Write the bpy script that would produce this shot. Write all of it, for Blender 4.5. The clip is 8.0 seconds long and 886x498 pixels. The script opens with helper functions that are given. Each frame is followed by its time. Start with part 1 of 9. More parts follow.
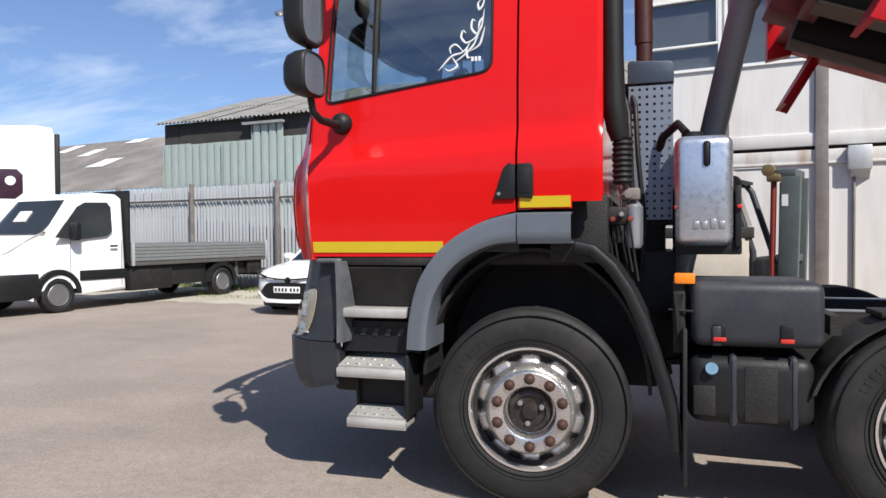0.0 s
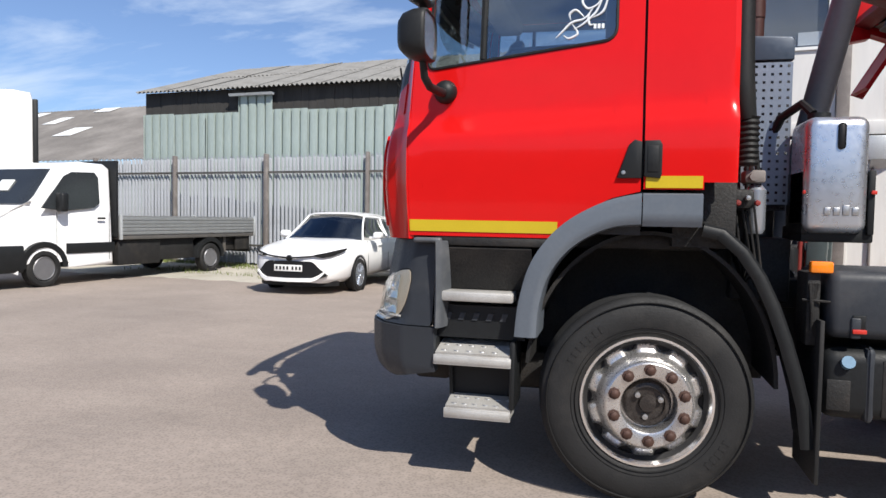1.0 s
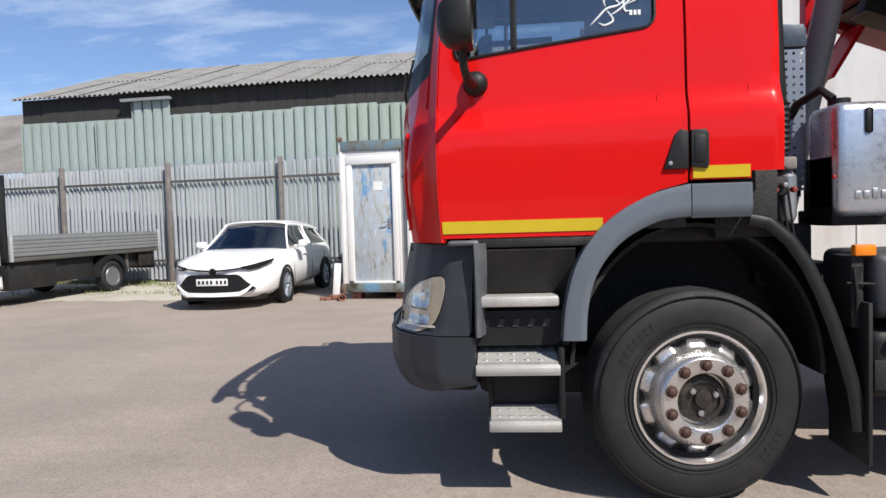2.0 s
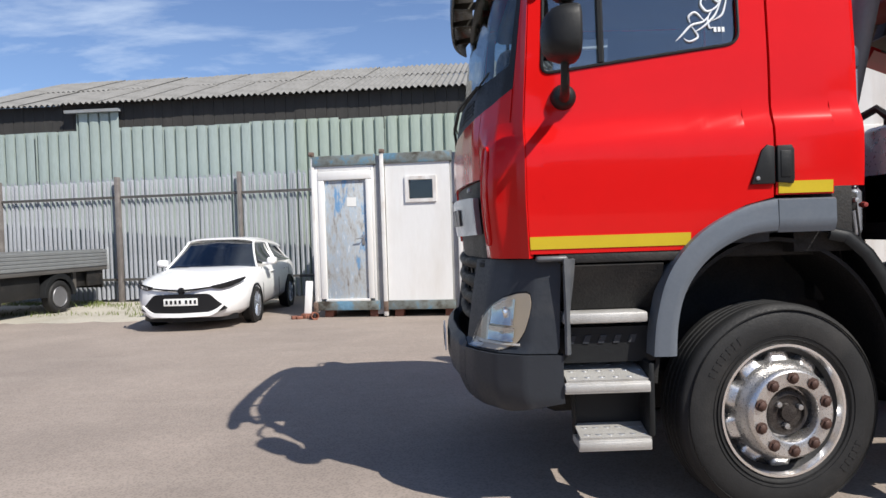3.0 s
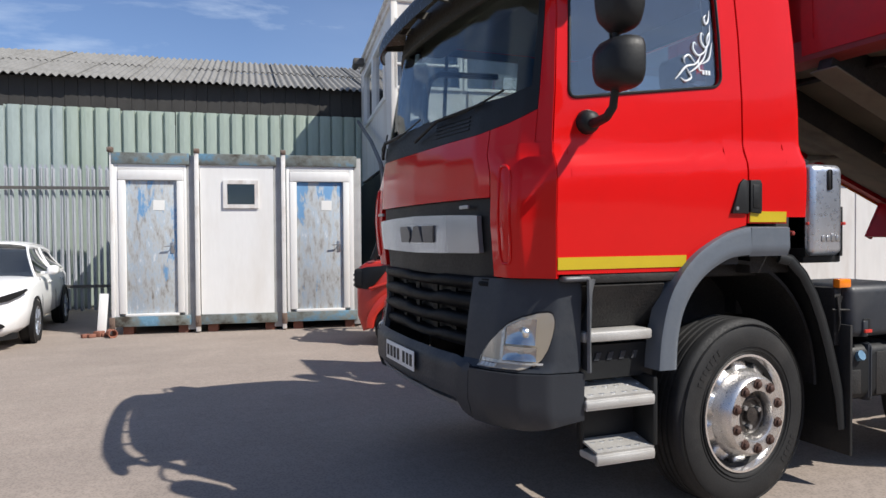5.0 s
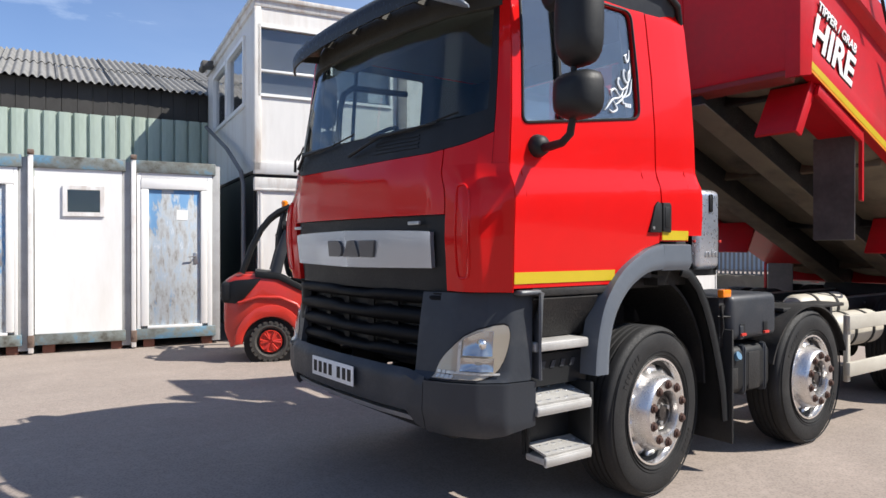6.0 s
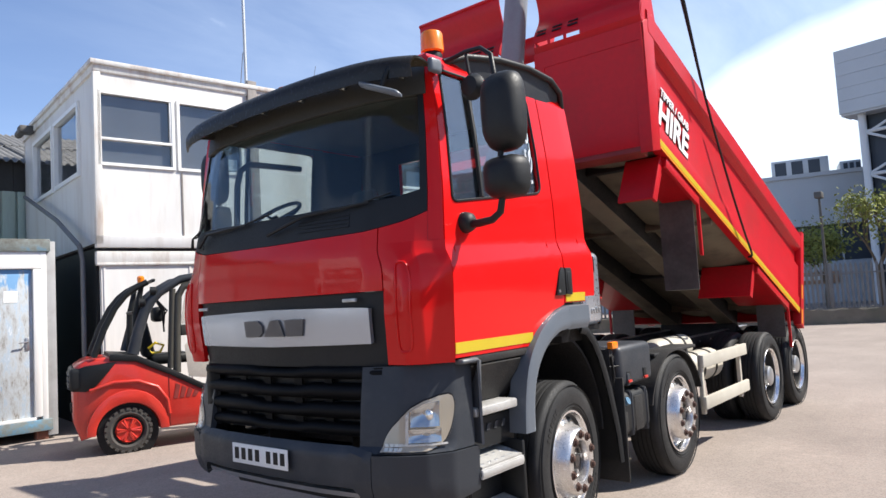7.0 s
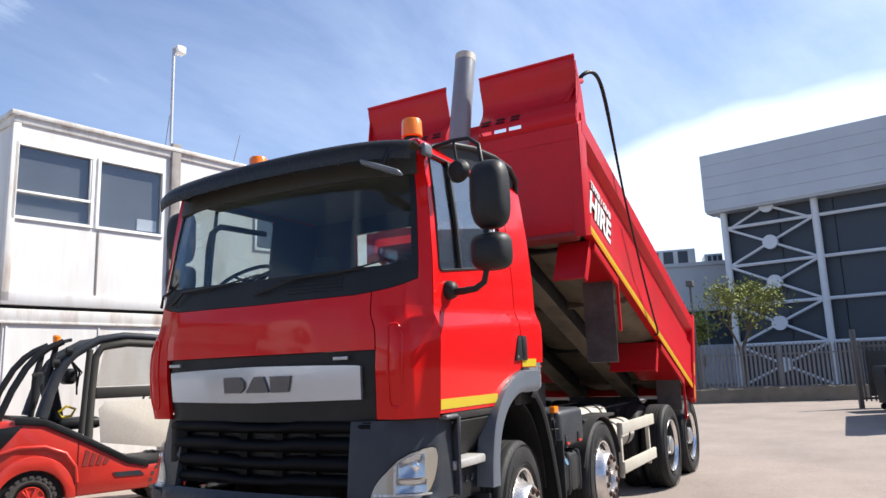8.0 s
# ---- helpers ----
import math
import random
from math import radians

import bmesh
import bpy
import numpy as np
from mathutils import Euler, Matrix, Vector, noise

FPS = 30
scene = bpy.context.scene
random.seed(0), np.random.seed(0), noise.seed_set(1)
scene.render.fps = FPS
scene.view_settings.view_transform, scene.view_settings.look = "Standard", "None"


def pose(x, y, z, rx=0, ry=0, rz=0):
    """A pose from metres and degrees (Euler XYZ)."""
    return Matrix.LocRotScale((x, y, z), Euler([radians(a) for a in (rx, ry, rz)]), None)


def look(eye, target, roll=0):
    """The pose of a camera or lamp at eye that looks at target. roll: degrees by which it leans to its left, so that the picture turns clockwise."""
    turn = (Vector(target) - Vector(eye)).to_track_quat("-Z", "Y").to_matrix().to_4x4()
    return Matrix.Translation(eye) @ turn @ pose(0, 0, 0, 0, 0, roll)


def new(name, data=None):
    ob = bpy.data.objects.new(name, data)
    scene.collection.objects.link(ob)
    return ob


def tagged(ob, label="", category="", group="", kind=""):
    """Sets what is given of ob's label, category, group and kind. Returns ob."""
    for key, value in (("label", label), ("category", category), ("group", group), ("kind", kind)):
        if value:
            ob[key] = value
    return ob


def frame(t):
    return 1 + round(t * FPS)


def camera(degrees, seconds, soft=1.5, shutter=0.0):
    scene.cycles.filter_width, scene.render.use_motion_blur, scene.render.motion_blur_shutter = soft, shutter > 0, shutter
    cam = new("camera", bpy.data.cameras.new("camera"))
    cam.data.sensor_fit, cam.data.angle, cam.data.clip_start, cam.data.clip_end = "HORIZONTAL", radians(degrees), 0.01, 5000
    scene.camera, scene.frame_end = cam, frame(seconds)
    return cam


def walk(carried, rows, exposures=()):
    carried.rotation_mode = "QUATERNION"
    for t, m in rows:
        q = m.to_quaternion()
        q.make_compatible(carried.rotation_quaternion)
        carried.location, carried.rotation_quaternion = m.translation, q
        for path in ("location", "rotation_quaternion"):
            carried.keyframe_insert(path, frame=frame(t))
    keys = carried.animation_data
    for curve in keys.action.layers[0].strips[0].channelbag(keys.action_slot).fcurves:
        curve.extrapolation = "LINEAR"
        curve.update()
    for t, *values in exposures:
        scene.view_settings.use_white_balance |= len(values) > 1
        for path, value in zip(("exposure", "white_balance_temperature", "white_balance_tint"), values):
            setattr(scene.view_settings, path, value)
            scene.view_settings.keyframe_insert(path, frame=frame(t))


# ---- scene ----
cam = camera(65.3, 8.0)
PATH = [
    (0, (0.713, -3.553, 1.45), (0.138, -1.638, 1.411), -0.4),
    (0.5, (0.352, -3.564, 1.426), (-0.115, -1.621, 1.354), 0.2),
    (1, (-0.086, -3.503, 1.436), (-0.562, -1.563, 1.342), 1.0),
    (1.2, (-0.246, -3.516, 1.441), (-0.703, -1.573, 1.328), 1.0),
    (2.3, (-1.058, -3.291, 1.44), (-1.148, -1.295, 1.355), -1.4),
    (2.5, (-1.2, -3.269, 1.44), (-1.321, -1.274, 1.36), 0.9),
    (3, (-1.592, -3.292, 1.455), (-1.569, -1.292, 1.407), -1.8),
    (3.5, (-1.942, -3.191, 1.413), (-1.763, -1.2, 1.364), -0.3),
    (4, (-2.271, -3.085, 1.467), (-2.004, -1.105, 1.388), -0.8),
    (4.5, (-2.606, -3.059, 1.489), (-2.157, -1.11, 1.448), -2.7),
    (4.7, (-2.715, -3.012, 1.525), (-2.15, -1.094, 1.492), -1.9),
    (5.8, (-3.377, -2.627, 1.531), (-2.279, -0.955, 1.498), 0.7),
    (6, (-3.514, -2.637, 1.552), (-2.34, -1.018, 1.545), 0.0),
    (6.5, (-3.77, -2.498, 1.54), (-2.41, -1.032, 1.568), 1.5),
    (7, (-4.065, -2.35, 1.659), (-2.526, -1.08, 1.803), -3.4),
    (7.5, (-4.465, -2.258, 1.646), (-2.824, -1.158, 1.956), -3.9),
    (8, (-4.754, -2.096, 1.591), (-3.042, -1.12, 1.935), -2.1),
]
EXPOSURES = [(0.0, 0.37), (2.5, 0.33), (4.7, 0.25), (6.3, 0.70), (7.0, 0.80), (8.0, 0.80)]
walk(cam, [(t, look(eye, target, roll)) for t, eye, target, roll in PATH], EXPOSURES)

# ---- world, sun, exposure ----
SUN_DIR = Vector((1.92, -2.02, 2.95)).normalized()
elev = math.asin(SUN_DIR.z)
world = bpy.data.worlds.new("sky")
scene.world = world
world.use_nodes = True
wn, wl = world.node_tree.nodes, world.node_tree.links
bg = wn["Background"]
sky = wn.new("ShaderNodeTexSky")
sky.sky_type, sky.sun_disc = "NISHITA", False
sky.sun_elevation, sky.sun_rotation = elev, math.atan2(SUN_DIR.x, SUN_DIR.y)
sky.air_density, sky.dust_density, sky.ozone_density = 0.95, 0.25, 3.2
coord = wn.new("ShaderNodeTexCoord")
sep = wn.new("ShaderNodeSeparateXYZ")
wl.new(coord.outputs["Generated"], sep.inputs[0])
# flatten the dome so that the clouds shrink towards the horizon
flat = wn.new("ShaderNodeMath"); flat.operation = "ADD"; flat.inputs[1].default_value = 0.22
wl.new(sep.outputs["Z"], flat.inputs[0])
div = wn.new("ShaderNodeVectorMath"); div.operation = "DIVIDE"
comb = wn.new("ShaderNodeCombineXYZ")
for k in range(3):
    wl.new(flat.outputs[0], comb.inputs[k])
wl.new(coord.outputs["Generated"], div.inputs[0]); wl.new(comb.outputs[0], div.inputs[1])
mp = wn.new("ShaderNodeMapping")
mp.inputs["Rotation"].default_value = (0, 0, radians(24)); mp.inputs["Scale"].default_value = (0.75, 1.6, 0.4)
wl.new(div.outputs[0], mp.inputs[0])
n1 = wn.new("ShaderNodeTexNoise")
n1.inputs["Scale"].default_value, n1.inputs["Detail"].default_value, n1.inputs["Roughness"].default_value = 1.7, 10, 0.60
n1.inputs["Distortion"].default_value = 0.35
wl.new(mp.outputs[0], n1.inputs["Vector"])
ramp = wn.new("ShaderNodeValToRGB")
ramp.color_ramp.elements[0].position, ramp.color_ramp.elements[1].position = 0.475, 0.80
wl.new(n1.outputs["Fac"], ramp.inputs[0])
# a bank of bright cloud low beyond the far end of the yard
bank = wn.new("ShaderNodeVectorMath"); bank.operation = "DOT_PRODUCT"
bank.inputs[1].default_value = Vector((0.995, -0.10, 0.0)).normalized()
wl.new(coord.outputs["Generated"], bank.inputs[0])
side = wn.new("ShaderNodeMapRange")
side.inputs[1].default_value, side.inputs[2].default_value = 0.74, 0.84
wl.new(bank.outputs["Value"], side.inputs[0])
rise = wn.new("ShaderNodeMapRange")
rise.inputs[1].default_value, rise.inputs[2].default_value, rise.inputs[3].default_value, rise.inputs[4].default_value = 0.82, 0.94, 0.0, -0.14
wl.new(bank.outputs["Value"], rise.inputs[0])
edge_noise = wn.new("ShaderNodeTexNoise")
edge_noise.inputs["Scale"].default_value, edge_noise.inputs["Detail"].default_value, edge_noise.inputs["Roughness"].default_value = 2.4, 6, 0.55
wl.new(coord.outputs["Generated"], edge_noise.inputs["Vector"])
bn = wn.new("ShaderNodeMath"); bn.operation = "MULTIPLY_ADD"; bn.inputs[1].default_value = -0.10
wl.new(edge_noise.outputs["Fac"], bn.inputs[0]); wl.new(sep.outputs["Z"], bn.inputs[2])
br = wn.new("ShaderNodeMath"); br.operation = "ADD"
wl.new(bn.outputs[0], br.inputs[0]); wl.new(rise.outputs[0], br.inputs[1])
lowb = wn.new("ShaderNodeMapRange")
lowb.inputs[1].default_value, lowb.inputs[2].default_value, lowb.inputs[3].default_value, lowb.inputs[4].default_value = 0.12, 0.165, 1.0, 0.0
wl.new(br.outputs[0], lowb.inputs[0])
bramp = wn.new("ShaderNodeMath"); bramp.operation = "MULTIPLY"
wl.new(side.outputs[0], bramp.inputs[0]); wl.new(lowb.outputs[0], bramp.inputs[1])
# a few small bright puffs above the bank
puff = wn.new("ShaderNodeTexNoise")
puff.inputs["Scale"].default_value, puff.inputs["Detail"].default_value, puff.inputs["Roughness"].default_value = 13.0, 3, 0.5
stretch = wn.new("ShaderNodeMapping"); stretch.inputs["Scale"].default_value = (1.0, 1.0, 1.9)
wl.new(coord.outputs["Generated"], stretch.inputs[0]); wl.new(stretch.outputs[0], puff.inputs["Vector"])
pf = wn.new("ShaderNodeMapRange")
pf.inputs[1].default_value, pf.inputs[2].default_value, pf.inputs[3].default_value, pf.inputs[4].default_value = 0.70, 0.76, 0.0, 0.9
wl.new(puff.outputs["Fac"], pf.inputs[0])
pm = wn.new("ShaderNodeMath"); pm.operation = "MULTIPLY"
wl.new(pf.outputs[0], pm.inputs[0]); wl.new(side.outputs[0], pm.inputs[1])
pb = wn.new("ShaderNodeMath"); pb.operation = "MAXIMUM"
wl.new(pm.outputs[0], pb.inputs[0]); wl.new(bramp.outputs[0], pb.inputs[1])
mx = wn.new("ShaderNodeMath"); mx.operation = "MAXIMUM"
wl.new(ramp.outputs[0], mx.inputs[0]); wl.new(pb.outputs[0], mx.inputs[1])
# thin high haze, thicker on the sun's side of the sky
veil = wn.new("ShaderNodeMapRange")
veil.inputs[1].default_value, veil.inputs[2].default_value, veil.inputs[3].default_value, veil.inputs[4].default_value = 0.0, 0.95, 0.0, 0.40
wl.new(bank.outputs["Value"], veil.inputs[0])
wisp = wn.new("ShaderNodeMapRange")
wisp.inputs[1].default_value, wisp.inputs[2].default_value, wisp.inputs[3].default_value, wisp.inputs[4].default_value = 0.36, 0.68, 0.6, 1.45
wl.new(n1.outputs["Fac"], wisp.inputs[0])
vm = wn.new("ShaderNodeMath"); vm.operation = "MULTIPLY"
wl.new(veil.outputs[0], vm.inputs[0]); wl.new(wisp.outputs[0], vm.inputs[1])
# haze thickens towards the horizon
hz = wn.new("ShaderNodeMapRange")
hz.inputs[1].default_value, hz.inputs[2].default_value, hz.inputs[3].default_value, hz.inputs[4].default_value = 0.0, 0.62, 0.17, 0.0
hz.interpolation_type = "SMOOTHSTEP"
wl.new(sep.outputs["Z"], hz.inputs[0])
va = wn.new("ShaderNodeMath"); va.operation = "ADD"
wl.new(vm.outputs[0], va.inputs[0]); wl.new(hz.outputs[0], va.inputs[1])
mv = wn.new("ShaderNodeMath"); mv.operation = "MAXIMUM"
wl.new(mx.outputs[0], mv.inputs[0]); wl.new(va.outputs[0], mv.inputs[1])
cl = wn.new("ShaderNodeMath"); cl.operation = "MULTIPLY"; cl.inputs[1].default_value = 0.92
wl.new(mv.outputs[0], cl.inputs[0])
mix = wn.new("ShaderNodeMixRGB")
mix.inputs[2].default_value = (8.6, 9.9, 11.8, 1)
tint = wn.new("ShaderNodeVectorMath"); tint.operation = "MULTIPLY"; tint.inputs[1].default_value = (0.88, 1.05, 1.32)
wl.new(sky.outputs[0], tint.inputs[0])
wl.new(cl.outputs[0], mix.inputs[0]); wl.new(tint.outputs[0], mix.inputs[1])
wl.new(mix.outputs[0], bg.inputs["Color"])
bg.inputs["Strength"].default_value = 0.074
sun = new("sun", bpy.data.lights.new("sun", "SUN"))
sun.data.energy, sun.data.angle, sun.data.color = 5.0, radians(0.53), (1.0, 0.95, 0.87)
sun.matrix_basis = look(SUN_DIR * 60, (0, 0, 0))

# ---- materials ----
MATS = {}


def mat(name, col, rough=0.5, metal=0.0, var=0.12, scale=3.0, bump=0.0, coat=0.0, dirt=None, dirt_amt=0.35, dirt_scale=1.2, stretch=(1, 1, 1), spec=0.5):
    """A principled surface with colour variation at two scales, grime patches and fine relief."""
    m = bpy.data.materials.new(name)
    m.use_nodes = True
    n, l = m.node_tree.nodes, m.node_tree.links
    p = n["Principled BSDF"]
    p.inputs["Metallic"].default_value = metal
    p.inputs["Specular IOR Level"].default_value = spec
    p.inputs["Coat Weight"].default_value = coat
    p.inputs["Coat Roughness"].default_value = 0.04
    tc = n.new("ShaderNodeTexCoord")
    mpn = n.new("ShaderNodeMapping")
    mpn.inputs["Scale"].default_value = stretch
    l.new(tc.outputs["Object"], mpn.inputs[0])
    big = n.new("ShaderNodeTexNoise")
    big.inputs["Scale"].default_value, big.inputs["Detail"].default_value = scale, 6
    fine = n.new("ShaderNodeTexNoise")
    fine.inputs["Scale"].default_value, fine.inputs["Detail"].default_value = scale * 14, 5
    for t in (big, fine):
        l.new(mpn.outputs[0], t.inputs["Vector"])
    add = n.new("ShaderNodeMath"); add.operation = "ADD"
    l.new(big.outputs["Fac"], add.inputs[0]); l.new(fine.outputs["Fac"], add.inputs[1])
    mr = n.new("ShaderNodeMapRange")
    mr.inputs[1].default_value, mr.inputs[2].default_value = 0.6, 1.4
    mr.inputs[3].default_value, mr.inputs[4].default_value = 1 - var, 1 + var
    l.new(add.outputs[0], mr.inputs[0])
    mul = n.new("ShaderNodeVectorMath"); mul.operation = "SCALE"
    mul.inputs[0].default_value = col
    l.new(mr.outputs[0], mul.inputs["Scale"])
    out = mul.outputs[0]
    if dirt:
        dn = n.new("ShaderNodeTexNoise")
        dn.inputs["Scale"].default_value, dn.inputs["Detail"].default_value, dn.inputs["Roughness"].default_value = dirt_scale, 9, 0.65
        l.new(mpn.outputs[0], dn.inputs["Vector"])
        dr = n.new("ShaderNodeMapRange")
        dr.inputs[1].default_value, dr.inputs[2].default_value = 0.48, 0.72
        dr.inputs[3].default_value, dr.inputs[4].default_value = 0.0, dirt_amt
        l.new(dn.outputs["Fac"], dr.inputs[0])
        mixn = n.new("ShaderNodeMixRGB")
        mixn.inputs[2].default_value = (*dirt, 1)
        l.new(dr.outputs[0], mixn.inputs[0]); l.new(out, mixn.inputs[1])
        out = mixn.outputs[0]
    l.new(out, p.inputs["Base Color"])
    rr = n.new("ShaderNodeMapRange")
    rr.inputs[1].default_value, rr.inputs[2].default_value = 0.3, 0.7
    rr.inputs[3].default_value, rr.inputs[4].default_value = max(rough * (0.97 if coat else 0.82), 0.02), min(rough * (1.03 if coat else 1.18), 1)
    l.new(fine.outputs["Fac"], rr.inputs[0]); l.new(rr.outputs[0], p.inputs["Roughness"])
    if bump:
        b = n.new("ShaderNodeBump")
        b.inputs["Strength"].default_value, b.inputs["Distance"].default_value = bump, 0.01
        l.new(fine.outputs["Fac"], b.inputs["Height"]); l.new(b.outputs[0], p.inputs["Normal"])
    MATS[name] = m
    return m


def glass(name, tint, gloss_rough=0.02, base=0.05, graze=0.9):
    """Thin pane: tinted and clear, with a gloss that grows at grazing angles."""
    m = bpy.data.materials.new(name)
    m.use_nodes = True
    n, l = m.node_tree.nodes, m.node_tree.links
    n.remove(n["Principled BSDF"])
    tr = n.new("ShaderNodeBsdfTransparent"); tr.inputs[0].default_value = (*tint, 1)
    gl = n.new("ShaderNodeBsdfGlossy"); gl.inputs["Roughness"].default_value = gloss_rough
    lw = n.new("ShaderNodeLayerWeight"); lw.inputs[0].default_value = 0.5
    pw = n.new("ShaderNodeMath"); pw.operation = "POWER"; pw.inputs[1].default_value = 4.0
    l.new(lw.outputs["Facing"], pw.inputs[0])
    fr = n.new("ShaderNodeMath"); fr.operation = "MULTIPLY_ADD"; fr.inputs[1].default_value = graze; fr.inputs[2].default_value = base
    l.new(pw.outputs[0], fr.inputs[0])
    mixn = n.new("ShaderNodeMixShader")
    l.new(fr.outputs[0], mixn.inputs[0]); l.new(tr.outputs[0], mixn.inputs[1]); l.new(gl.outputs[0], mixn.inputs[2])
    l.new(mixn.outputs[0], n["Material Output"].inputs[0])
    MATS[name] = m
    return m


RED = mat("red_paint", (0.60, 0.009, 0.009), 0.16, 0, 0.03, 0.6, 0, 0.25, (0.40, 0.014, 0.01), 0.12, 1.2, (1, 1, 1), 0.14)
BODYRED = mat("body_red_paint", (0.49, 0.006, 0.012), 0.42, 0, 0.10, 1.5, 0.03, 0.08, (0.16, 0.03, 0.02), 0.35, 1.2, (1, 1, 1), 0.28)
RUSTRED = mat("rusty_red", (0.22, 0.025, 0.02), 0.6, 0, 0.25, 4, 0.1, 0, (0.10, 0.05, 0.03), 0.6)
YELLOW = mat("reflective_yellow", (0.55, 0.40, 0.015), 0.35, 0, 0.06, 8, 0, 0.2)
ORANGETAPE = mat("reflective_orange", (0.72, 0.24, 0.02), 0.35, 0, 0.1, 8)
GREYTRIM = mat("grey_bumper_plastic", (0.026, 0.030, 0.037), 0.50, 0, 0.10, 5, 0.05, 0, (0.14, 0.13, 0.12), 0.24, 2.2, (1, 1, 1), 0.4)
ARCHTRIM = mat("pale_grey_arch_plastic", (0.105, 0.122, 0.145), 0.40, 0, 0.08, 5, 0.03, 0, (0.20, 0.19, 0.18), 0.3)
VANEGREY = mat("scuffed_grey_vane_plastic", (0.075, 0.082, 0.092), 0.42, 0, 0.10, 6, 0.04, 0, (0.26, 0.25, 0.24), 0.45, 3.0)
BLACK = mat("black_plastic", (0.010, 0.011, 0.012), 0.52, 0, 0.2, 6, 0.05, 0, (0.05, 0.046, 0.042), 0.22, 1.2, (1, 1, 1), 0.3)
GRILLEBLACK = mat("satin_black_grille", (0.0045, 0.0045, 0.005), 0.50, 0, 0.2, 6, 0.03, 0, (0.016, 0.015, 0.014), 0.25, 2.0, (1, 1, 1), 0.10)
GRIME = mat("grimy_black_steel", (0.009, 0.0085, 0.0085), 0.7, 0, 0.4, 6, 0.3, 0, (0.05, 0.04, 0.032), 0.45, 3)
FLOORCREAM = mat("dusty_brown_steel", (0.165, 0.135, 0.095), 0.8, 0, 0.25, 3, 0.15, 0, (0.03, 0.026, 0.022), 0.85, 1.3)
RUBBER = mat("tyre_rubber", (0.013, 0.013, 0.0135), 0.68, 0, 0.25, 8, 0.15, 0, (0.065, 0.06, 0.055), 0.34, 3, (1, 1, 1), 0.35)
# guard steel darkened in place of the shadow that lies across it
GUARDSTEEL = mat("perforated_guard_steel", (0.22, 0.25, 0.30), 0.4, 0.5, 0.15, 6, 0.05, 0, (0.2, 0.2, 0.22), 0.4, 3)
WHEELALLOY = mat("worn_wheel_alloy", (0.70, 0.685, 0.67), 0.30, 0.9, 0.14, 9, 0.04, 0, (0.30, 0.24, 0.20), 0.38, 6)
CHROME = mat("polished_alloy", (0.90, 0.89, 0.88), 0.22, 0.95, 0.08, 8, 0.03, 0, (0.45, 0.38, 0.33), 0.22, 6)
STEEL = mat("dull_steel", (0.45, 0.45, 0.45), 0.4, 0.85, 0.15, 8, 0.06, 0, (0.2, 0.16, 0.13), 0.3)
RUST = mat("rusty_nut", (0.070, 0.036, 0.027), 0.6, 0.3, 0.3, 20, 0.2)
SILVER = mat("silver_plastic", (0.44, 0.47, 0.52), 0.26, 0.7, 0.01, 1, 0, 0.1)
STEPALU = mat("worn_step_alloy", (0.46, 0.45, 0.43), 0.5, 0.35, 0.18, 12, 0.2, 0, (0.2, 0.18, 0.16), 0.5, 6)
RAMGREY = mat("grey_ram_paint", (0.20, 0.21, 0.225), 0.36, 0.0, 0.08, 3, 0.02, 0.15, (0.1, 0.09, 0.09), 0.3, 2)
CREAM = mat("cream_paint", (0.48, 0.45, 0.38), 0.55, 0, 0.1, 5, 0.05, 0, (0.3, 0.26, 0.2), 0.4)
WHITEPAINT = mat("white_vehicle_paint", (0.86, 0.86, 0.86), 0.25, 0, 0.03, 2, 0, 0.5, (0.5, 0.48, 0.45), 0.12)
WHITEWALL = mat("white_cabin_panel", (0.76, 0.755, 0.74), 0.5, 0, 0.04, 1.4, 0.05, 0, (0.52, 0.46, 0.38), 0.28, 1.7, (1, 1, 0.22))
FRAMEGREY = mat("grey_weathered_frame", (0.36, 0.36, 0.36), 0.6, 0, 0.15, 5, 0.05, 0, (0.2, 0.19, 0.17), 0.5, 3.0)
BROWNPOST = mat("grey_brown_steel_post", (0.17, 0.15, 0.14), 0.65, 0, 0.2, 5, 0.1, 0, (0.35, 0.33, 0.3), 0.5, 2.5)
# near-black colour that imitates the shade under the shed's eave
EAVESHADE = mat("dark_eave_shade", (0.038, 0.036, 0.034), 0.85, 0, 0.3, 3, 0.2, 0, (0.06, 0.055, 0.05), 0.3, 1.5, (1, 1, 0.3))
CLADGREEN = mat("green_weathered_cladding", (0.355, 0.42, 0.365), 0.5, 0.1, 0.12, 1.2, 0.04, 0, (0.24, 0.29, 0.18), 0.6, 0.9, (1, 1, 0.25))
CLAD = mat("pale_green_cladding", (0.375, 0.44, 0.415), 0.45, 0.1, 0.12, 1.2, 0.04, 0, (0.23, 0.27, 0.20), 0.55, 0.8, (1, 1, 0.3))
ASBESTOS = mat("grey_cement_roof_sheet", (0.21, 0.205, 0.195), 0.9, 0, 0.25, 2, 0.3, 0, (0.10, 0.095, 0.085), 0.7, 1.5)
BROWNROOF = mat("brown_cement_roof", (0.155, 0.142, 0.13), 0.9, 0, 0.3, 1, 0.3, 0, (0.28, 0.26, 0.24), 0.7, 0.35)
GALV = mat("galvanised_pale", (0.50, 0.52, 0.53), 0.5, 0.35, 0.15, 4, 0.05, 0, (0.24, 0.23, 0.21), 0.5, 2)
DARKSTEEL = mat("dark_fence_steel", (0.10, 0.095, 0.09), 0.6, 0.2, 0.2, 4, 0.1, 0, (0.2, 0.16, 0.12), 0.4)
ALUSIDE = mat("dropside_aluminium", (0.36, 0.37, 0.37), 0.42, 0.6, 0.1, 4, 0.03, 0, (0.2, 0.19, 0.18), 0.4)
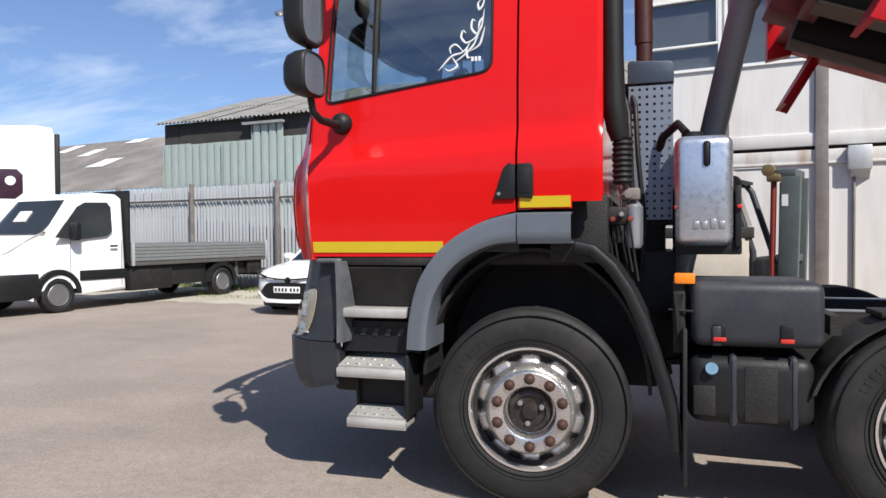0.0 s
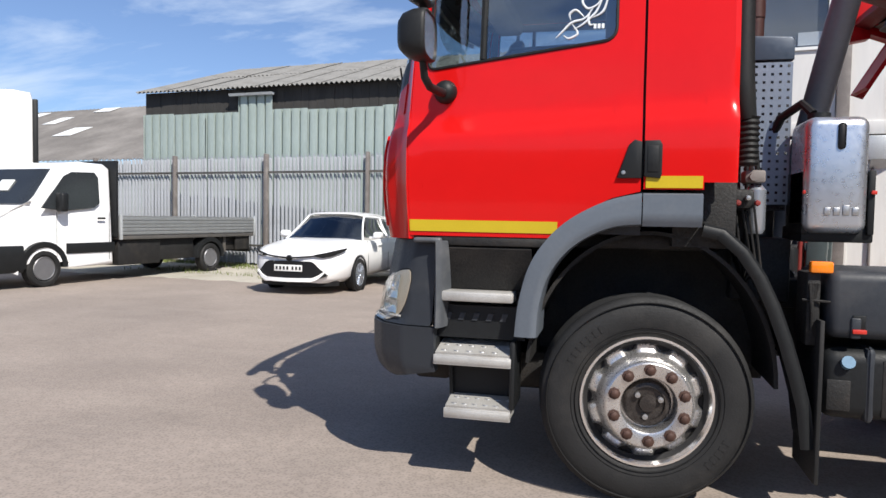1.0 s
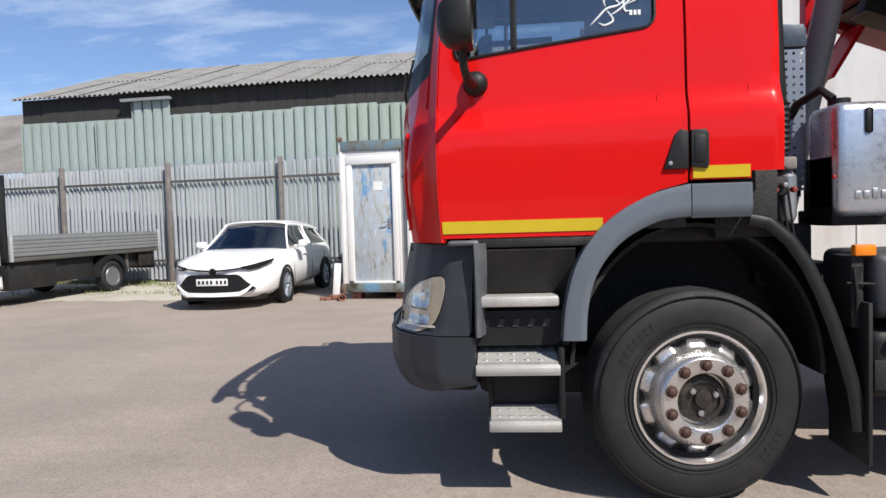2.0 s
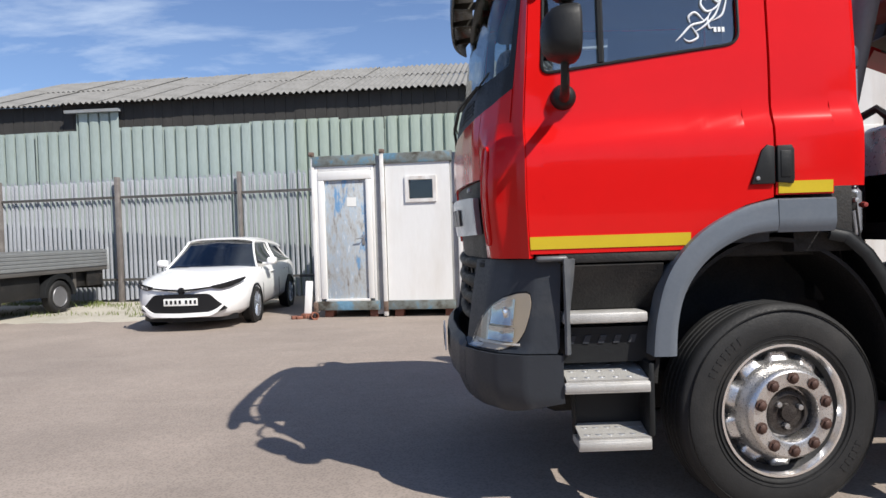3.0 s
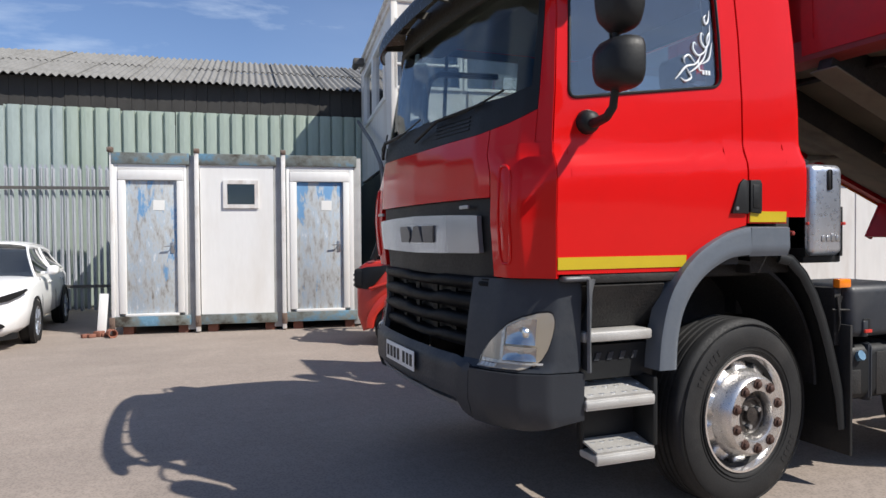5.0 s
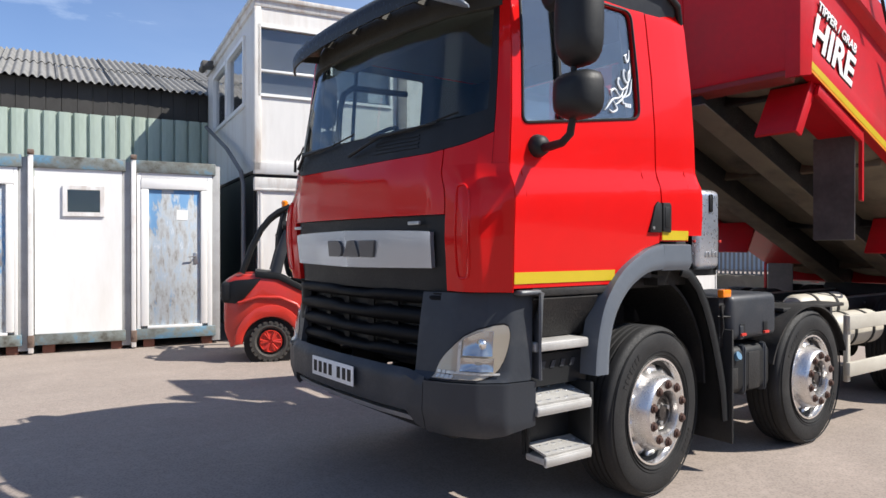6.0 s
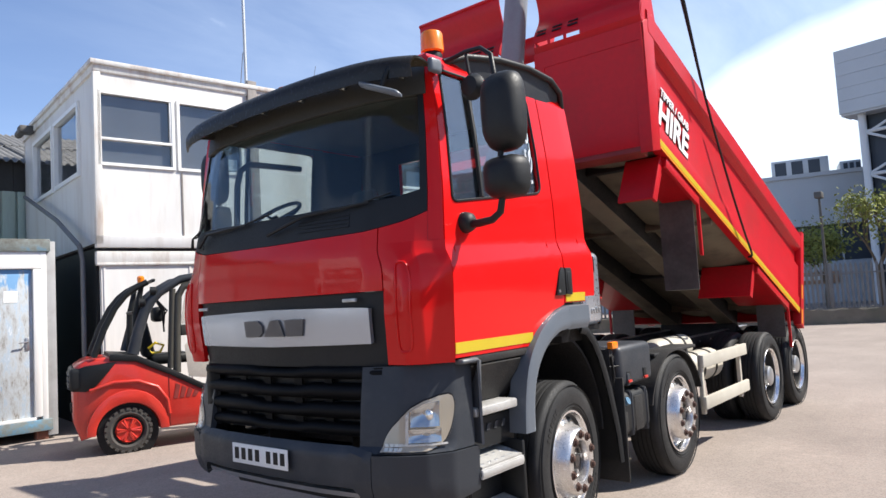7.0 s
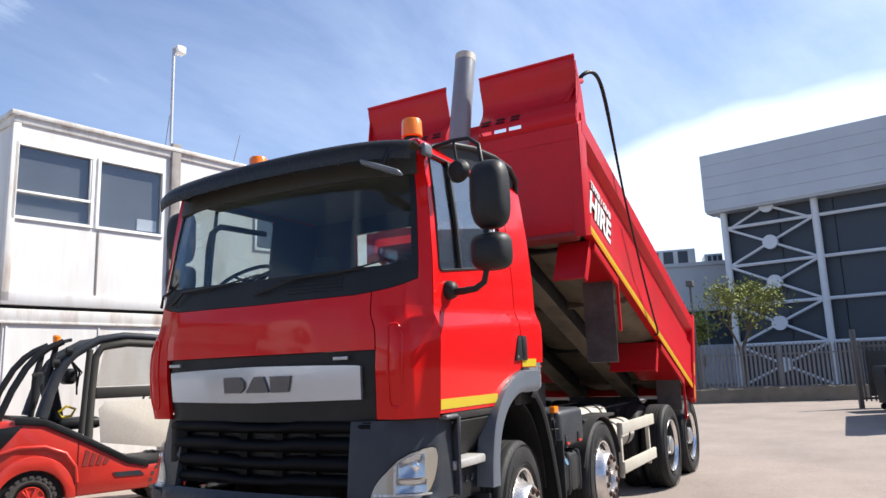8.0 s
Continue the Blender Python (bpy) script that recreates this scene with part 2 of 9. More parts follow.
FORKRED = mat("forklift_red", (0.52, 0.030, 0.018), 0.36, 0, 0.1, 3, 0.02, 0.3, (0.25, 0.06, 0.04), 0.35)
ORANGEGLASS = mat("amber_lens", (0.85, 0.22, 0.01), 0.2, 0, 0.1, 20, 0, 0.5)
ORANGEPIPE = mat("terracotta_plastic", (0.30, 0.115, 0.07), 0.7, 0, 0.2, 5)
WHITEPLASTIC = mat("white_plastic", (0.78, 0.78, 0.76), 0.4, 0, 0.05, 5)
PLATEWHITE = mat("plate_white", (0.78, 0.78, 0.76), 0.35, 0, 0.03, 5, 0, 0, (0.4, 0.38, 0.35), 0.2)
INK = mat("dark_ink", (0.008, 0.008, 0.009), 0.5, 0, 0.1, 5, 0, 0, None, 0.35, 1.2, (1, 1, 1), 0.3)
BADGE = mat("dark_grey_badge", (0.10, 0.10, 0.105), 0.35, 0.4, 0.1, 5)
SEAT = mat("dark_seat_fabric", (0.035, 0.037, 0.042), 0.9, 0, 0.2, 10, 0.2)
LAMPCHROME = mat("lamp_reflector", (0.62, 0.64, 0.66), 0.16, 0.9, 0.01, 2)
LAMPWARM = mat("aged_lamp_lens_lining", (0.50, 0.43, 0.34), 0.35, 0.2, 0.04, 3)
HALLGREY = mat("hall_grey_cladding", (0.50, 0.53, 0.56), 0.5, 0.1, 0.04, 0.5, 0.02, 0, (0.3, 0.32, 0.35), 0.25, 0.2)
HALLDARK = mat("hall_dark_cladding", (0.042, 0.054, 0.072), 0.5, 0.1, 0.08, 0.5, 0.02)
HALLWHITE = mat("white_painted_steel", (0.66, 0.68, 0.70), 0.45, 0, 0.05, 1)
BARK = mat("bark", (0.12, 0.09, 0.06), 0.9, 0, 0.3, 8, 0.5)
LEAF = mat("spring_leaf", (0.20, 0.215, 0.055), 0.75, 0, 0.35, 1.5, 0, 0, None, 0.35, 1.2, (1, 1, 1), 0.12)
GRASS = mat("dry_grass", (0.14, 0.17, 0.05), 0.8, 0, 0.35, 3)
PAPER = mat("white_paper", (0.78, 0.78, 0.75), 0.8, 0, 0.03, 5)
TERRA = mat("reddish_block", (0.22, 0.09, 0.06), 0.85, 0, 0.3, 6, 0.3)
DARKROOM = mat("dim_interior", (0.16, 0.16, 0.165), 0.8, 0, 0.2, 2)
SCREEN = glass("windscreen_glass", (0.82, 0.87, 0.86), 0.02, 0.035, 0.6)
STICKER = mat("frosted_sticker", (0.66, 0.69, 0.72), 0.5, 0, 0.08, 5)
SIDEGLASS = glass("side_window_glass", (0.86, 0.90, 0.91), 0.02, 0.17)
PANE = glass("building_glass", (0.86, 0.88, 0.90), 0.02, 0.07)
CARGLASS = glass("car_glass", (0.24, 0.27, 0.31), 0.02, 0.15)
HAZYSHEET = glass("hazy_plastic_sheet", (0.86, 0.86, 0.84), 0.25, 0.12, 0.5)
LENS = glass("lamp_lens", (0.96, 0.96, 0.95), 0.04, 0.02)


def ground_mat(name, a, b, c, scale):
    m = mat(name, a, 0.92, 0, 0.17, scale, 0.4, 0, b, 0.8, 0.35, (1, 1, 1), 0.15)
    n, l = m.node_tree.nodes, m.node_tree.links
    p = n["Principled BSDF"]
    src = p.inputs["Base Color"].links[0].from_socket
    tc = n.new("ShaderNodeTexCoord")
    # swept tyre streaks along the yard and speckled aggregate
    mp2 = n.new("ShaderNodeMapping"); mp2.inputs["Scale"].default_value = (0.3, 1.6, 1); mp2.inputs["Rotation"].default_value = (0, 0, radians(17))
    l.new(tc.outputs["Object"], mp2.inputs[0])
    st = n.new("ShaderNodeTexNoise"); st.inputs["Scale"].default_value, st.inputs["Detail"].default_value = 1.6, 8
    l.new(mp2.outputs[0], st.inputs["Vector"])
    r = n.new("ShaderNodeMapRange")
    r.inputs[1].default_value, r.inputs[2].default_value, r.inputs[3].default_value, r.inputs[4].default_value = 0.50, 0.85, 0.0, 0.35
    l.new(st.outputs["Fac"], r.inputs[0])
    m1 = n.new("ShaderNodeMixRGB"); m1.inputs[2].default_value = (*c, 1)
    l.new(r.outputs[0], m1.inputs[0]); l.new(src, m1.inputs[1])
    sp = n.new("ShaderNodeTexVoronoi"); sp.inputs["Scale"].default_value = 55
    l.new(tc.outputs["Object"], sp.inputs["Vector"])
    r2 = n.new("ShaderNodeMapRange")
    r2.inputs[1].default_value, r2.inputs[2].default_value, r2.inputs[3].default_value, r2.inputs[4].default_value = 0.0, 0.6, 0.80, 1.17
    l.new(sp.outputs["Distance"], r2.inputs[0])
    sc = n.new("ShaderNodeVectorMath"); sc.operation = "SCALE"
    l.new(m1.outputs[0], sc.inputs[0]); l.new(r2.outputs[0], sc.inputs["Scale"])
    l.new(sc.outputs[0], p.inputs["Base Color"])
    return m


ASPHALT = ground_mat("worn_yard_surface", (0.262, 0.221, 0.192), (0.195, 0.166, 0.147), (0.320, 0.276, 0.238), 0.9)
CONCRETE = ground_mat("pale_concrete", (0.40, 0.37, 0.315), (0.27, 0.25, 0.20), (0.46, 0.425, 0.375), 1.3)


def peel_mat():
    """Blue door paint flaking off pale and brown board."""
    m = bpy.data.materials.new("flaking_blue_paint")
    m.use_nodes = True
    n, l = m.node_tree.nodes, m.node_tree.links
    p = n["Principled BSDF"]
    p.inputs["Roughness"].default_value = 0.75
    tc = n.new("ShaderNodeTexCoord")
    mpn = n.new("ShaderNodeMapping"); mpn.inputs["Scale"].default_value = (2.6, 2.6, 0.75)
    oi = n.new("ShaderNodeObjectInfo")
    shift = n.new("ShaderNodeVectorMath"); shift.operation = "MULTIPLY_ADD"; shift.inputs[1].default_value = (7.0, 5.0, 9.0)
    l.new(oi.outputs["Random"], shift.inputs[0]); l.new(tc.outputs["Object"], shift.inputs[2])
    l.new(shift.outputs[0], mpn.inputs[0])
    a = n.new("ShaderNodeTexNoise"); a.inputs["Scale"].default_value, a.inputs["Detail"].default_value, a.inputs["Roughness"].default_value = 5.5, 10, 0.72
    b = n.new("ShaderNodeTexNoise"); b.inputs["Scale"].default_value, b.inputs["Detail"].default_value, b.inputs["Roughness"].default_value = 1.4, 8, 0.7
    l.new(mpn.outputs[0], a.inputs["Vector"]); l.new(mpn.outputs[0], b.inputs["Vector"])
    r1 = n.new("ShaderNodeValToRGB")
    e = r1.color_ramp.elements
    e[0].position, e[0].color = 0.31, (0.13, 0.10, 0.075, 1)
    e[1].position, e[1].color = 0.66, (0.60, 0.62, 0.63, 1)
    k = e.new(0.40); k.color = (0.33, 0.33, 0.32, 1)
    k = e.new(0.52); k.color = (0.44, 0.47, 0.49, 1)
    k = e.new(0.58); k.color = (0.34, 0.42, 0.50, 1)
    l.new(a.outputs["Fac"], r1.inputs[0])
    sep2 = n.new("ShaderNodeSeparateXYZ"); l.new(tc.outputs["Object"], sep2.inputs[0])
    hz = n.new("ShaderNodeMath"); hz.operation = "MULTIPLY_ADD"; hz.inputs[1].default_value = 0.05
    l.new(sep2.outputs["Z"], hz.inputs[0]); l.new(b.outputs["Fac"], hz.inputs[2])
    r2 = n.new("ShaderNodeMapRange")
    r2.inputs[1].default_value, r2.inputs[2].default_value = 0.64, 0.69
    l.new(hz.outputs[0], r2.inputs[0])
    mixn = n.new("ShaderNodeMixRGB"); mixn.inputs[2].default_value = (0.13, 0.28, 0.48, 1)
    l.new(r2.outputs[0], mixn.inputs[0]); l.new(r1.outputs[0], mixn.inputs[1])
    l.new(mixn.outputs[0], p.inputs["Base Color"])
    bp = n.new("ShaderNodeBump"); bp.inputs["Strength"].default_value, bp.inputs["Distance"].default_value = 0.4, 0.004
    l.new(a.outputs["Fac"], bp.inputs["Height"]); l.new(bp.outputs[0], p.inputs["Normal"])
    return m


POSTWHITE = mat("chipped_white_post", (0.74, 0.73, 0.71), 0.5, 0, 0.08, 3, 0.05, 0, (0.30, 0.20, 0.14), 0.6, 4.0, (1, 1, 0.3))
RUSTLUG = mat("rusty_brown_lug", (0.16, 0.11, 0.085), 0.8, 0.1, 0.3, 12, 0.3, 0, (0.40, 0.36, 0.33), 0.5, 5)
PEEL = peel_mat()


def rail_mat():
    """Blue rail paint worn through to grey-green primer and dark rust."""
    m = bpy.data.materials.new("patchy_blue_rail_paint")
    m.use_nodes = True
    n, l = m.node_tree.nodes, m.node_tree.links
    p = n["Principled BSDF"]
    p.inputs["Roughness"].default_value = 0.65
    tc = n.new("ShaderNodeTexCoord")
    oi = n.new("ShaderNodeObjectInfo")
    shift = n.new("ShaderNodeVectorMath"); shift.operation = "MULTIPLY_ADD"; shift.inputs[1].default_value = (23.0, 5.0, 9.0)
    l.new(oi.outputs["Random"], shift.inputs[0]); l.new(tc.outputs["Object"], shift.inputs[2])
    a = n.new("ShaderNodeTexNoise"); a.inputs["Scale"].default_value, a.inputs["Detail"].default_value, a.inputs["Roughness"].default_value = 2.4, 10, 0.68
    l.new(shift.outputs[0], a.inputs["Vector"])
    ramp_ = n.new("ShaderNodeValToRGB")
    e = ramp_.color_ramp.elements
    e[0].position, e[0].color = 0.36, (0.045, 0.036, 0.026, 1)
    e[1].position, e[1].color = 0.70, (0.36, 0.44, 0.48, 1)
    for pos, c in ((0.43, (0.12, 0.125, 0.11)), (0.51, (0.17, 0.195, 0.19)), (0.56, (0.12, 0.21, 0.27)), (0.62, (0.12, 0.26, 0.38))):
        k = e.new(pos); k.color = (*c, 1)
    l.new(a.outputs["Fac"], ramp_.inputs[0])
    l.new(ramp_.outputs[0], p.inputs["Base Color"])
    bp = n.new("ShaderNodeBump"); bp.inputs["Strength"].default_value, bp.inputs["Distance"].default_value = 0.3, 0.004
    l.new(a.outputs["Fac"], bp.inputs["Height"]); l.new(bp.outputs[0], p.inputs["Normal"])
    return m


BLUEPAINT = rail_mat()
UNITWHITE = mat("weathered_white_steel", (0.67, 0.655, 0.63), 0.5, 0, 0.07, 0.9, 0.05, 0, (0.36, 0.27, 0.19), 0.42, 2.2, (1, 1, 0.16))
TANKALLOY = mat("tank_alloy", (0.60, 0.63, 0.68), 0.30, 0.85, 0.05, 2.5, 0.02, 0, (0.42, 0.45, 0.50), 0.5, 4)
SMOKE = mat("smoked_visor_plastic", (0.030, 0.028, 0.025), 0.25, 0, 0.1, 3)
sn, sl = SMOKE.node_tree.nodes, SMOKE.node_tree.links
tl = sn.new("ShaderNodeBsdfTranslucent"); tl.inputs[0].default_value = (0.20, 0.17, 0.13, 1)
sm = sn.new("ShaderNodeMixShader"); sm.inputs[0].default_value = 0.45
sl.new(sn["Principled BSDF"].outputs[0], sm.inputs[1]); sl.new(tl.outputs[0], sm.inputs[2]); sl.new(sm.outputs[0], sn["Material Output"].inputs[0])

FASCIA = mat("olive_grey_plastic", (0.045, 0.042, 0.034), 0.6, 0, 0.15, 4, 0.05)
# near-black base imitates the shade deep in the rim; the paler patches are dirt
WELL = mat("shade_dark_rim_well", (0.018, 0.016, 0.015), 0.7, 0.1, 0.3, 8, 0.1, 0, (0.10, 0.085, 0.07), 0.25, 4)
HUBDARK = mat("greasy_hub", (0.035, 0.03, 0.028), 0.28, 0.3, 0.3, 12, 0.1, 0, (0.2, 0.18, 0.16), 0.4, 10)
PALEGALV = mat("bright_galvanised_pale", (0.43, 0.45, 0.49), 0.45, 0.25, 0.2, 5, 0.03, 0, (0.30, 0.27, 0.25), 0.45, 1.6, (1, 1, 0.25))
FENCEGREY = mat("weathered_fence_steel", (0.17, 0.17, 0.17), 0.6, 0.2, 0.2, 3, 0.05, 0, (0.10, 0.075, 0.055), 0.5, 1.5)
LAMPWHITE = mat("clear_lamp_inner", (0.72, 0.70, 0.66), 0.3, 0.3, 0.08, 6)
MASTGREEN = mat("green_grey_mast_paint", (0.075, 0.095, 0.095), 0.5, 0.1, 0.15, 4, 0.05, 0, (0.04, 0.03, 0.03), 0.4, 3)
LINING = mat("grey_headlining", (0.20, 0.20, 0.185), 0.9, 0, 0.08, 6, 0.05)
FLAPGREY = mat("dusty_rubber_flap", (0.085, 0.074, 0.070), 0.38, 0, 0.25, 2, 0.05, 0, (0.015, 0.014, 0.014), 0.8, 1.5)
RUSTWHITE = mat("rust_streaked_white", (0.68, 0.66, 0.62), 0.55, 0, 0.06, 2, 0.05, 0, (0.30, 0.16, 0.08), 0.7, 3.0, (1, 1, 0.25))
CRUMPLED = mat("crumpled_dark_foil", (0.030, 0.033, 0.040), 0.30, 0.4, 0.4, 9, 1.0, 0, (0.10, 0.10, 0.11), 0.5, 14)
FORKTYRE = mat("dusty_forklift_tyre", (0.055, 0.050, 0.045), 0.8, 0, 0.3, 8, 0.3)

# ---- mesh tools ----
def part(name, bm, material, parent=None, label="", smooth=38):
    """Links a bmesh as one mesh object, under a thing or a part if given."""
    me = bpy.data.meshes.new(name)
    bmesh.ops.recalc_face_normals(bm, faces=bm.faces)
    bm.to_mesh(me)
    bm.free()
    if smooth:
        me.shade_smooth()
        me.set_sharp_from_angle(angle=radians(smooth))
    for m in material if isinstance(material, (list, tuple)) else (material,):
        me.materials.append(m)
    ob = new(name, me)
    if parent is not None:
        ob.parent = parent
    if label:
        tagged(ob, label)
    return ob


def thing(name, label, category, m=Matrix(), group="", kind=""):
    ob = new(name)
    ob.empty_display_size = 0.3
    ob.matrix_basis = m
    return tagged(ob, label, category, group, kind)


def B():
    return bmesh.new()


def bx(bm, x0, x1, y0, y1, z0, z1, bev=0.0, m=None, seg=2):
    """A box between two corners, with rounded edges."""
    r = bmesh.ops.create_cube(bm, size=1)
    vs = r["verts"]
    bmesh.ops.scale(bm, vec=(abs(x1 - x0), abs(y1 - y0), abs(z1 - z0)), verts=vs)
    bmesh.ops.translate(bm, vec=((x0 + x1) / 2, (y0 + y1) / 2, (z0 + z1) / 2), verts=vs)
    if bev > 0:
        es = list({e for v in vs for e in v.link_edges})
        r = bmesh.ops.bevel(bm, geom=es, offset=bev, segments=seg, affect="EDGES", profile=0.5)
        vs = list({v for f in r["faces"] for v in f.verts} | {v for v in vs if v.is_valid})
    if m is not None:
        bmesh.ops.transform(bm, matrix=m, verts=vs)
    return vs


def pr(bm, pts, axis, a, b, bev=0.0):
    """A polygon in the plane across axis, drawn out from a to b."""
    def at(p, q, h):
        return {"x": (h, p, q), "y": (p, h, q), "z": (p, q, h)}[axis]
    lo = [bm.verts.new(at(p, q, a)) for p, q in pts]
    hi = [bm.verts.new(at(p, q, b)) for p, q in pts]
    n = len(pts)
    fs = [bm.faces.new(lo), bm.faces.new(hi)]
    for i in range(n):
        fs.append(bm.faces.new((lo[i], lo[(i + 1) % n], hi[(i + 1) % n], hi[i])))
    bmesh.ops.recalc_face_normals(bm, faces=fs)
    if bev:
        es = list({e for f in fs[:2] for e in f.edges})
        bmesh.ops.bevel(bm, geom=es, offset=bev, segments=2, affect="EDGES", profile=0.5)
    return lo + hi


def tb(bm, path, r, seg=10, close=False):
    """A round tube along a path; r may be one radius for each point."""
    ps = [Vector(p) for p in path]
    rs = r if isinstance(r, (list, tuple)) else [r] * len(ps)
    rings, side = [], None
    for i, p in enumerate(ps):
        d = (ps[min(i + 1, len(ps) - 1)] - ps[max(i - 1, 0)]).normalized()
        if side is None:
            side = d.orthogonal().normalized()
        side = (side - d * side.dot(d)).normalized()
        up = d.cross(side)
        rings.append([bm.verts.new(p + rs[i] * (math.cos(2 * math.pi * k / seg) * side + math.sin(2 * math.pi * k / seg) * up)) for k in range(seg)])
    for a, b in zip(rings, rings[1:]):
        for k in range(seg):
            bm.faces.new((a[k], a[(k + 1) % seg], b[(k + 1) % seg], b[k]))
    if close:
        for k in range(seg):
            bm.faces.new((rings[-1][k], rings[-1][(k + 1) % seg], rings[0][(k + 1) % seg], rings[0][k]))
    else:
        bm.faces.new(rings[0]); bm.faces.new(rings[-1])


def lt(bm, prof, c, axis="y", seg=40, closed=False):
    """A profile of (radius, height) turned round an axis through c."""
    c = Vector(c)
    rings = []
    for r, h in prof:
        ring = []
        for k in range(seg):
            a = 2 * math.pi * k / seg
            u, v = r * math.cos(a), r * math.sin(a)
            ring.append(bm.verts.new(c + Vector({"x": (h, u, v), "y": (u, h, v), "z": (u, v, h)}[axis])))
        rings.append(ring)
    pairs = list(zip(rings, rings[1:])) + ([(rings[-1], rings[0])] if closed else [])
    for a, b in pairs:
        for k in range(seg):
            bm.faces.new((a[k], a[(k + 1) % seg], b[(k + 1) % seg], b[k]))
    if not closed:
        for ring, (r, h) in ((rings[0], prof[0]), (rings[-1], prof[-1])):
            if r > 1e-4:
                bm.faces.new(ring)


def grid(bm, f, na, nb, thick=0.0, wrap=False):
    """A sheet f(a, b), a and b from 0 to 1, given a thickness along its normal."""
    P = [[Vector(f(i / na, j / nb)) for j in range(nb + 1)] for i in range(na + 1)]
    top = [[bm.verts.new(p) for p in row] for row in P]
    if not thick:
        for i in range(na):
            for j in range(nb):
                bm.faces.new((top[i][j], top[i + 1][j], top[i + 1][j + 1], top[i][j + 1]))
        return
    bot = []
    for i in range(na + 1):
        row = []
        for j in range(nb + 1):
            da = P[min(i + 1, na)][j] - P[max(i - 1, 0)][j]
            db = P[i][min(j + 1, nb)] - P[i][max(j - 1, 0)]
            nn = da.cross(db)
            nn = nn.normalized() if nn.length > 1e-9 else Vector((0, 0, 1))
            row.append(bm.verts.new(P[i][j] + nn * thick))
        bot.append(row)
    for i in range(na):
        for j in range(nb):
            bm.faces.new((top[i][j], top[i + 1][j], top[i + 1][j + 1], top[i][j + 1]))
            bm.faces.new((bot[i][j], bot[i][j + 1], bot[i + 1][j + 1], bot[i + 1][j]))
    for i in range(na):
        bm.faces.new((top[i][0], bot[i][0], bot[i + 1][0], top[i + 1][0]))
        bm.faces.new((top[i][nb], top[i + 1][nb], bot[i + 1][nb], bot[i][nb]))
    for j in range(nb):
        bm.faces.new((top[0][j], top[0][j + 1], bot[0][j + 1], bot[0][j]))
        bm.faces.new((top[na][j], bot[na][j], bot[na][j + 1], top[na][j + 1]))


def loft(bm, loops, cap=True):
    """Loops of equal length joined one after another."""
    R = [[bm.verts.new(p) for p in lp] for lp in loops]
    n = len(R[0])
    for a, b in zip(R, R[1:]):
        for k in range(n):
            bm.faces.new((a[k], a[(k + 1) % n], b[(k + 1) % n], b[k]))
    if cap:
        bm.faces.new(R[0]); bm.faces.new(R[-1])


def lerp(v, table):
    return float(np.interp(v, [a for a, _ in table], [b for _, b in table]))

# ---- the yard: ground, shed, fence, cabins, stacked units ----
# Along the yard's buildings: u along the fronts, v away from the lorry. The yard is turned 9 degrees against the lorry.
YARD = pose(-2.49, 8.875, 0, 0, 0, -9)


def yard(u, v, z=0.0, turn=0.0):
    return YARD @ pose(u, v, z, 0, 0, turn)


bm = B()
grid(bm, lambda a, b: (-60 + 120 * a, -60 + 120 * b, 0), 24, 24)
for x0, x1, y0, y1 in ((-1500, -60, -1500, 1500), (60, 1500, -1500, 1500), (-60, 60, -1500, -60), (-60, 60, 60, 1500)):
    bm.faces.new([bm.verts.new(p) for p in ((x0, y0, 0), (x1, y0, 0), (x1, y1, 0), (x0, y1, 0))])
ground = part("ground", bm, ASPHALT, smooth=0)
tagged(ground, "worn warm-grey asphalt yard with paler swept streaks", "ground", kind="structure")

# pale concrete apron along the fence
rng = random.Random(5)
edge = [(-15.0 + 0.35 * i, -0.75 + 0.055 * i * 0.35 + rng.uniform(-0.12, 0.12)) for i in range(34)]
bm = B()
pr(bm, edge + [(-3.2, 3.6), (-15.0, 3.6)], "z", -0.05, 0.006)
apron = part("pavement", bm, CONCRETE, smooth=0)
apron.matrix_basis = YARD
tagged(apron, "pale broken concrete apron in front of the fence", "pavement", kind="structure")

# patches of grass and weeds at the foot of the fence
rng = random.Random(11)
verts, faces = [], []
for i in range(5200):
    if rng.random() < 0.8:
        u, v = rng.uniform(-13.5, -4.2), 3.55 - abs(rng.gauss(0, 0.55))
        if noise.noise(Vector((u * 0.8, v * 1.3, 2.0))) < -0.05:
            continue
    else:
        u, v = rng.uniform(-9.5, -4.2), rng.uniform(0.4, 2.4)
        if noise.noise(Vector((u * 0.9, v * 1.5, 7.0))) < 0.12:
            continue
    h, w, a = rng.uniform(0.03, 0.13), rng.uniform(0.006, 0.014), rng.uniform(0, 6.28)
    lean = rng.uniform(-0.05, 0.05)
    k = len(verts)
    c, s = math.cos(a) * w, math.sin(a) * w
    verts += [(u - c, v - s, 0.0), (u + c, v + s, 0.0), (u + lean, v + lean * 0.6, h)]
    faces.append((k, k + 1, k + 2))
me = bpy.data.meshes.new("grass")
me.from_pydata(verts, [], faces)
me.materials.append(GRASS)
g = new("grass", me)
g.matrix_basis = YARD
tagged(g, "thin dry grass and weeds along the fence foot", "grass", kind="stuff")

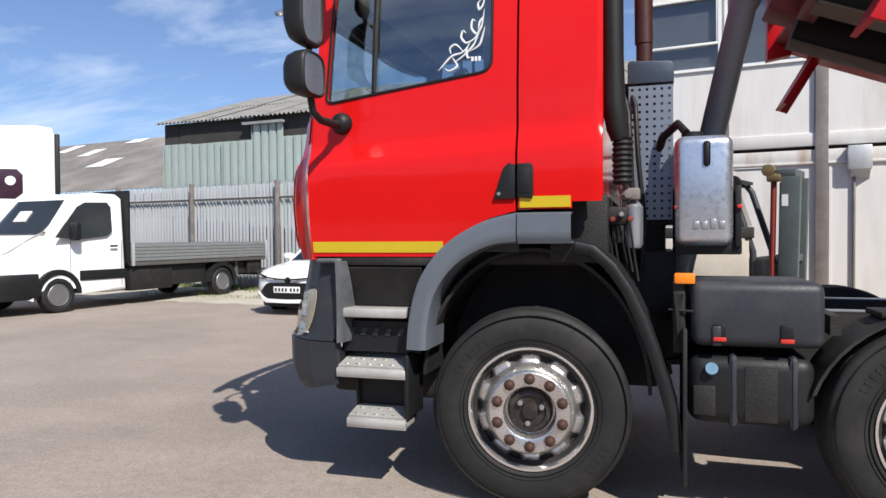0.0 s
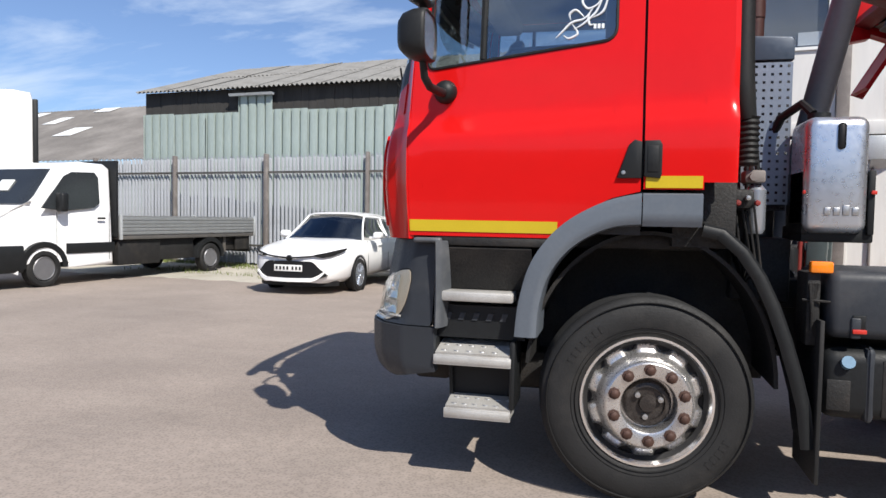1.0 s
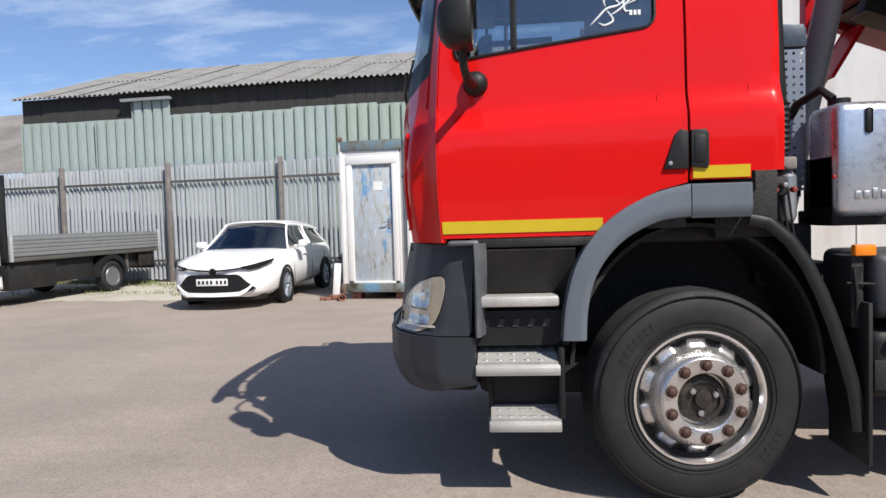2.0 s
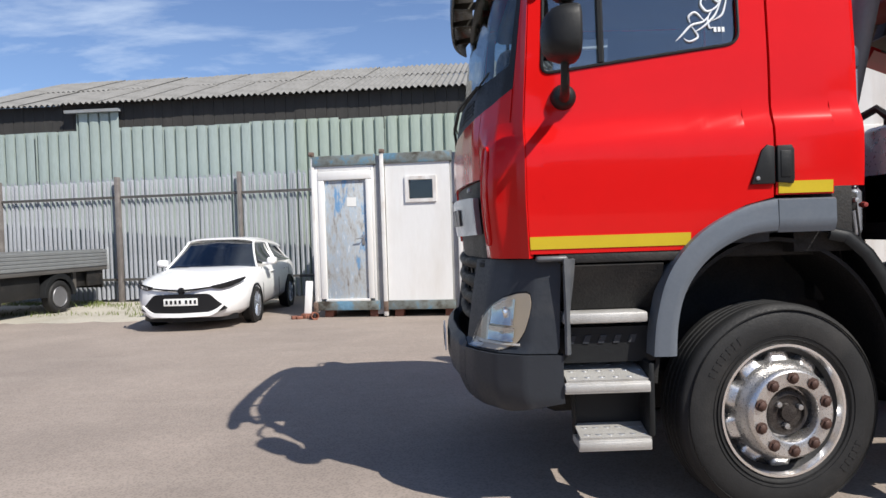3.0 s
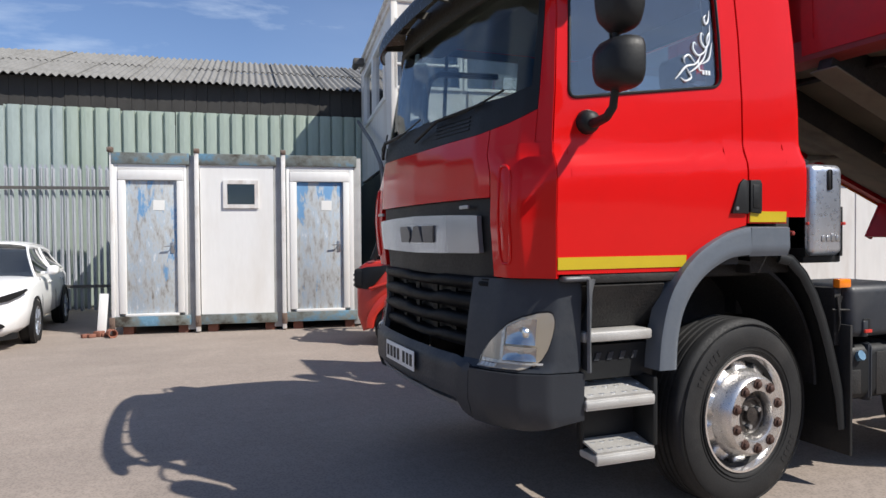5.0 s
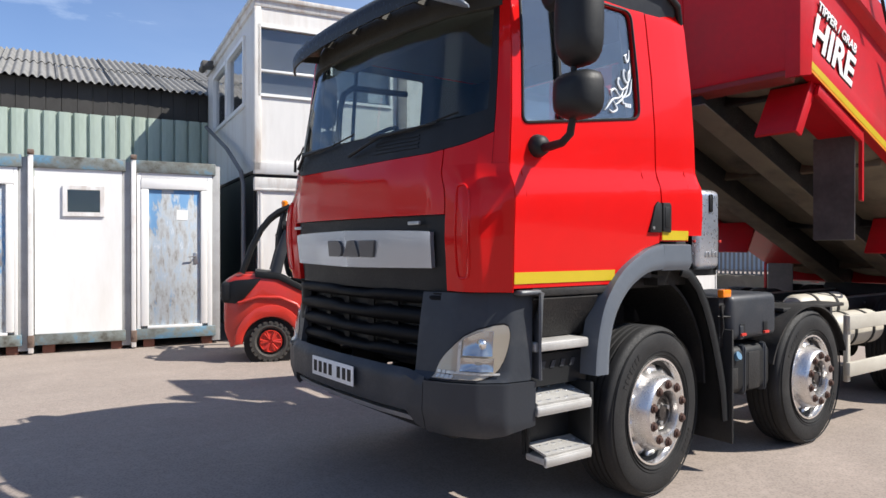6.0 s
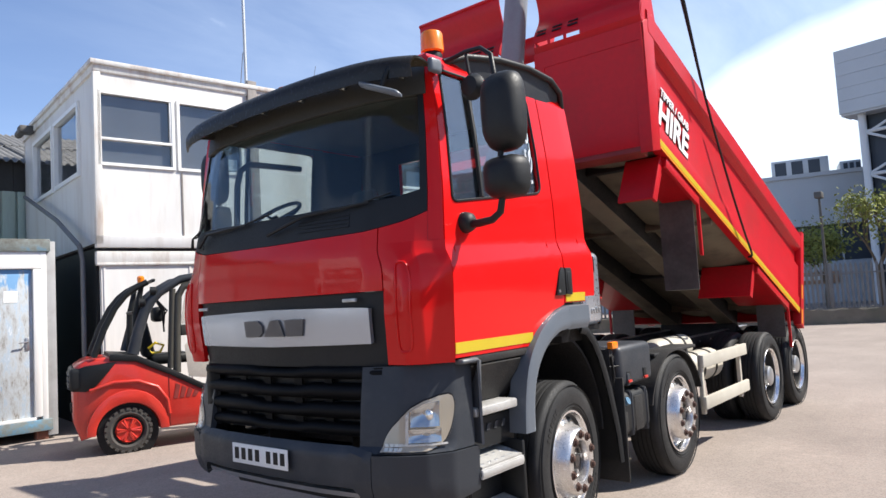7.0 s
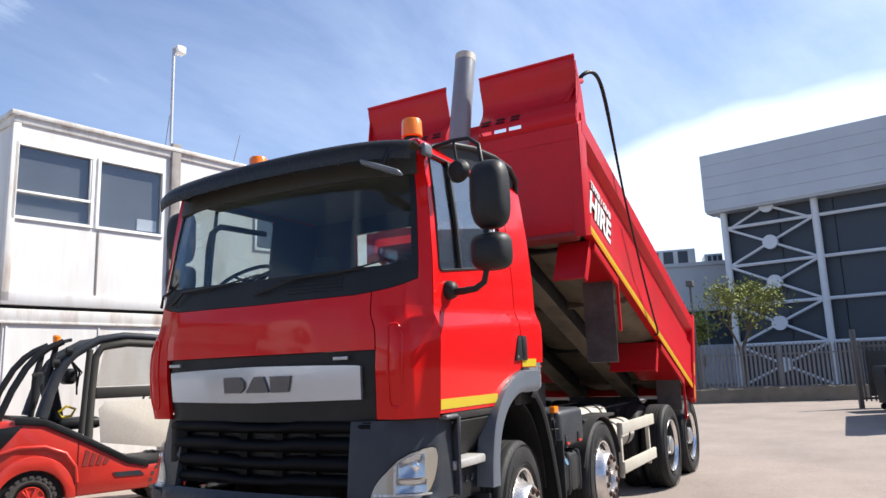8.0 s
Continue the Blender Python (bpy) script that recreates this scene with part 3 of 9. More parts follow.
# --- shed: clad wall, eave, cement sheet roof
SHED_U0, SHED_U1, SHED_V, EAVE, SHEET_TOP = -12.4, 9.26, 4.2, 5.0, 4.36
SHED = YARD @ Matrix.Translation((-12.0, 4.2, 0)) @ Matrix.Rotation(radians(3.2), 4, "Z") @ Matrix.Translation((12.0, -4.2, 0))
bm = B()
bx(bm, SHED_U0, SHED_U1, SHED_V + 0.09, SHED_V + 0.2, 0, SHEET_TOP)
bx(bm, SHED_U0, SHED_U0 + 0.15, SHED_V + 0.2, 13.0, 0, EAVE - 0.05)
bx(bm, SHED_U0, SHED_U1, 12.9, 13.05, 0, EAVE - 0.05)
bx(bm, SHED_U1 - 0.15, SHED_U1, SHED_V + 0.2, 12.9, 0, EAVE - 0.05)
shed = part("wall_shed", bm, CLAD, smooth=0)
shed.matrix_basis = SHED
tagged(shed, "tall shed wall clad in pale green ribbed steel sheets", "wall", kind="structure")


# dark boards between sheets and roof, standing in for the eave's shade
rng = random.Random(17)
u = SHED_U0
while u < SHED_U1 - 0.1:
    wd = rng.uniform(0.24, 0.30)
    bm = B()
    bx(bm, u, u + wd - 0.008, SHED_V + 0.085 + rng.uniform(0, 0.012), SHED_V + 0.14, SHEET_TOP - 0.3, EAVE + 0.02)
    part("board", bm, EAVESHADE, shed, "" if u > SHED_U0 else "dark board standing in for the eave's shade", 0)
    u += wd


def clad_sheet_mesh(w, h, material, deep):
    """A ribbed sheet: flat pans with narrow folded grooves between."""
    bm = B()
    pitch = w / 4
    prof = []
    for i in range(4):
        u = i * pitch
        prof += [(u, 0.0), (u + 0.014, 0.0), (u + 0.018, -deep), (u + 0.060, -deep), (u + 0.066, -0.004), (u + 0.082, 0.008), (u + 0.165, 0.012), (u + 0.262, 0.004)]
    prof.append((w, 0.0))
    lo = [bm.verts.new((u, v * -1, 0)) for u, v in prof]
    hi = [bm.verts.new((u, v * -1, h)) for u, v in prof]
    for k in range(len(prof) - 1):
        bm.faces.new((lo[k], lo[k + 1], hi[k + 1], hi[k]))
    me = bpy.data.meshes.new("cladding_sheet")
    bm.to_mesh(me)
    bm.free()
    me.materials.append(material)
    return me


SHEET_W = 1.14
sheet = clad_sheet_mesh(SHEET_W, SHEET_TOP - 0.04, CLAD, 0.065)
tall_sheet = clad_sheet_mesh(SHEET_W, SHEET_TOP + 0.42, CLAD, 0.065)
green_sheet = clad_sheet_mesh(SHEET_W, SHEET_TOP - 0.04, CLADGREEN, 0.075)
rng = random.Random(3)
for i in range(int((SHED_U1 - SHED_U0) / SHEET_W)):
    o = new("cladding_sheet", tall_sheet if i == 3 else green_sheet if i > 7 else sheet)
    o.parent = shed
    o.matrix_basis = pose(SHED_U0 + i * SHEET_W, SHED_V + rng.uniform(-0.006, 0.006), 0.04 + rng.uniform(-0.03, 0.03), 0, rng.uniform(-0.3, 0.3), rng.uniform(-0.25, 0.25))

# a loose strip of gutter left under the eave
bm = B()
pr(bm, [(4.06, 4.78), (4.16, 4.78), (4.18, 4.85), (4.15, 4.85), (4.14, 4.80), (4.08, 4.80), (4.07, 4.85), (4.04, 4.85)], "x", -9.2, -7.75)
gut = part("gutter", bm, GALV)
gut.matrix_basis = SHED
tagged(gut, "short leftover length of grey metal gutter under the eave", "gutter")

# roof: corrugated cement sheets in two rows, over purlins
bm = B()
for v in (5.6, 7.2, 8.6):
    bx(bm, SHED_U0, SHED_U1, v - 0.05, v + 0.05, EAVE - 0.16 + (v - 4.20) * 0.335, EAVE - 0.06 + (v - 4.20) * 0.335)
pu = part("trim", bm, DARKSTEEL)
pu.matrix_basis = SHED
tagged(pu, "dark steel purlins below the roof sheets", "trim", kind="structure")
roof = new("roof_shed", None)
roof.matrix_basis = SHED
tagged(roof, "low-pitched roof of weathered grey corrugated cement sheets", "roof", kind="structure")


def roof_sheet_mesh(w, l, waves, name, material):
    bm = B()
    n = waves * 8
    grid(bm, lambda a, b: (w * a, l * b, 0.030 * math.cos(2 * math.pi * waves * a)), n, 3, 0.007)
    me = bpy.data.meshes.new(name)
    bmesh.ops.recalc_face_normals(bm, faces=bm.faces)
    bm.to_mesh(me)
    bm.free()
    me.shade_smooth()
    me.set_sharp_from_angle(angle=radians(60))
    me.materials.append(material)
    return me


rs = roof_sheet_mesh(1.10, 2.75, 7, "roof_sheet", ASBESTOS)
rng = random.Random(8)
slope = math.degrees(math.atan(0.335))
for row in range(2):
    for i in range(21):
        o = new("roof_sheet", rs)
        o.parent = roof
        v0 = 4.05 + row * 2.55
        o.matrix_basis = pose(SHED_U0 - 0.15 + i * 1.06, v0 + rng.uniform(-0.02, 0.03), EAVE + 0.0 + (v0 - 4.05) * 0.335 + 0.012 * (i % 2) + 0.02 * row + rng.uniform(-0.006, 0.008), slope, 0, rng.uniform(-0.2, 0.2))
        back = new("roof_sheet", rs)
        back.parent = roof
        back.matrix_basis = pose(SHED_U0 - 0.15 + (i + 1) * 1.06, 13.55 - row * 2.55, EAVE - 0.15 + 0.012 * (i % 2) + row * 0.6, 15, 0, 180)

# --- the lower shed beyond, of which the long roof shows
bm = B()
bx(bm, -46, SHED_U0 - 0.3, 10.0, 24.0, 0, 3.4)
far = part("wall_far_shed", bm, CLAD, smooth=0)
far.matrix_basis = YARD
tagged(far, "low walls of the long neighbouring shed", "wall", kind="structure")
bm = B()
grid(bm, lambda a, b: (-46 + (46 + SHED_U0 - 0.2) * a, 9.4 + 9 * b, 3.55 + 3.9 * b + 0.02 * math.cos(2 * math.pi * 110 * a)), 440, 2, 0.02)
fr = part("roof_far_shed", bm, BROWNROOF)
fr.matrix_basis = YARD
tagged(fr, "long brown cement roof with pale translucent strips", "roof", kind="structure")
bm = B()
for u, b0, w, l in ((-27.8, 0.40, 1.3, 0.15), (-35.2, 0.79, 1.0, 0.16), (-31.6, 0.66, 1.0, 0.14), (-30.2, 0.90, 1.3, 0.09)):
    bm = B()
    grid(bm, lambda a, b: (u + w * a, 9.4 + 9 * (b0 + l * b), 3.60 + 3.9 * (b0 + l * b)), 6, 2, 0.015)
    part("skylight", bm, WHITEPLASTIC, fr, "pale translucent roof strip")

# --- palisade fence
FV, FTOP = 3.62, 2.98
fence = thing("palisade_fence", "tall galvanised steel palisade fence with pointed pales", "fence", YARD)
bm = B()
pr(bm, [(-0.037, 0.034), (-0.027, 0.0), (-0.013, -0.026), (0.0, -0.004), (0.013, -0.026), (0.027, 0.0), (0.037, 0.034), (0.031, 0.034), (0.022, 0.004), (0.013, -0.018), (0.0, 0.004), (-0.013, -0.018), (-0.022, 0.004), (-0.031, 0.034)], "z", 0, FTOP - 0.09)
vs = [bm.verts.new(p) for p in ((-0.036, -0.004, FTOP - 0.09), (-0.012, -0.014, FTOP), (0, -0.006, FTOP - 0.05), (0.012, -0.014, FTOP), (0.036, -0.004, FTOP - 0.09))]
bm.faces.new(vs)
pale = bpy.data.meshes.new("pale")
bm.to_mesh(pale)
bm.free()
pale.materials.append(PALEGALV)
rng = random.Random(2)
u = -13.7
while u < -1.45:
    o = new("pale", pale)
    o.parent = fence
    o.matrix_basis = pose(u, FV + 0.075, 0.06 + rng.uniform(-0.02, 0.012), 0, rng.uniform(-0.5, 0.5), rng.uniform(-3, 3))
    u += 0.125
for z in (0.55, 2.55):
    bm = B()
    pr(bm, [(FV - 0.012, z - 0.030), (FV + 0.045, z - 0.030), (FV + 0.045, z - 0.022), (FV, z - 0.022), (FV, z + 0.030), (FV - 0.012, z + 0.030)], "x", -13.8, -1.42)
    part("rail", bm, DARKSTEEL, fence, "horizontal angle rail")
for u, w in ((-13.75, 0.04), (-10.6, 0.036), (-7.4, 0.045), (-4.28, 0.034), (-1.55, 0.04)):
    bm = B()
    bx(bm, u - w, u + w, FV - 0.09, FV + 0.04, 0, FTOP + 0.06, 0.006)
    part("post", bm, BROWNPOST, fence, "weathered brown-grey steel post")


def wall_with_holes(bm, a0, a1, z0, z1, holes, put):
    """Boxes round rectangular openings; put(a, b, z0, z1) makes one box."""
    a = a0
    for h0, h1, q0, q1 in holes:
        put(a, h0, z0, z1)
        put(h0, h1, z0, q0)
        put(h0, h1, q1, z1)
        a = h1
    put(a, a1, z0, z1)


def ring_frame(bm, a, b, z0, z1, w, y0, y1, side=False, hole=None):
    """One closed rectangular frame of bar width w, or round a given hole; side turns it to face along the other axis."""
    h0, h1, q0, q1 = hole or (a + w, b - w, z0 + w, z1 - w)
    def P(p, q, r):
        return bm.verts.new((q, p, r) if side else (p, q, r))
    o = [[P(p, y, r) for p, r in ((a, z0), (b, z0), (b, z1), (a, z1))] for y in (y0, y1)]
    n = [[P(p, y, r) for p, r in ((h0, q0), (h1, q0), (h1, q1), (h0, q1))] for y in (y0, y1)]
    for k in range(4):
        j = (k + 1) % 4
        bm.faces.new((o[0][k], o[0][j], n[0][j], n[0][k]))
        bm.faces.new((o[1][j], o[1][k], n[1][k], n[1][j]))
        bm.faces.new((o[0][j], o[0][k], o[1][k], o[1][j]))
        bm.faces.new((n[0][k], n[0][j], n[1][j], n[1][k]))
    bmesh.ops.recalc_face_normals(bm, faces=bm.faces)


# --- three narrow site cabins in a row
def cabin(i, u0, u1, has_door, label):
    w = u1 - u0
    c = thing("site_cabin", label, "cabin", yard(u0, 0.0), "cabins in a row")
    bm = B()
    bx(bm, 0.06, w - 0.10, 0.08, 2.92, 0.12, 2.78)
    part("body", bm, WHITEWALL, c)
    for z0, z1, name in ((2.69, 2.87, "top_rail"), (0.13, 0.29, "bottom_rail")):
        bm = B()
        bx(bm, 0.03, w - 0.10, -0.03, 0.10, z0, z1, 0.008)
        part(name, bm, BLUEPAINT, c, "worn blue and bare metal rail")
    bm = B()
    bx(bm, w - 0.15, w - 0.025, 0.03, 0.2, 0.05, 2.84, 0.006)
    part("recessed_post", bm, FRAMEGREY, c, "grey recessed corner post")
    bm = B()
    if i:
        bx(bm, -0.022, 0.045, -0.045, 0.08, 0.02, 2.93, 0.008)
    else:
        bx(bm, 0.0, 0.06, -0.02, 0.08, 0.10, 2.86, 0.008)
    part("corner_post", bm, POSTWHITE, c, "white-painted steel corner post")
    for z0, z1 in ((0.10, 0.28), (2.87, 2.95)):
        bm = B()
        bx(bm, -0.030, 0.055, -0.055, 0.05, z0, z1, 0.012)
        tb(bm, [(0.012, -0.075, (z0 + z1) / 2), (0.012, -0.05, (z0 + z1) / 2)], 0.022, 8)
        part("lifting_lug", bm, RUSTLUG, c, "rusty brown lifting lug")
    for k in (0.15, w - 0.3):
        bm = B()
        bx(bm, k, k + 0.16, 0.05, 0.25, 0.0, 0.13, 0.01)
        part("support_block", bm, TERRA, c, "rough block under the frame")
    if has_door:
        d0, d1 = 0.225, 0.985
        bm = B()
        for a, b, z0, z1 in ((d0 - 0.11, d0, 0.33, 2.437), (d1, d1 + 0.10, 0.33, 2.437), (d0 - 0.11, d1 + 0.10, 2.44, 2.60)):
            bx(bm, a, b, -0.015, 0.12, z0, z1, 0.012)
        part("door_frame", bm, WHITEWALL, c, "white painted timber door frame")
        bm = B()
        bx(bm, 0.06, d0 - 0.112, 0.0, 0.09, 0.29, 2.69, 0.004)
        part("front_panel", bm, WHITEWALL, c)
        bm = B()
        bx(bm, d1 + 0.102, w - 0.15, 0.0, 0.09, 0.29, 2.69, 0.004)
        part("front_panel", bm, WHITEWALL, c)
        bm = B()
        bx(bm, d0 - 0.11, d1 + 0.1, 0.0, 0.09, 2.602, 2.69, 0.004)
        part("lintel_panel", bm, WHITEWALL, c)
        bm = B()
        bx(bm, d0 + 0.004, d1 - 0.004, 0.03, 0.075, 0.33, 2.435, 0.006)
        door = part("door", bm, PEEL, c, "blue door with paint flaking off in grey patches")
        bm = B()
        bx(bm, d0 + 0.33, d0 + 0.50, 0.026, 0.03, 1.99, 2.15, m=pose(0, 0, 0, 0, 2, 0))
        part("notice", bm, PAPER, door, "small white paper notice")
        bm = B()
        bx(bm, d1 - 0.10, d1 - 0.05, 0.018, 0.03, 1.28, 1.46, 0.004)
        tb(bm, [(d1 - 0.075, 0.02, 1.40), (d1 - 0.075, -0.03, 1.40), (d1 - 0.19, -0.03, 1.39)], 0.010, 8)
        part("door_handle", bm, STEEL, door, "steel lever handle")
        bm = B()
        bx(bm, d0 - 0.02, d1 + 0.02, -0.02, 0.09, 0.29, 0.33, 0.006)
        part("threshold", bm, WHITEWALL, c)
    else:
        w0, w1, z0, z1 = 0.45, 0.93, 2.03, 2.42
        bm = B()
        ring_frame(bm, 0.06, w - 0.15, 0.29, 2.69, 0, 0.0, 0.09, False, (w0, w1, z0, z1))
        part("front_panel", bm, WHITEWALL, c, "white panel with faint dirt runs", 0)
        bm = B()
        ring_frame(bm, w0 - 0.035, w1 + 0.035, z0 - 0.03, z1 + 0.03, 0.06, -0.03, 0.06)
        wf = part("window_frame", bm, POSTWHITE, c, "white weathered window frame", 0)
        bm = B()
        bx(bm, w0 + 0.03, w1 - 0.03, 0.03, 0.036, z0 + 0.025, z1 - 0.025)
        part("pane", bm, PANE, wf)
        bm = B()
        bx(bm, w0 + 0.02, w1 - 0.02, 0.0775, 0.079, z0, z1)
        part("blind", bm, INK, c, "dark interior behind the small window")
    return c


cabin(0, -1.28, 0.0, True, "narrow white site cabin with a flaking blue door")
cabin(1, 0.0, 1.35, False, "narrow white site cabin with one small window")
cabin(2, 1.35, 2.66, True, "narrow white site cabin, its door bluest at the top")

# --- two storeys of stacked steel units
BU, BVF, BVB, JZ, TZ, BEND = 2.92, -1.0, 3.85, 2.67, 5.28, 12.6
WIN = [(2.99, 4.03), (4.11, 5.13)]
WZ0, WZ1 = 3.84, 4.87


# the units' front stands 0.22 m before the cabins' line
NEARER = Matrix.Translation((0.19, -11.3, 1.62)) @ Matrix.Scale(1.0757, 4) @ Matrix.Translation((-0.19, 11.3, -1.62))
unit = thing("stacked_office_units", "two-storey stack of weathered white steel office units", "building", YARD @ NEARER)
bm = B()
wall_with_holes(bm, BU + 0.04, BEND, JZ + 0.06, TZ - 0.12, [(a, b, WZ0, WZ1) for a, b in WIN] + [(6.9, 8.9, WZ0, WZ1)], lambda a, b, z0, z1: bx(bm, a, b, BVF, BVF + 0.09, z0, z1))
bmesh.ops.remove_doubles(bm, verts=bm.verts, dist=0.0005)
part("front_wall", bm, UNITWHITE, unit, "white upper front with rust-streaked edges")
bm = B()
wall_with_holes(bm, BVF + 0.09, BVB, JZ + 0.06, TZ - 0.12, [(-0.12, 1.36, WZ0, WZ1 + 0.05), (1.52, 2.95, WZ0, WZ1 + 0.05)], lambda a, b, z0, z1: bx(bm, BU + 0.04, BU + 0.13, a, b, z0, z1))
bmesh.ops.remove_doubles(bm, verts=bm.verts, dist=0.0005)
part("side_wall", bm, UNITWHITE, unit, "grey-white end wall with two windows")
bm = B()
bx(bm, BU + 0.04, BEND, BVB - 0.1, BVB, JZ + 0.06, TZ - 0.12)
bx(bm, BEND - 0.1, BEND, BVF + 0.09, BVB - 0.1, JZ + 0.06, TZ - 0.12)
part("back_wall", bm, UNITWHITE, unit)
bm = B()
bx(bm, BU + 0.13, BEND - 0.1, BVF + 0.09, BVB - 0.1, JZ + 0.06, JZ + 0.14)
part("upper_floor", bm, DARKROOM, unit)
bm = B()
bx(bm, BU + 0.14, BEND - 0.11, 1.6, 1.66, JZ + 0.14, TZ - 0.14)
part("partition", bm, DARKROOM, unit, "dim partition inside")
bm = B()
bx(bm, BU, BEND + 0.03, BVF - 0.03, BVB + 0.03, TZ - 0.12, TZ, 0.015)
bx(bm, BU - 0.04, BEND + 0.05, BVF - 0.07, BVB + 0.05, TZ - 0.02, TZ + 0.05, 0.012)
part("roof", bm, RUSTWHITE, unit, "flat roof with a stained white edge band")
bm = B()
bx(bm, BU, BU + 0.10, BVF - 0.03, BVF + 0.07, JZ + 0.02, TZ - 0.12, 0.01)
part("corner_post", bm, RUSTWHITE, unit, "rust-streaked steel corner post")
bm = B()
bx(bm, BU, BEND, BVF - 0.03, BVF + 0.08, JZ - 0.02, JZ + 0.16, 0.01)
part("floor_beam", bm, UNITWHITE, unit, "upper unit's steel base beam")
bm = B()
bx(bm, BU + 0.02, BEND, BVF + 0.03, BVF + 0.1, JZ - 0.07, JZ - 0.02)
part("joint_gap", bm, INK, unit, "dark gap between the units")
bm = B()
bx(bm, BU, BEND, BVF - 0.02, BVF + 0.08, JZ - 0.25, JZ - 0.07, 0.01)
bx(bm, BU, BEND, BVF - 0.035, BVF + 0.05, JZ - 0.27, JZ - 0.235, 0.006)
part("header_beam", bm, RUSTWHITE, unit, "lower unit's dirty top beam")
bm = B()
bx(bm, BU + 0.06, BEND, BVF, BVF + 0.09, 0.1, JZ - 0.25)
part("lower_front_wall", bm, UNITWHITE, unit, "white lower front in sheet panels")
# black surface puts the shade beside the cabins into the wall's colour
bm = B()
bx(bm, BU + 0.02, BU + 0.1, BVF + 0.09, BVB, 0.0, JZ - 0.02)
part("lower_end_wall", bm, BLACK, unit, "lower end wall coloured black for the shade it stands in")
for k in (0.0, 1.16, 2.26):
    bm = B()
    bx(bm, BU + 0.05 + k, BU + 0.075 + k, BVF - 0.010, BVF + 0.01, JZ + 0.16, WZ0 - 0.05)
    part("panel_joint", bm, BROWNPOST, unit, "vertical panel joint")
for k in range(9):
    bm = B()
    bx(bm, BU + 0.09 + k * 1.2, BU + 0.115 + k * 1.2, BVF - 0.012, BVF, 0.1, JZ - 0.275)
    part("cover_strip", bm, UNITWHITE, unit, "white cover strip between sheets")
for a, b in WIN + [(6.9, 8.9)]:
    bm = B()
    ring_frame(bm, a - 0.02, b + 0.02, WZ0 - 0.02, WZ1 + 0.03, 0.042, BVF - 0.03, BVF + 0.06)
    wf = part("window", bm, WHITEPLASTIC, unit, "white framed office window", 0)
    if a < 3.5:
        bm = B()
        bx(bm, a + 0.015, b - 0.015, BVF - 0.024, BVF + 0.04, 4.19, 4.225, 0.004)
        part("transom", bm, WHITEPLASTIC, wf)
        bm = B()
        bx(bm, b - 0.05, b - 0.015, BVF - 0.021, BVF + 0.02, 4.226, WZ1 - 0.005, 0.004)
        part("stile", bm, WHITEPLASTIC, wf)
    bm = B()
    bx(bm, a + 0.03, b - 0.03, BVF + 0.022, BVF + 0.028, WZ0 + 0.02, WZ1 - 0.02)
    part("pane", bm, PANE, wf)
    bm = B()
    bx(bm, a + 0.03, b - 0.03, BVF + 0.065, BVF + 0.075, WZ0 + 0.02, WZ1 - 0.02)
    part("blind", bm, DARKROOM, wf, "grey blind behind the pane")
bm = B()
bx(bm, 4.75, 5.06, BVF + 0.05, BVF + 0.056, 3.90, 4.08)
part("sign", bm, WHITEPLASTIC, unit, "pale blue-white card in the window corner")
for a, b in ((-0.12, 1.36), (1.52, 2.95)):
    bm = B()
    ring_frame(bm, a - 0.03, b + 0.03, WZ0 - 0.03, WZ1 + 0.08, 0.065, BU, BU + 0.1, True)
    wf = part("window", bm, WHITEPLASTIC, unit, "white framed end window", 0)
    bm = B()
    bx(bm, BU + 0.06, BU + 0.066, a + 0.03, b - 0.03, WZ0 + 0.02, WZ1 + 0.03)
    part("pane", bm, PANE, wf)
    bm = B()
    bx(bm, BU + 0.105, BU + 0.115, a + 0.03, b - 0.03, WZ0 + 0.02, WZ1 + 0.03)
    part("blind", bm, DARKROOM, wf, "grey blind behind the pane")
# pilaster where the next stack begins, with cable lugs, box and conduit
bm = B()
bx(bm, 5.24, 5.40, BVF - 0.06, BVF + 0.02, 0.0, TZ + 0.12, 0.01)
part("pilaster", bm, BROWNPOST, unit, "dark steel stanchion between the stacks")
bm = B()
bx(bm, 5.62, 5.90, BVF - 0.14, BVF - 0.001, 2.30, 2.62, 0.015)
pr(bm, [(BVF - 0.14, 2.30), (BVF - 0.001, 2.30), (BVF - 0.001, 2.18)], "x", 5.66, 5.88)
part("junction_box", bm, GALV, unit, "grey metal junction box")
bm = B()
tb(bm, [(5.70, BVF - 0.03, 2.2), (5.70, BVF - 0.03, 0.1)], 0.02)
part("conduit", bm, BROWNPOST, unit, "grey-brown conduit pipe")
# drain pipe that leans from the gutter to the corner
bm = B()
tb(bm, [(2.80, 3.0, 3.95), (2.79, 0.6, 3.22), (2.79, -0.68, 2.70), (2.81, -0.74, 2.50), (2.81, -0.74, 0.05)], 0.034, 10)
part("drain_pipe", bm, FENCEGREY, unit, "grey drain pipe")
bm = B()
bx(bm, 2.70, 2.94, 2.85, 3.1, 5.12, 5.26, 0.03)
tb(bm, [(2.78, 3.12, 5.19), (2.78, 3.4, 5.19)], 0.07)
part("floodlight", bm, DARKSTEEL, unit, "small dark floodlight on the end wall")

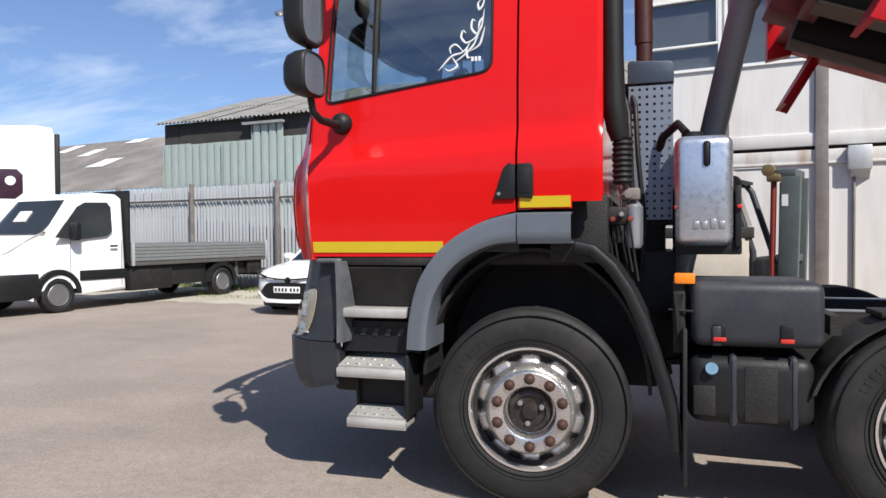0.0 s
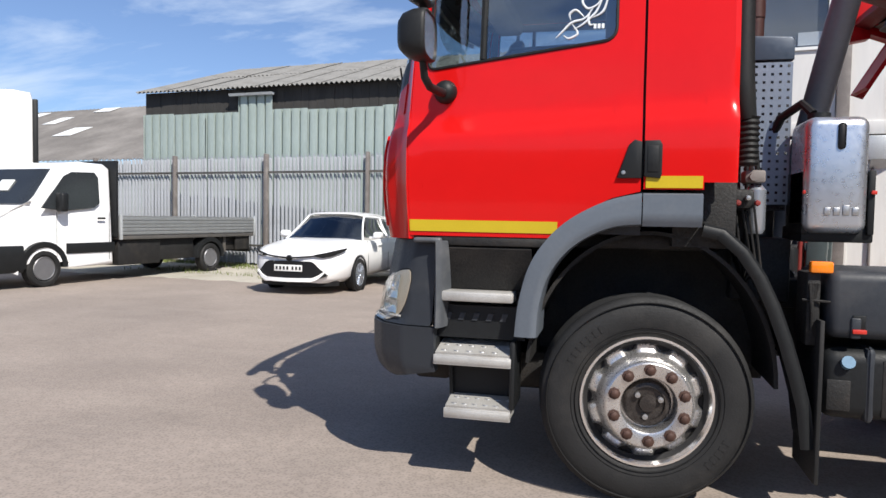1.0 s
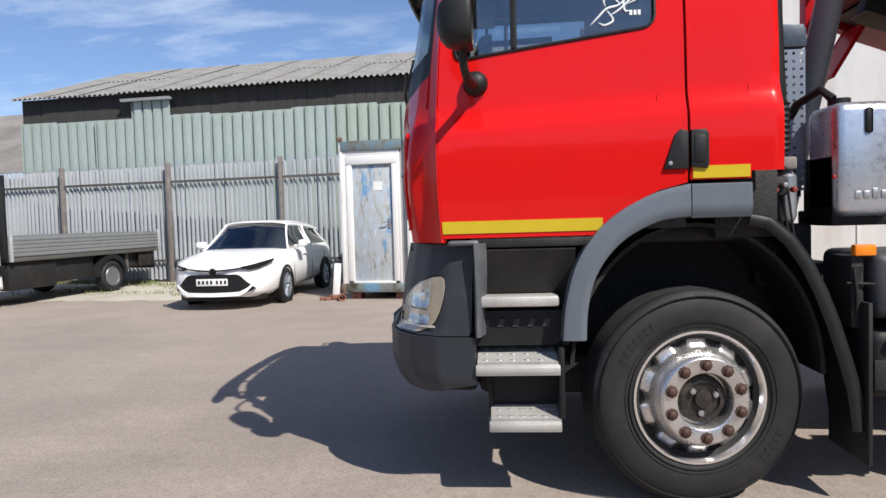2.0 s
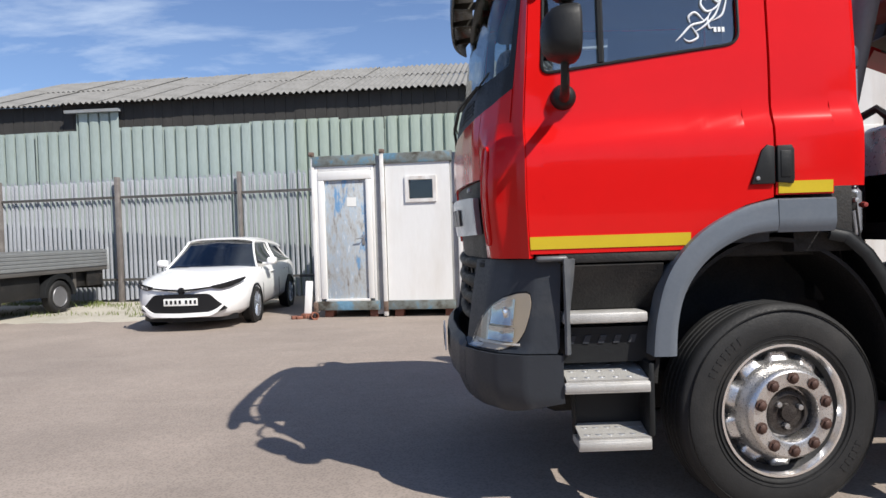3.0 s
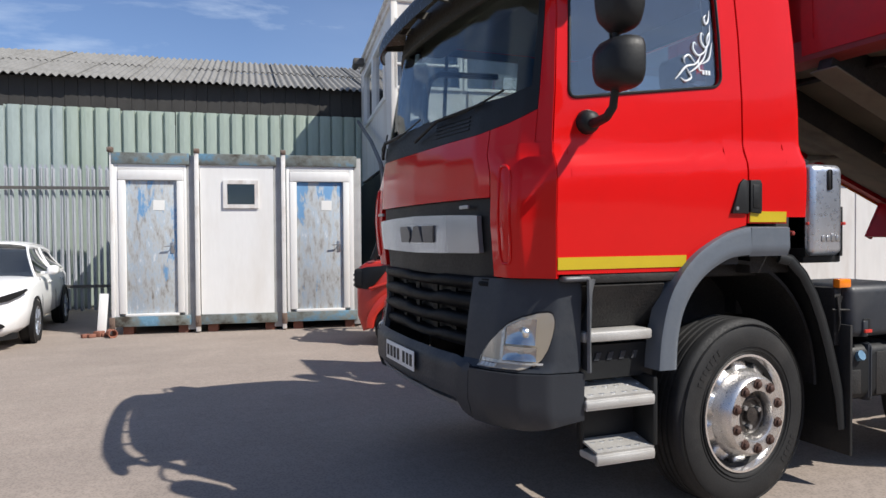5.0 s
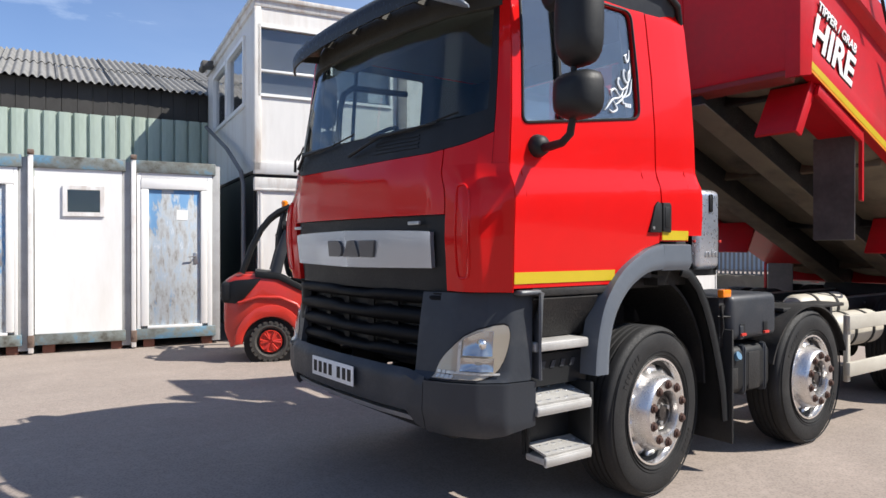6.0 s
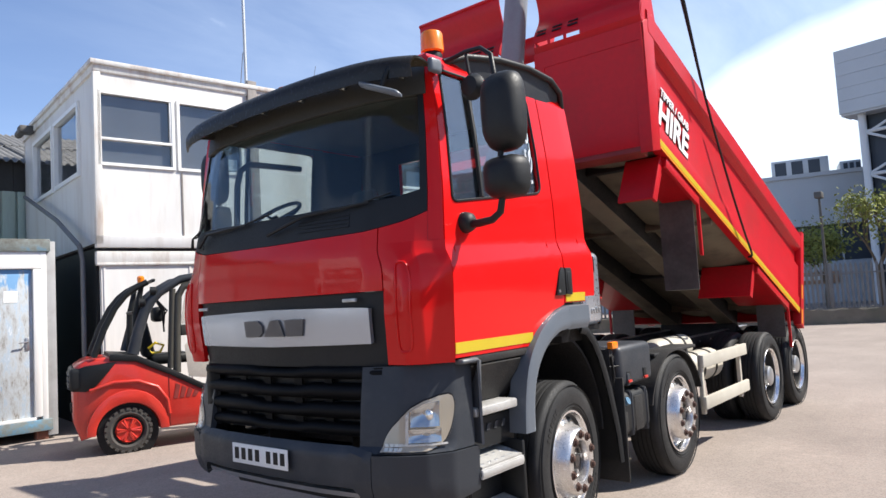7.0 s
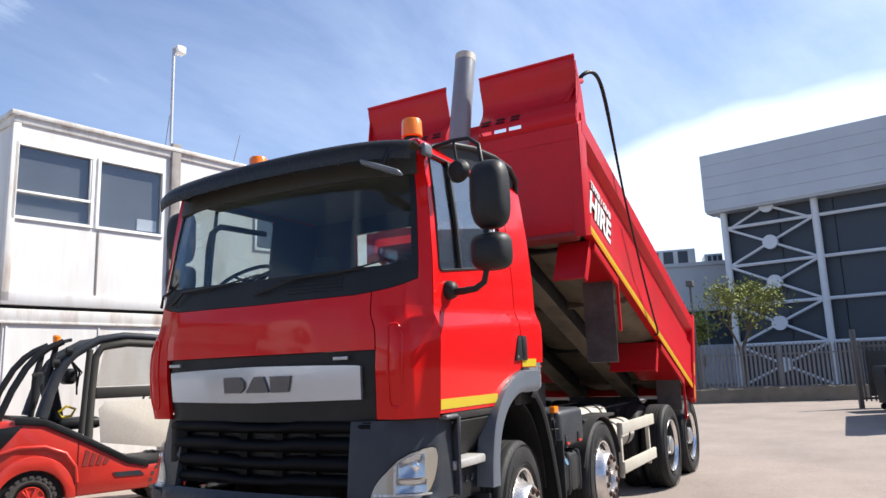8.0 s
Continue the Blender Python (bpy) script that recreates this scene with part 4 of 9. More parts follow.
# lamp pole behind the stanchion and two whip aerials
pole = thing("lamp_pole", "thin grey pole with a small floodlight at its top", "lamp pole", yard(5.71, -0.06))
bm = B()
tb(bm, [(0, 0, 2.0), (0, 0, 7.56)], 0.027)
bx(bm, -0.08, 0.08, -0.09, 0.06, 5.31, 5.56, 0.01)
part("pole", bm, GALV, pole)
bm = B()
bx(bm, 0.02, 0.21, -0.08, 0.10, 7.49, 7.64, 0.03)
part("lamp_head", bm, WHITEPLASTIC, pole, "white floodlight head")
bm = B()
tb(bm, [(-0.14, 0, 5.33), (-0.04, 0, 6.26)], 0.006, 6)
part("stay_wire", bm, DARKSTEEL, pole)
aer = thing("aerial", "thin whip aerial on the office roof", "aerial", yard(7.09, 0.11, 5.60))
bm = B()
tb(bm, [(0, 0, 0), (0.18, 0, 0.75)], [0.008, 0.004], 6)
part("whip", bm, DARKSTEEL, aer)

# small things beside the first cabin
offcut = thing("board_offcut", "white board offcut leaning by the cabin", "board", yard(-1.42, -0.02))
bm = B()
bx(bm, -0.07, 0.06, -0.03, 0.0, 0.05, 0.66, 0.004, pose(0, 0, 0, -5, 3, 0))
part("board", bm, WHITEPLASTIC, offcut)
pipe = thing("clay_pipe", "short terracotta drain pipe lying on the ground", "pipe", yard(-1.24, -0.22, 0, -62))
bm = B()
lt(bm, [(0.045, -0.10), (0.055, -0.10), (0.055, 0.05), (0.066, 0.06), (0.066, 0.11), (0.055, 0.11), (0.045, 0.05)], (0, 0, 0.066), "x", 18, True)
part("pipe", bm, ORANGEPIPE, pipe)
blk = thing("rubble_block", "reddish broken blocks beside the cabin", "rubble", yard(-1.5, -0.10))
rng = random.Random(4)
for k in range(4):
    bm = B()
    s = rng.uniform(0.05, 0.09)
    bx(bm, -s, s, -s * 0.7, s * 0.7, 0, s, 0.012, pose(-0.12 + k * 0.09, rng.uniform(-0.08, 0.08), 0, 0, 0, rng.uniform(0, 90)))
    part("block", bm, TERRA, blk)

# unseen brick walls added behind the camera to darken reflections; wall_east casts a shadow
BRICKWALL = mat("plain_brick_wall", (0.24, 0.18, 0.15), 0.85, 0, 0.2, 3, 0.3, 0, (0.08, 0.06, 0.05), 0.5, 1.2)
for nm, a in (("wall_west", (-17.0, -16.7, -16.0, -2.0, 0, 4.0)), ("wall_south", (-17.0, 8.0, -16.3, -16.0, 0, 3.0)), ("wall_east", (13.25, 18.4, -3.95, -3.65, 0, 2.6))):
    bm = B()
    bx(bm, *a)
    w = part(nm, bm, BRICKWALL, smooth=0)
    tagged(w, "unseen dark brick wall added to close the yard and block light", "wall", kind="structure")

# ---- the tipper lorry: nose towards -x, near side at y = 0, wheel hub of the first axle at x = 0.1 ----
YC = 1.235
lorry = thing("tipper_lorry", "red four-axle tipper lorry with its body raised, on the yard", "lorry")


def crease(x):
    return 1.87 + 0.08 * (min(max(x, -1.1), 0.4) + 1.1) / 1.5


def side_y(x, z):
    c = crease(x)
    return lerp(z, [(0.5, 0.03), (1.3, 0.03), (1.5, 0.014), (1.75, 0.0), (c - 0.05, 0.0), (c, 0.010), (c + 0.06, 0.042), (2.25, 0.048), (2.6, 0.075), (3.0, 0.125), (3.12, 0.17), (3.3, 0.3)])


CABN = [(0, -1.420, 1.0), (0.05, -1.403, 0.65), (0.10, -1.368, 0.36), (0.14, -1.325, 0.24), (0.20, -1.262, 0.115), (0.26, -1.187, 0.045), (0.30, -1.15, 0.0), (0.80, 0.045, 0.0), (0.90, 0.33, 0.0), (0.985, 0.458, 0.003), (1.0, 0.48, 0.015)]


def skin(s, z, out=0.0):
    """The cab's outer surface: s from 0 at the nose's middle to 1 at the near rear corner, below 0 on the far side."""
    a = abs(s)
    S = [n[0] for n in CABN]
    x, q = float(np.interp(a, S, [n[1] for n in CABN])), float(np.interp(a, S, [n[2] for n in CABN]))
    rake = lerp(z, [(1.3, 0.03), (1.6, 0.0), (1.95, 0.0), (2.15, 0.03), (2.95, 0.17), (3.1, 0.22), (3.3, 0.45)])
    x += rake * lerp(a, [(0, 1), (0.2, 0.95), (0.3, 0.40), (0.42, 0.1), (0.5, 0)])
    if a > 0.8:
        q *= lerp(z, [(1.3, 0.3), (1.9, 0.3), (2.05, 1.0), (3.2, 1.4)])
    sy = side_y(x, z) - out
    y = sy + (YC - sy) * q
    x -= out * lerp(a, [(0, 1), (0.2, 0.7), (0.3, 0.0)])
    # the nose stands slightly askew, its far side ahead
    x -= 0.065 * (lerp(a, [(0, 0.2), (0.1, 0.7), (0.2, 1.0), (0.3, 0.9), (0.5, 0.0)]) if s < 0 else lerp(a, [(0, 0.2), (0.08, 0.0)]))
    return (x, y if s >= 0 else 2 * YC - y, z)


def fn(v):
    return v if callable(v) else (lambda s: v)


def patch(bm, s0, s1, z0, z1, ns, nz, thick=0.03, out=0.0):
    lo, hi = fn(z0), fn(z1)
    thick = -thick if s1 > s0 else thick

    def at(a, b):
        s = s0 + (s1 - s0) * a
        z = lo(s) + (hi(s) - lo(s)) * b
        return skin(s, z, out(s, z) if callable(out) else out)
    grid(bm, at, ns, nz, thick)


def sx(x):
    """s of a point of the near side at x."""
    return float(np.interp(x, [-1.15, 0.045, 0.33, 0.48], [0.30, 0.80, 0.90, 1.0]))


def spline(pts, a):
    """A smooth curve through points of the plane, a from 0 to 1."""
    k = a * (len(pts) - 1)
    i = min(int(k), len(pts) - 2)
    t = k - i
    p0, p1, p2, p3 = pts[max(i - 1, 0)], pts[i], pts[i + 1], pts[min(i + 2, len(pts) - 1)]
    return [0.5 * (2 * p1[j] + (p2[j] - p0[j]) * t + (2 * p0[j] - 5 * p1[j] + 4 * p2[j] - p3[j]) * t * t + (3 * p1[j] - p0[j] - 3 * p2[j] + p3[j]) * t ** 3) for j in (0, 1)]


# wheel arch line over the first axle
ARCH = [(-0.52, 0.83), (-0.50, 1.0), (-0.455, 1.2), (-0.36, 1.36), (-0.25, 1.465), (-0.10, 1.54), (0.04, 1.575), (0.33, 1.575)]


def arch_z(x):
    return lerp(x, ARCH)


def door_low(s):
    x = float(np.interp(s, [0.30, 0.80, 0.9], [-1.15, 0.045, 0.33]))
    return max(1.335, arch_z(x) if x > -0.36 else 1.335)


def win_low(s):
    return lerp(abs(s), [(0.33, 2.20), (0.74, 2.325)])


# -- door, with window opening; near and far side
SW0, SW1, SG = 0.335, 0.742, 0.46
WT, CT = 2.99, 3.065
for sg in (1, -1):
    bm = B()
    e = 0.0025
    patch(bm, sg * (0.30 + e), sg * SW0, lambda s: door_low(abs(s)), CT, 3, 26)
    patch(bm, sg * SW0, sg * SW1, lambda s: door_low(abs(s)), lambda s: win_low(s), 34, 18)
    patch(bm, sg * SW1, sg * (0.80 - e), lambda s: door_low(abs(s)), CT, 4, 26)
    patch(bm, sg * SW0, sg * SW1, WT, CT, 18, 3)
    # rounded corners of the window opening
    for cs, cz, ds, dz in ((SW1, win_low(SW1), -0.028, 0.075), (SW1, WT, -0.028, -0.075), (SW0, win_low(SW0), 0.02, 0.05), (SW0, WT, 0.02, -0.05)):
        slope = 0.307 * ds if dz > 0 else 0.0
        A = (cs + ds, cz + slope)
        E = (cs, cz + dz)
        arc = [((1 - t) ** 2 * A[0] + 2 * t * (1 - t) * cs + t * t * E[0], (1 - t) ** 2 * A[1] + 2 * t * (1 - t) * cz + t * t * E[1]) for t in [k / 7 for k in range(8)]]
        front_v = [bm.verts.new(skin(sg * q, z, 0.0)) for q, z in arc]
        back_v = [bm.verts.new(skin(sg * q, z, -0.03)) for q, z in arc]
        cv, cb = bm.verts.new(skin(sg * cs, cz, 0.0)), bm.verts.new(skin(sg * cs, cz, -0.03))
        for k in range(7):
            bm.faces.new((cv, front_v[k], front_v[k + 1]))
            bm.faces.new((cb, back_v[k + 1], back_v[k]))
            bm.faces.new((front_v[k], back_v[k], back_v[k + 1], front_v[k + 1]))
    door = part("door", bm, RED, lorry, "glossy red cab door", 30)
    # seal and panes
    bm = B()
    corners = [(SW0, win_low(SW0)), (SW1, win_low(SW1)), (SW1, WT), (SW0, WT)]
    loopz = []
    for k in range(4):
        a0, c0, b0 = corners[k - 1], corners[k], corners[(k + 1) % 4]
        def toward(q):
            ln = math.hypot((q[0] - c0[0]) * 2.4, q[1] - c0[1])
            f = min(0.45, (0.067 if c0[0] == SW1 else 0.05) / ln)
            return (c0[0] + (q[0] - c0[0]) * f, c0[1] + (q[1] - c0[1]) * f)
        A, E = toward(a0), toward(b0)
        for t in [n / 7 for n in range(8)]:
            loopz.append(((1 - t) ** 2 * A[0] + 2 * t * (1 - t) * c0[0] + t * t * E[0], (1 - t) ** 2 * A[1] + 2 * t * (1 - t) * c0[1] + t * t * E[1]))
        nxt = corners[(k + 1) % 4]
        for t in (0.25, 0.4, 0.5, 0.6, 0.75):
            loopz.append((c0[0] + (nxt[0] - c0[0]) * t, c0[1] + (nxt[1] - c0[1]) * t))
    loopz = [skin(sg * q, z, 0.002) for q, z in loopz]
    tb(bm, loopz, 0.008, 6, True)
    tb(bm, [skin(sg * SG, win_low(SG) + 0.01 + (WT - 0.01 - win_low(SG)) * k / 8, -0.002) for k in range(9)], 0.016, 6)
    part("window_seal", bm, BLACK, door, "black rubber window seal")
    bm = B()
    patch(bm, sg * SW0, sg * SW1, lambda s: win_low(s), WT, 10, 6, 0.004, -0.014)
    pane = part("pane", bm, SIDEGLASS, door, "tinted side window")
    pane.visible_shadow = False
    # recessed handle
    bm = B()
    y = -0.012
    pr(bm, [(-0.075, 1.638), (0.040, 1.638), (0.040, 1.815), (0.005, 1.825), (-0.022, 1.80)], "y", y, 0.05, 0.006)
    pr(bm, [(0.052, 1.645), (0.128, 1.638), (0.135, 1.66), (0.135, 1.80), (0.122, 1.822), (0.052, 1.82)], "y", y, 0.02, 0.006)
    bx(bm, 0.066, 0.118, y - 0.004, 0.0, 1.668, 1.795, 0.004)
    if sg < 0:
        bmesh.ops.scale(bm, vec=(1, -1, 1), verts=bm.verts); bmesh.ops.translate(bm, vec=(0, 2 * YC, 0), verts=bm.verts)
    part("handle", bm, BLACK, door, "black recessed door handle")
    bm = B()
    lt(bm, [(0.0, -0.004), (0.010, -0.003), (0.011, 0.01)], (-0.045, -0.014 if sg > 0 else 2 * YC + 0.014, 1.665), "y", 10)
    part("lock", bm, STEEL, door)
    # reflective strip along the door's foot
    bm = B()
    patch(bm, sg * 0.303, sg * sx(-0.36), 1.358, 1.418, 22, 1, 0.004, 0.004)
    part("reflective_strip", bm, YELLOW, door, "yellow reflective strip")
    if sg > 0:
        # white scroll sticker in the window corner, with bars for its lettering
        bm = B()
        def sc(u, w):
            return skin(sx(-0.135 - 0.26 * u), 2.345 + 0.40 * w, -0.008)
        curls = [[(0.0, 1.0), (0.05, 0.85), (0.13, 0.78), (0.17, 0.88), (0.10, 0.93)], [(0.02, 0.80), (0.06, 0.55), (0.18, 0.45), (0.30, 0.55), (0.27, 0.68), (0.20, 0.64)], [(0.06, 0.60), (0.20, 0.40), (0.40, 0.34), (0.52, 0.44), (0.47, 0.54), (0.40, 0.49)], [(0.26, 0.40), (0.45, 0.22), (0.70, 0.20), (0.90, 0.06), (1.0, 0.0)], [(0.45, 0.24), (0.62, 0.36), (0.76, 0.30), (0.72, 0.22)], [(0.70, 0.18), (0.55, 0.04), (0.75, -0.02), (0.85, 0.03)], [(0.0, 0.55), (0.10, 0.30), (0.30, 0.24)], [(0.03, 0.70), (0.12, 0.62), (0.14, 0.52)], [(0.10, 0.52), (0.24, 0.30), (0.48, 0.16), (0.66, 0.10)], [(0.34, 0.34), (0.40, 0.24), (0.36, 0.14), (0.28, 0.16)]]
        for c in curls:
            fine = []
            for i in range(len(c) - 1):
                for k in range(5):
                    fine.append((c[i][0] + (c[i + 1][0] - c[i][0]) * k / 5, c[i][1] + (c[i + 1][1] - c[i][1]) * k / 5))
            fine.append(c[-1])
            for _ in range(3):
                fine = [fine[0]] + [((fine[i - 1][0] + fine[i][0] * 2 + fine[i + 1][0]) / 4, (fine[i - 1][1] + fine[i][1] * 2 + fine[i + 1][1]) / 4) for i in range(1, len(fine) - 1)] + [fine[-1]]
            tb(bm, [sc(u, w) for u, w in fine], [0.0015 + 0.0050 * math.sin(math.pi * i / (len(fine) - 1)) for i in range(len(fine))], 5)
        for k in range(3):
            grid(bm, lambda a, b: sc(0.08 + k * 0.075 + 0.052 * a, 0.10 + 0.06 * b), 1, 1, 0.002)
        part("window_sticker", bm, STICKER, pane, "white scroll-pattern sticker")

# -- quarter panels behind the doors, rear wall with window, roof
for sg in (1, -1):
    bm = B()
    patch(bm, sg * 0.8025, sg * 0.90, 1.585, CT + 0.01, 6, 28)
    patch(bm, sg * 0.90, sg * 1.0, 1.62, CT + 0.01, 6, 28)
    q = part("quarter_panel", bm, RED, lorry, "red panel behind the door", 30)
    bm = B()
    patch(bm, sg * 0.806, sg * 0.898, 1.592, 1.65, 6, 1, 0.004, 0.004)
    part("reflective_strip", bm, YELLOW, q, "yellow reflective strip")
bm = B()
wy0, wy1, wz0, wz1 = 0.65, 1.82, 2.52, 2.88
for a, b, z0, z1 in ((0.16, wy0, 1.66, 3.09), (wy1, 2.31, 1.66, 3.09), (wy0, wy1, 1.66, wz0), (wy0, wy1, wz1, 3.09)):
    bx(bm, 0.44, 0.475, a, b, z0, z1)
part("rear_wall", bm, RED, lorry, "red rear cab wall")
bm = B()
bx(bm, 0.452, 0.457, wy0, wy1, wz0, wz1)
p = part("rear_window", bm, SIDEGLASS, lorry)
p.visible_shadow = False
bm = B()
bx(bm, 0.20, 0.50, 0.14, 2.33, 1.30, 1.655, 0.01)
part("cab_rear_sill", bm, GRIME, lorry, "grimy black sill under the cab's rear")


def ring(z, k, n=48):
    pts = []
    for i in range(n + 1):
        s = -1 + 2 * i / n
        x, y, zz = skin(s, min(z, 3.07))
        cx, cy = -0.35, YC
        pts.append((cx + (x - cx) * k, cy + (y - cy) * k, z))
    return pts


bm = B()
loft(bm, [ring(3.06, 1.0), ring(3.09, 0.985), ring(3.11, 0.95), ring(3.125, 0.88), ring(3.135, 0.76), ring(3.14, 0.5)], True)
part("roof", bm, RED, lorry, "red rounded cab roof")

def nose_top(s):
    return lerp(abs(s), [(0, 2.055), (0.10, 2.065), (0.17, 2.10), (0.245, 2.155)])


# -- front: pillars, windscreen, red nose panel, corner panels
for sg in (1, -1):
    bm = B()
    patch(bm, sg * 0.245, sg * 0.2975, 1.986, CT, 4, 24)
    part("pillar", bm, RED, lorry, "red windscreen pillar", 30)
    # the corner panel swells outward as an air vane with a gap along its front edge
    def swell(q, z):
        return 0.006 + 0.055 * lerp(abs(q), [(0.128, 0.0), (0.145, 0.4), (0.165, 1.0), (0.19, 0.85), (0.23, 0.35), (0.2975, 0.0)]) * lerp(z, [(1.315, 0.75), (1.45, 1.0), (1.70, 0.95), (1.80, 0.72), (1.90, 0.32), (1.95, 0.1), (1.985, 0.0)])
    bm = B()
    patch(bm, sg * 0.128, sg * 0.2975, 1.315, 1.985, 26, 22, 0.03, swell)
    patch(bm, sg * 0.128, sg * 0.243, 1.985, lambda q: nose_top(q) - 0.004, 16, 5, 0.03, 0.006)
    cpn = part("corner_panel", bm, RED, lorry, "red wrap-round corner panel", 40)
    bm = B()
    rr = []
    for k in range(40):
        t = 2 * math.pi * k / 40
        c1, s1_ = math.cos(t), math.sin(t)
        q = 0.163 + 0.014 * math.copysign(abs(c1) ** 0.5, c1)
        z = 1.63 + 0.245 * math.copysign(abs(s1_) ** 0.35, s1_)
        rr.append(skin(sg * q, z, swell(q, z) + 0.002))
    tb(bm, rr, 0.008, 6, True)
    part("vane_edge", bm, RED, cpn, "raised outline of the air vane")
bm = B()


patch(bm, -0.126, 0.126, 1.725, lambda s: nose_top(s) - 0.004, 40, 8, 0.03, 0.006)
part("nose_panel", bm, RED, lorry, "red front panel below the windscreen", 30)
# black surround of the windscreen, then the glass
bm = B()
patch(bm, -0.243, 0.243, nose_top, lambda s: lerp(abs(s), [(0, 2.225), (0.15, 2.24), (0.225, 2.28), (0.243, 2.33)]), 60, 4, 0.03, 0.0)
for sg in (1, -1):
    patch(bm, sg * 0.218, sg * 0.243, lambda s: lerp(abs(s), [(0.218, 2.25), (0.225, 2.255), (0.243, 2.315)]), 2.94, 3, 14, 0.03, 0.0)
patch(bm, -0.243, 0.243, 2.90, 3.065, 40, 2, 0.03, 0.0)
part("windscreen_surround", bm, BLACK, lorry, "black windscreen surround", 30)
bm = B()
patch(bm, -0.22, 0.22, lambda s: lerp(abs(s), [(0, 2.215), (0.15, 2.225), (0.243, 2.27)]), 2.91, 44, 10, 0.006, -0.008)
p = part("windscreen", bm, SCREEN, lorry, "large curved windscreen", 60)
p.visible_shadow = False
for s0, s1 in ((0.03, 0.085), (-0.19, -0.12)):
    bm = B()
    for k in range(4):
        patch(bm, s0, s1, 2.105 + k * 0.022, 2.115 + k * 0.022, 10, 1, 0.01, 0.006)
    part("scuttle_vent", bm, INK, lorry, "black slotted vent")
for s0, s1, zz in ((0.0, 0.11, 2.225), (-0.12, -0.03, 2.215), (-0.19, -0.135, 2.235)):
    bm = B()
    tb(bm, [skin(s0, 2.12, 0.03), skin(s0 + (s1 - s0) * 0.35, 2.20, 0.045), skin(s1, zz, 0.03)], [0.012, 0.009, 0.006], 6)
    tb(bm, [skin(s0 + (s1 - s0) * 0.2, 2.205, 0.022), skin(s0 + (s1 - s0) * 0.7, zz - 0.02, 0.022), skin(s1 + (s1 - s0) * 0.35, zz + 0.045, 0.022)], 0.006, 6)
    part("wiper", bm, BLACK, lorry, "black windscreen wiper")

# -- sun visor on brackets


def visor(a, t):
    """The visor's sheet: a from -1 at the far end to 1 at the near end, t from the roof's edge to the lip's foot."""
    k = abs(a)
    x0, y0, z0 = -1.18 + 0.24 * k ** 4, YC - 1.08 * a, 3.045 - 0.03 * k ** 4
    x1, y1, z1 = -1.44 + 0.05 * k ** 2 + 0.09 * k ** 8, YC - 1.15 * a, 3.02 - 0.03 * k ** 2
    u, dz = lerp(t, [(0, 0.37), (0.55, 0.76), (0.75, 0.94), (0.85, 1.0), (1.0, 0.985)]), lerp(t, [(0, 0), (0.4, 0.022), (0.62, 0.02), (0.75, 0.0), (0.85, -0.035), (1.0, -0.115)])
    return (x0 + (x1 - x0) * u, y0 + (y1 - y0) * u, z0 + (z1 - z0) * u + dz)


bm = B()
grid(bm, lambda a, b: visor(-1 + 2 * a, b), 64, 14, 0.014)
visor_part = part("sun_visor", bm, SMOKE, lorry, "deep smoked black sun visor", 50)
bm = B()
patch(bm, -0.25, 0.25, 2.84, 3.06, 44, 4, 0.03, 0.012)
part("header_panel", bm, FASCIA, lorry, "dull olive-grey header panel under the visor", 30)
for a in (-0.86, -0.5, -0.17, 0.17, 0.5, 0.86):
    bm = B()
    p1 = Vector(visor(a, 0.8))
    p0 = Vector((-1.18 + 0.24 * abs(a) ** 4, YC - 1.06 * a, 3.02))
    grid(bm, lambda u, v: p0 + (p1 - p0) * u + Vector((0, 0, -0.014 - (0.06 - 0.03 * u) * v)), 3, 1, 0.02)
    part("visor_bracket", bm, FASCIA, visor_part)
bm = B()
bx(bm, -1.13, -1.03, 0.075, 0.115, 2.945, 3.03, 0.018, None, 3)
part("visor_end_cap", bm, ARCHTRIM, visor_part, "pale grey end cap of the visor", 50)
# spoiler fins at the roof's rear edges, roof beacons
for sg in (1, -1):
    edge = [(-0.92, 0.16, 3.06), (-0.75, 0.11, 3.12), (-0.45, 0.085, 3.165), (-0.10, 0.08, 3.185), (0.20, 0.085, 3.165), (0.36, 0.11, 3.11), (0.44, 0.15, 3.02)]
    yy = (lambda y: y) if sg > 0 else (lambda y: 2 * YC - y)
    bm = B()
    tb(bm, [(x, yy(y), z) for x, y, z in edge], 0.022, 8)
    df = part("air_deflector", bm, BLACK, lorry, "black arched air deflector on the roof side", 60)
    bm = B()
    for i in range(len(edge) - 1):
        a, b = edge[i], edge[i + 1]
        bm.faces.new([bm.verts.new(p) for p in ((a[0], yy(a[1] + 0.01), a[2]), (b[0], yy(b[1] + 0.01), b[2]), (b[0], yy(b[1] + 0.05), 3.0), (a[0], yy(a[1] + 0.05), 3.0))])
    part("mesh_panel", bm, GREYTRIM, df, "dark grey panel inside the arch")
for y in (0.5, 2.05):
    bm = B()
    lt(bm, [(0.055, 3.05), (0.055, 3.22), (0.066, 3.27), (0.06, 3.285)], (-0.6, y, 0), "z", 20)
    bc = part("beacon", bm, BLACK, lorry, "amber roof beacon on a black base")
    bm = B()
    lt(bm, [(0.07, 3.285), (0.078, 3.295), (0.075, 3.41), (0.066, 3.425), (0.0, 3.43)], (-0.6, y, 0), "z", 24)
    part("lens", bm, ORANGEGLASS, bc, "amber beacon lens")

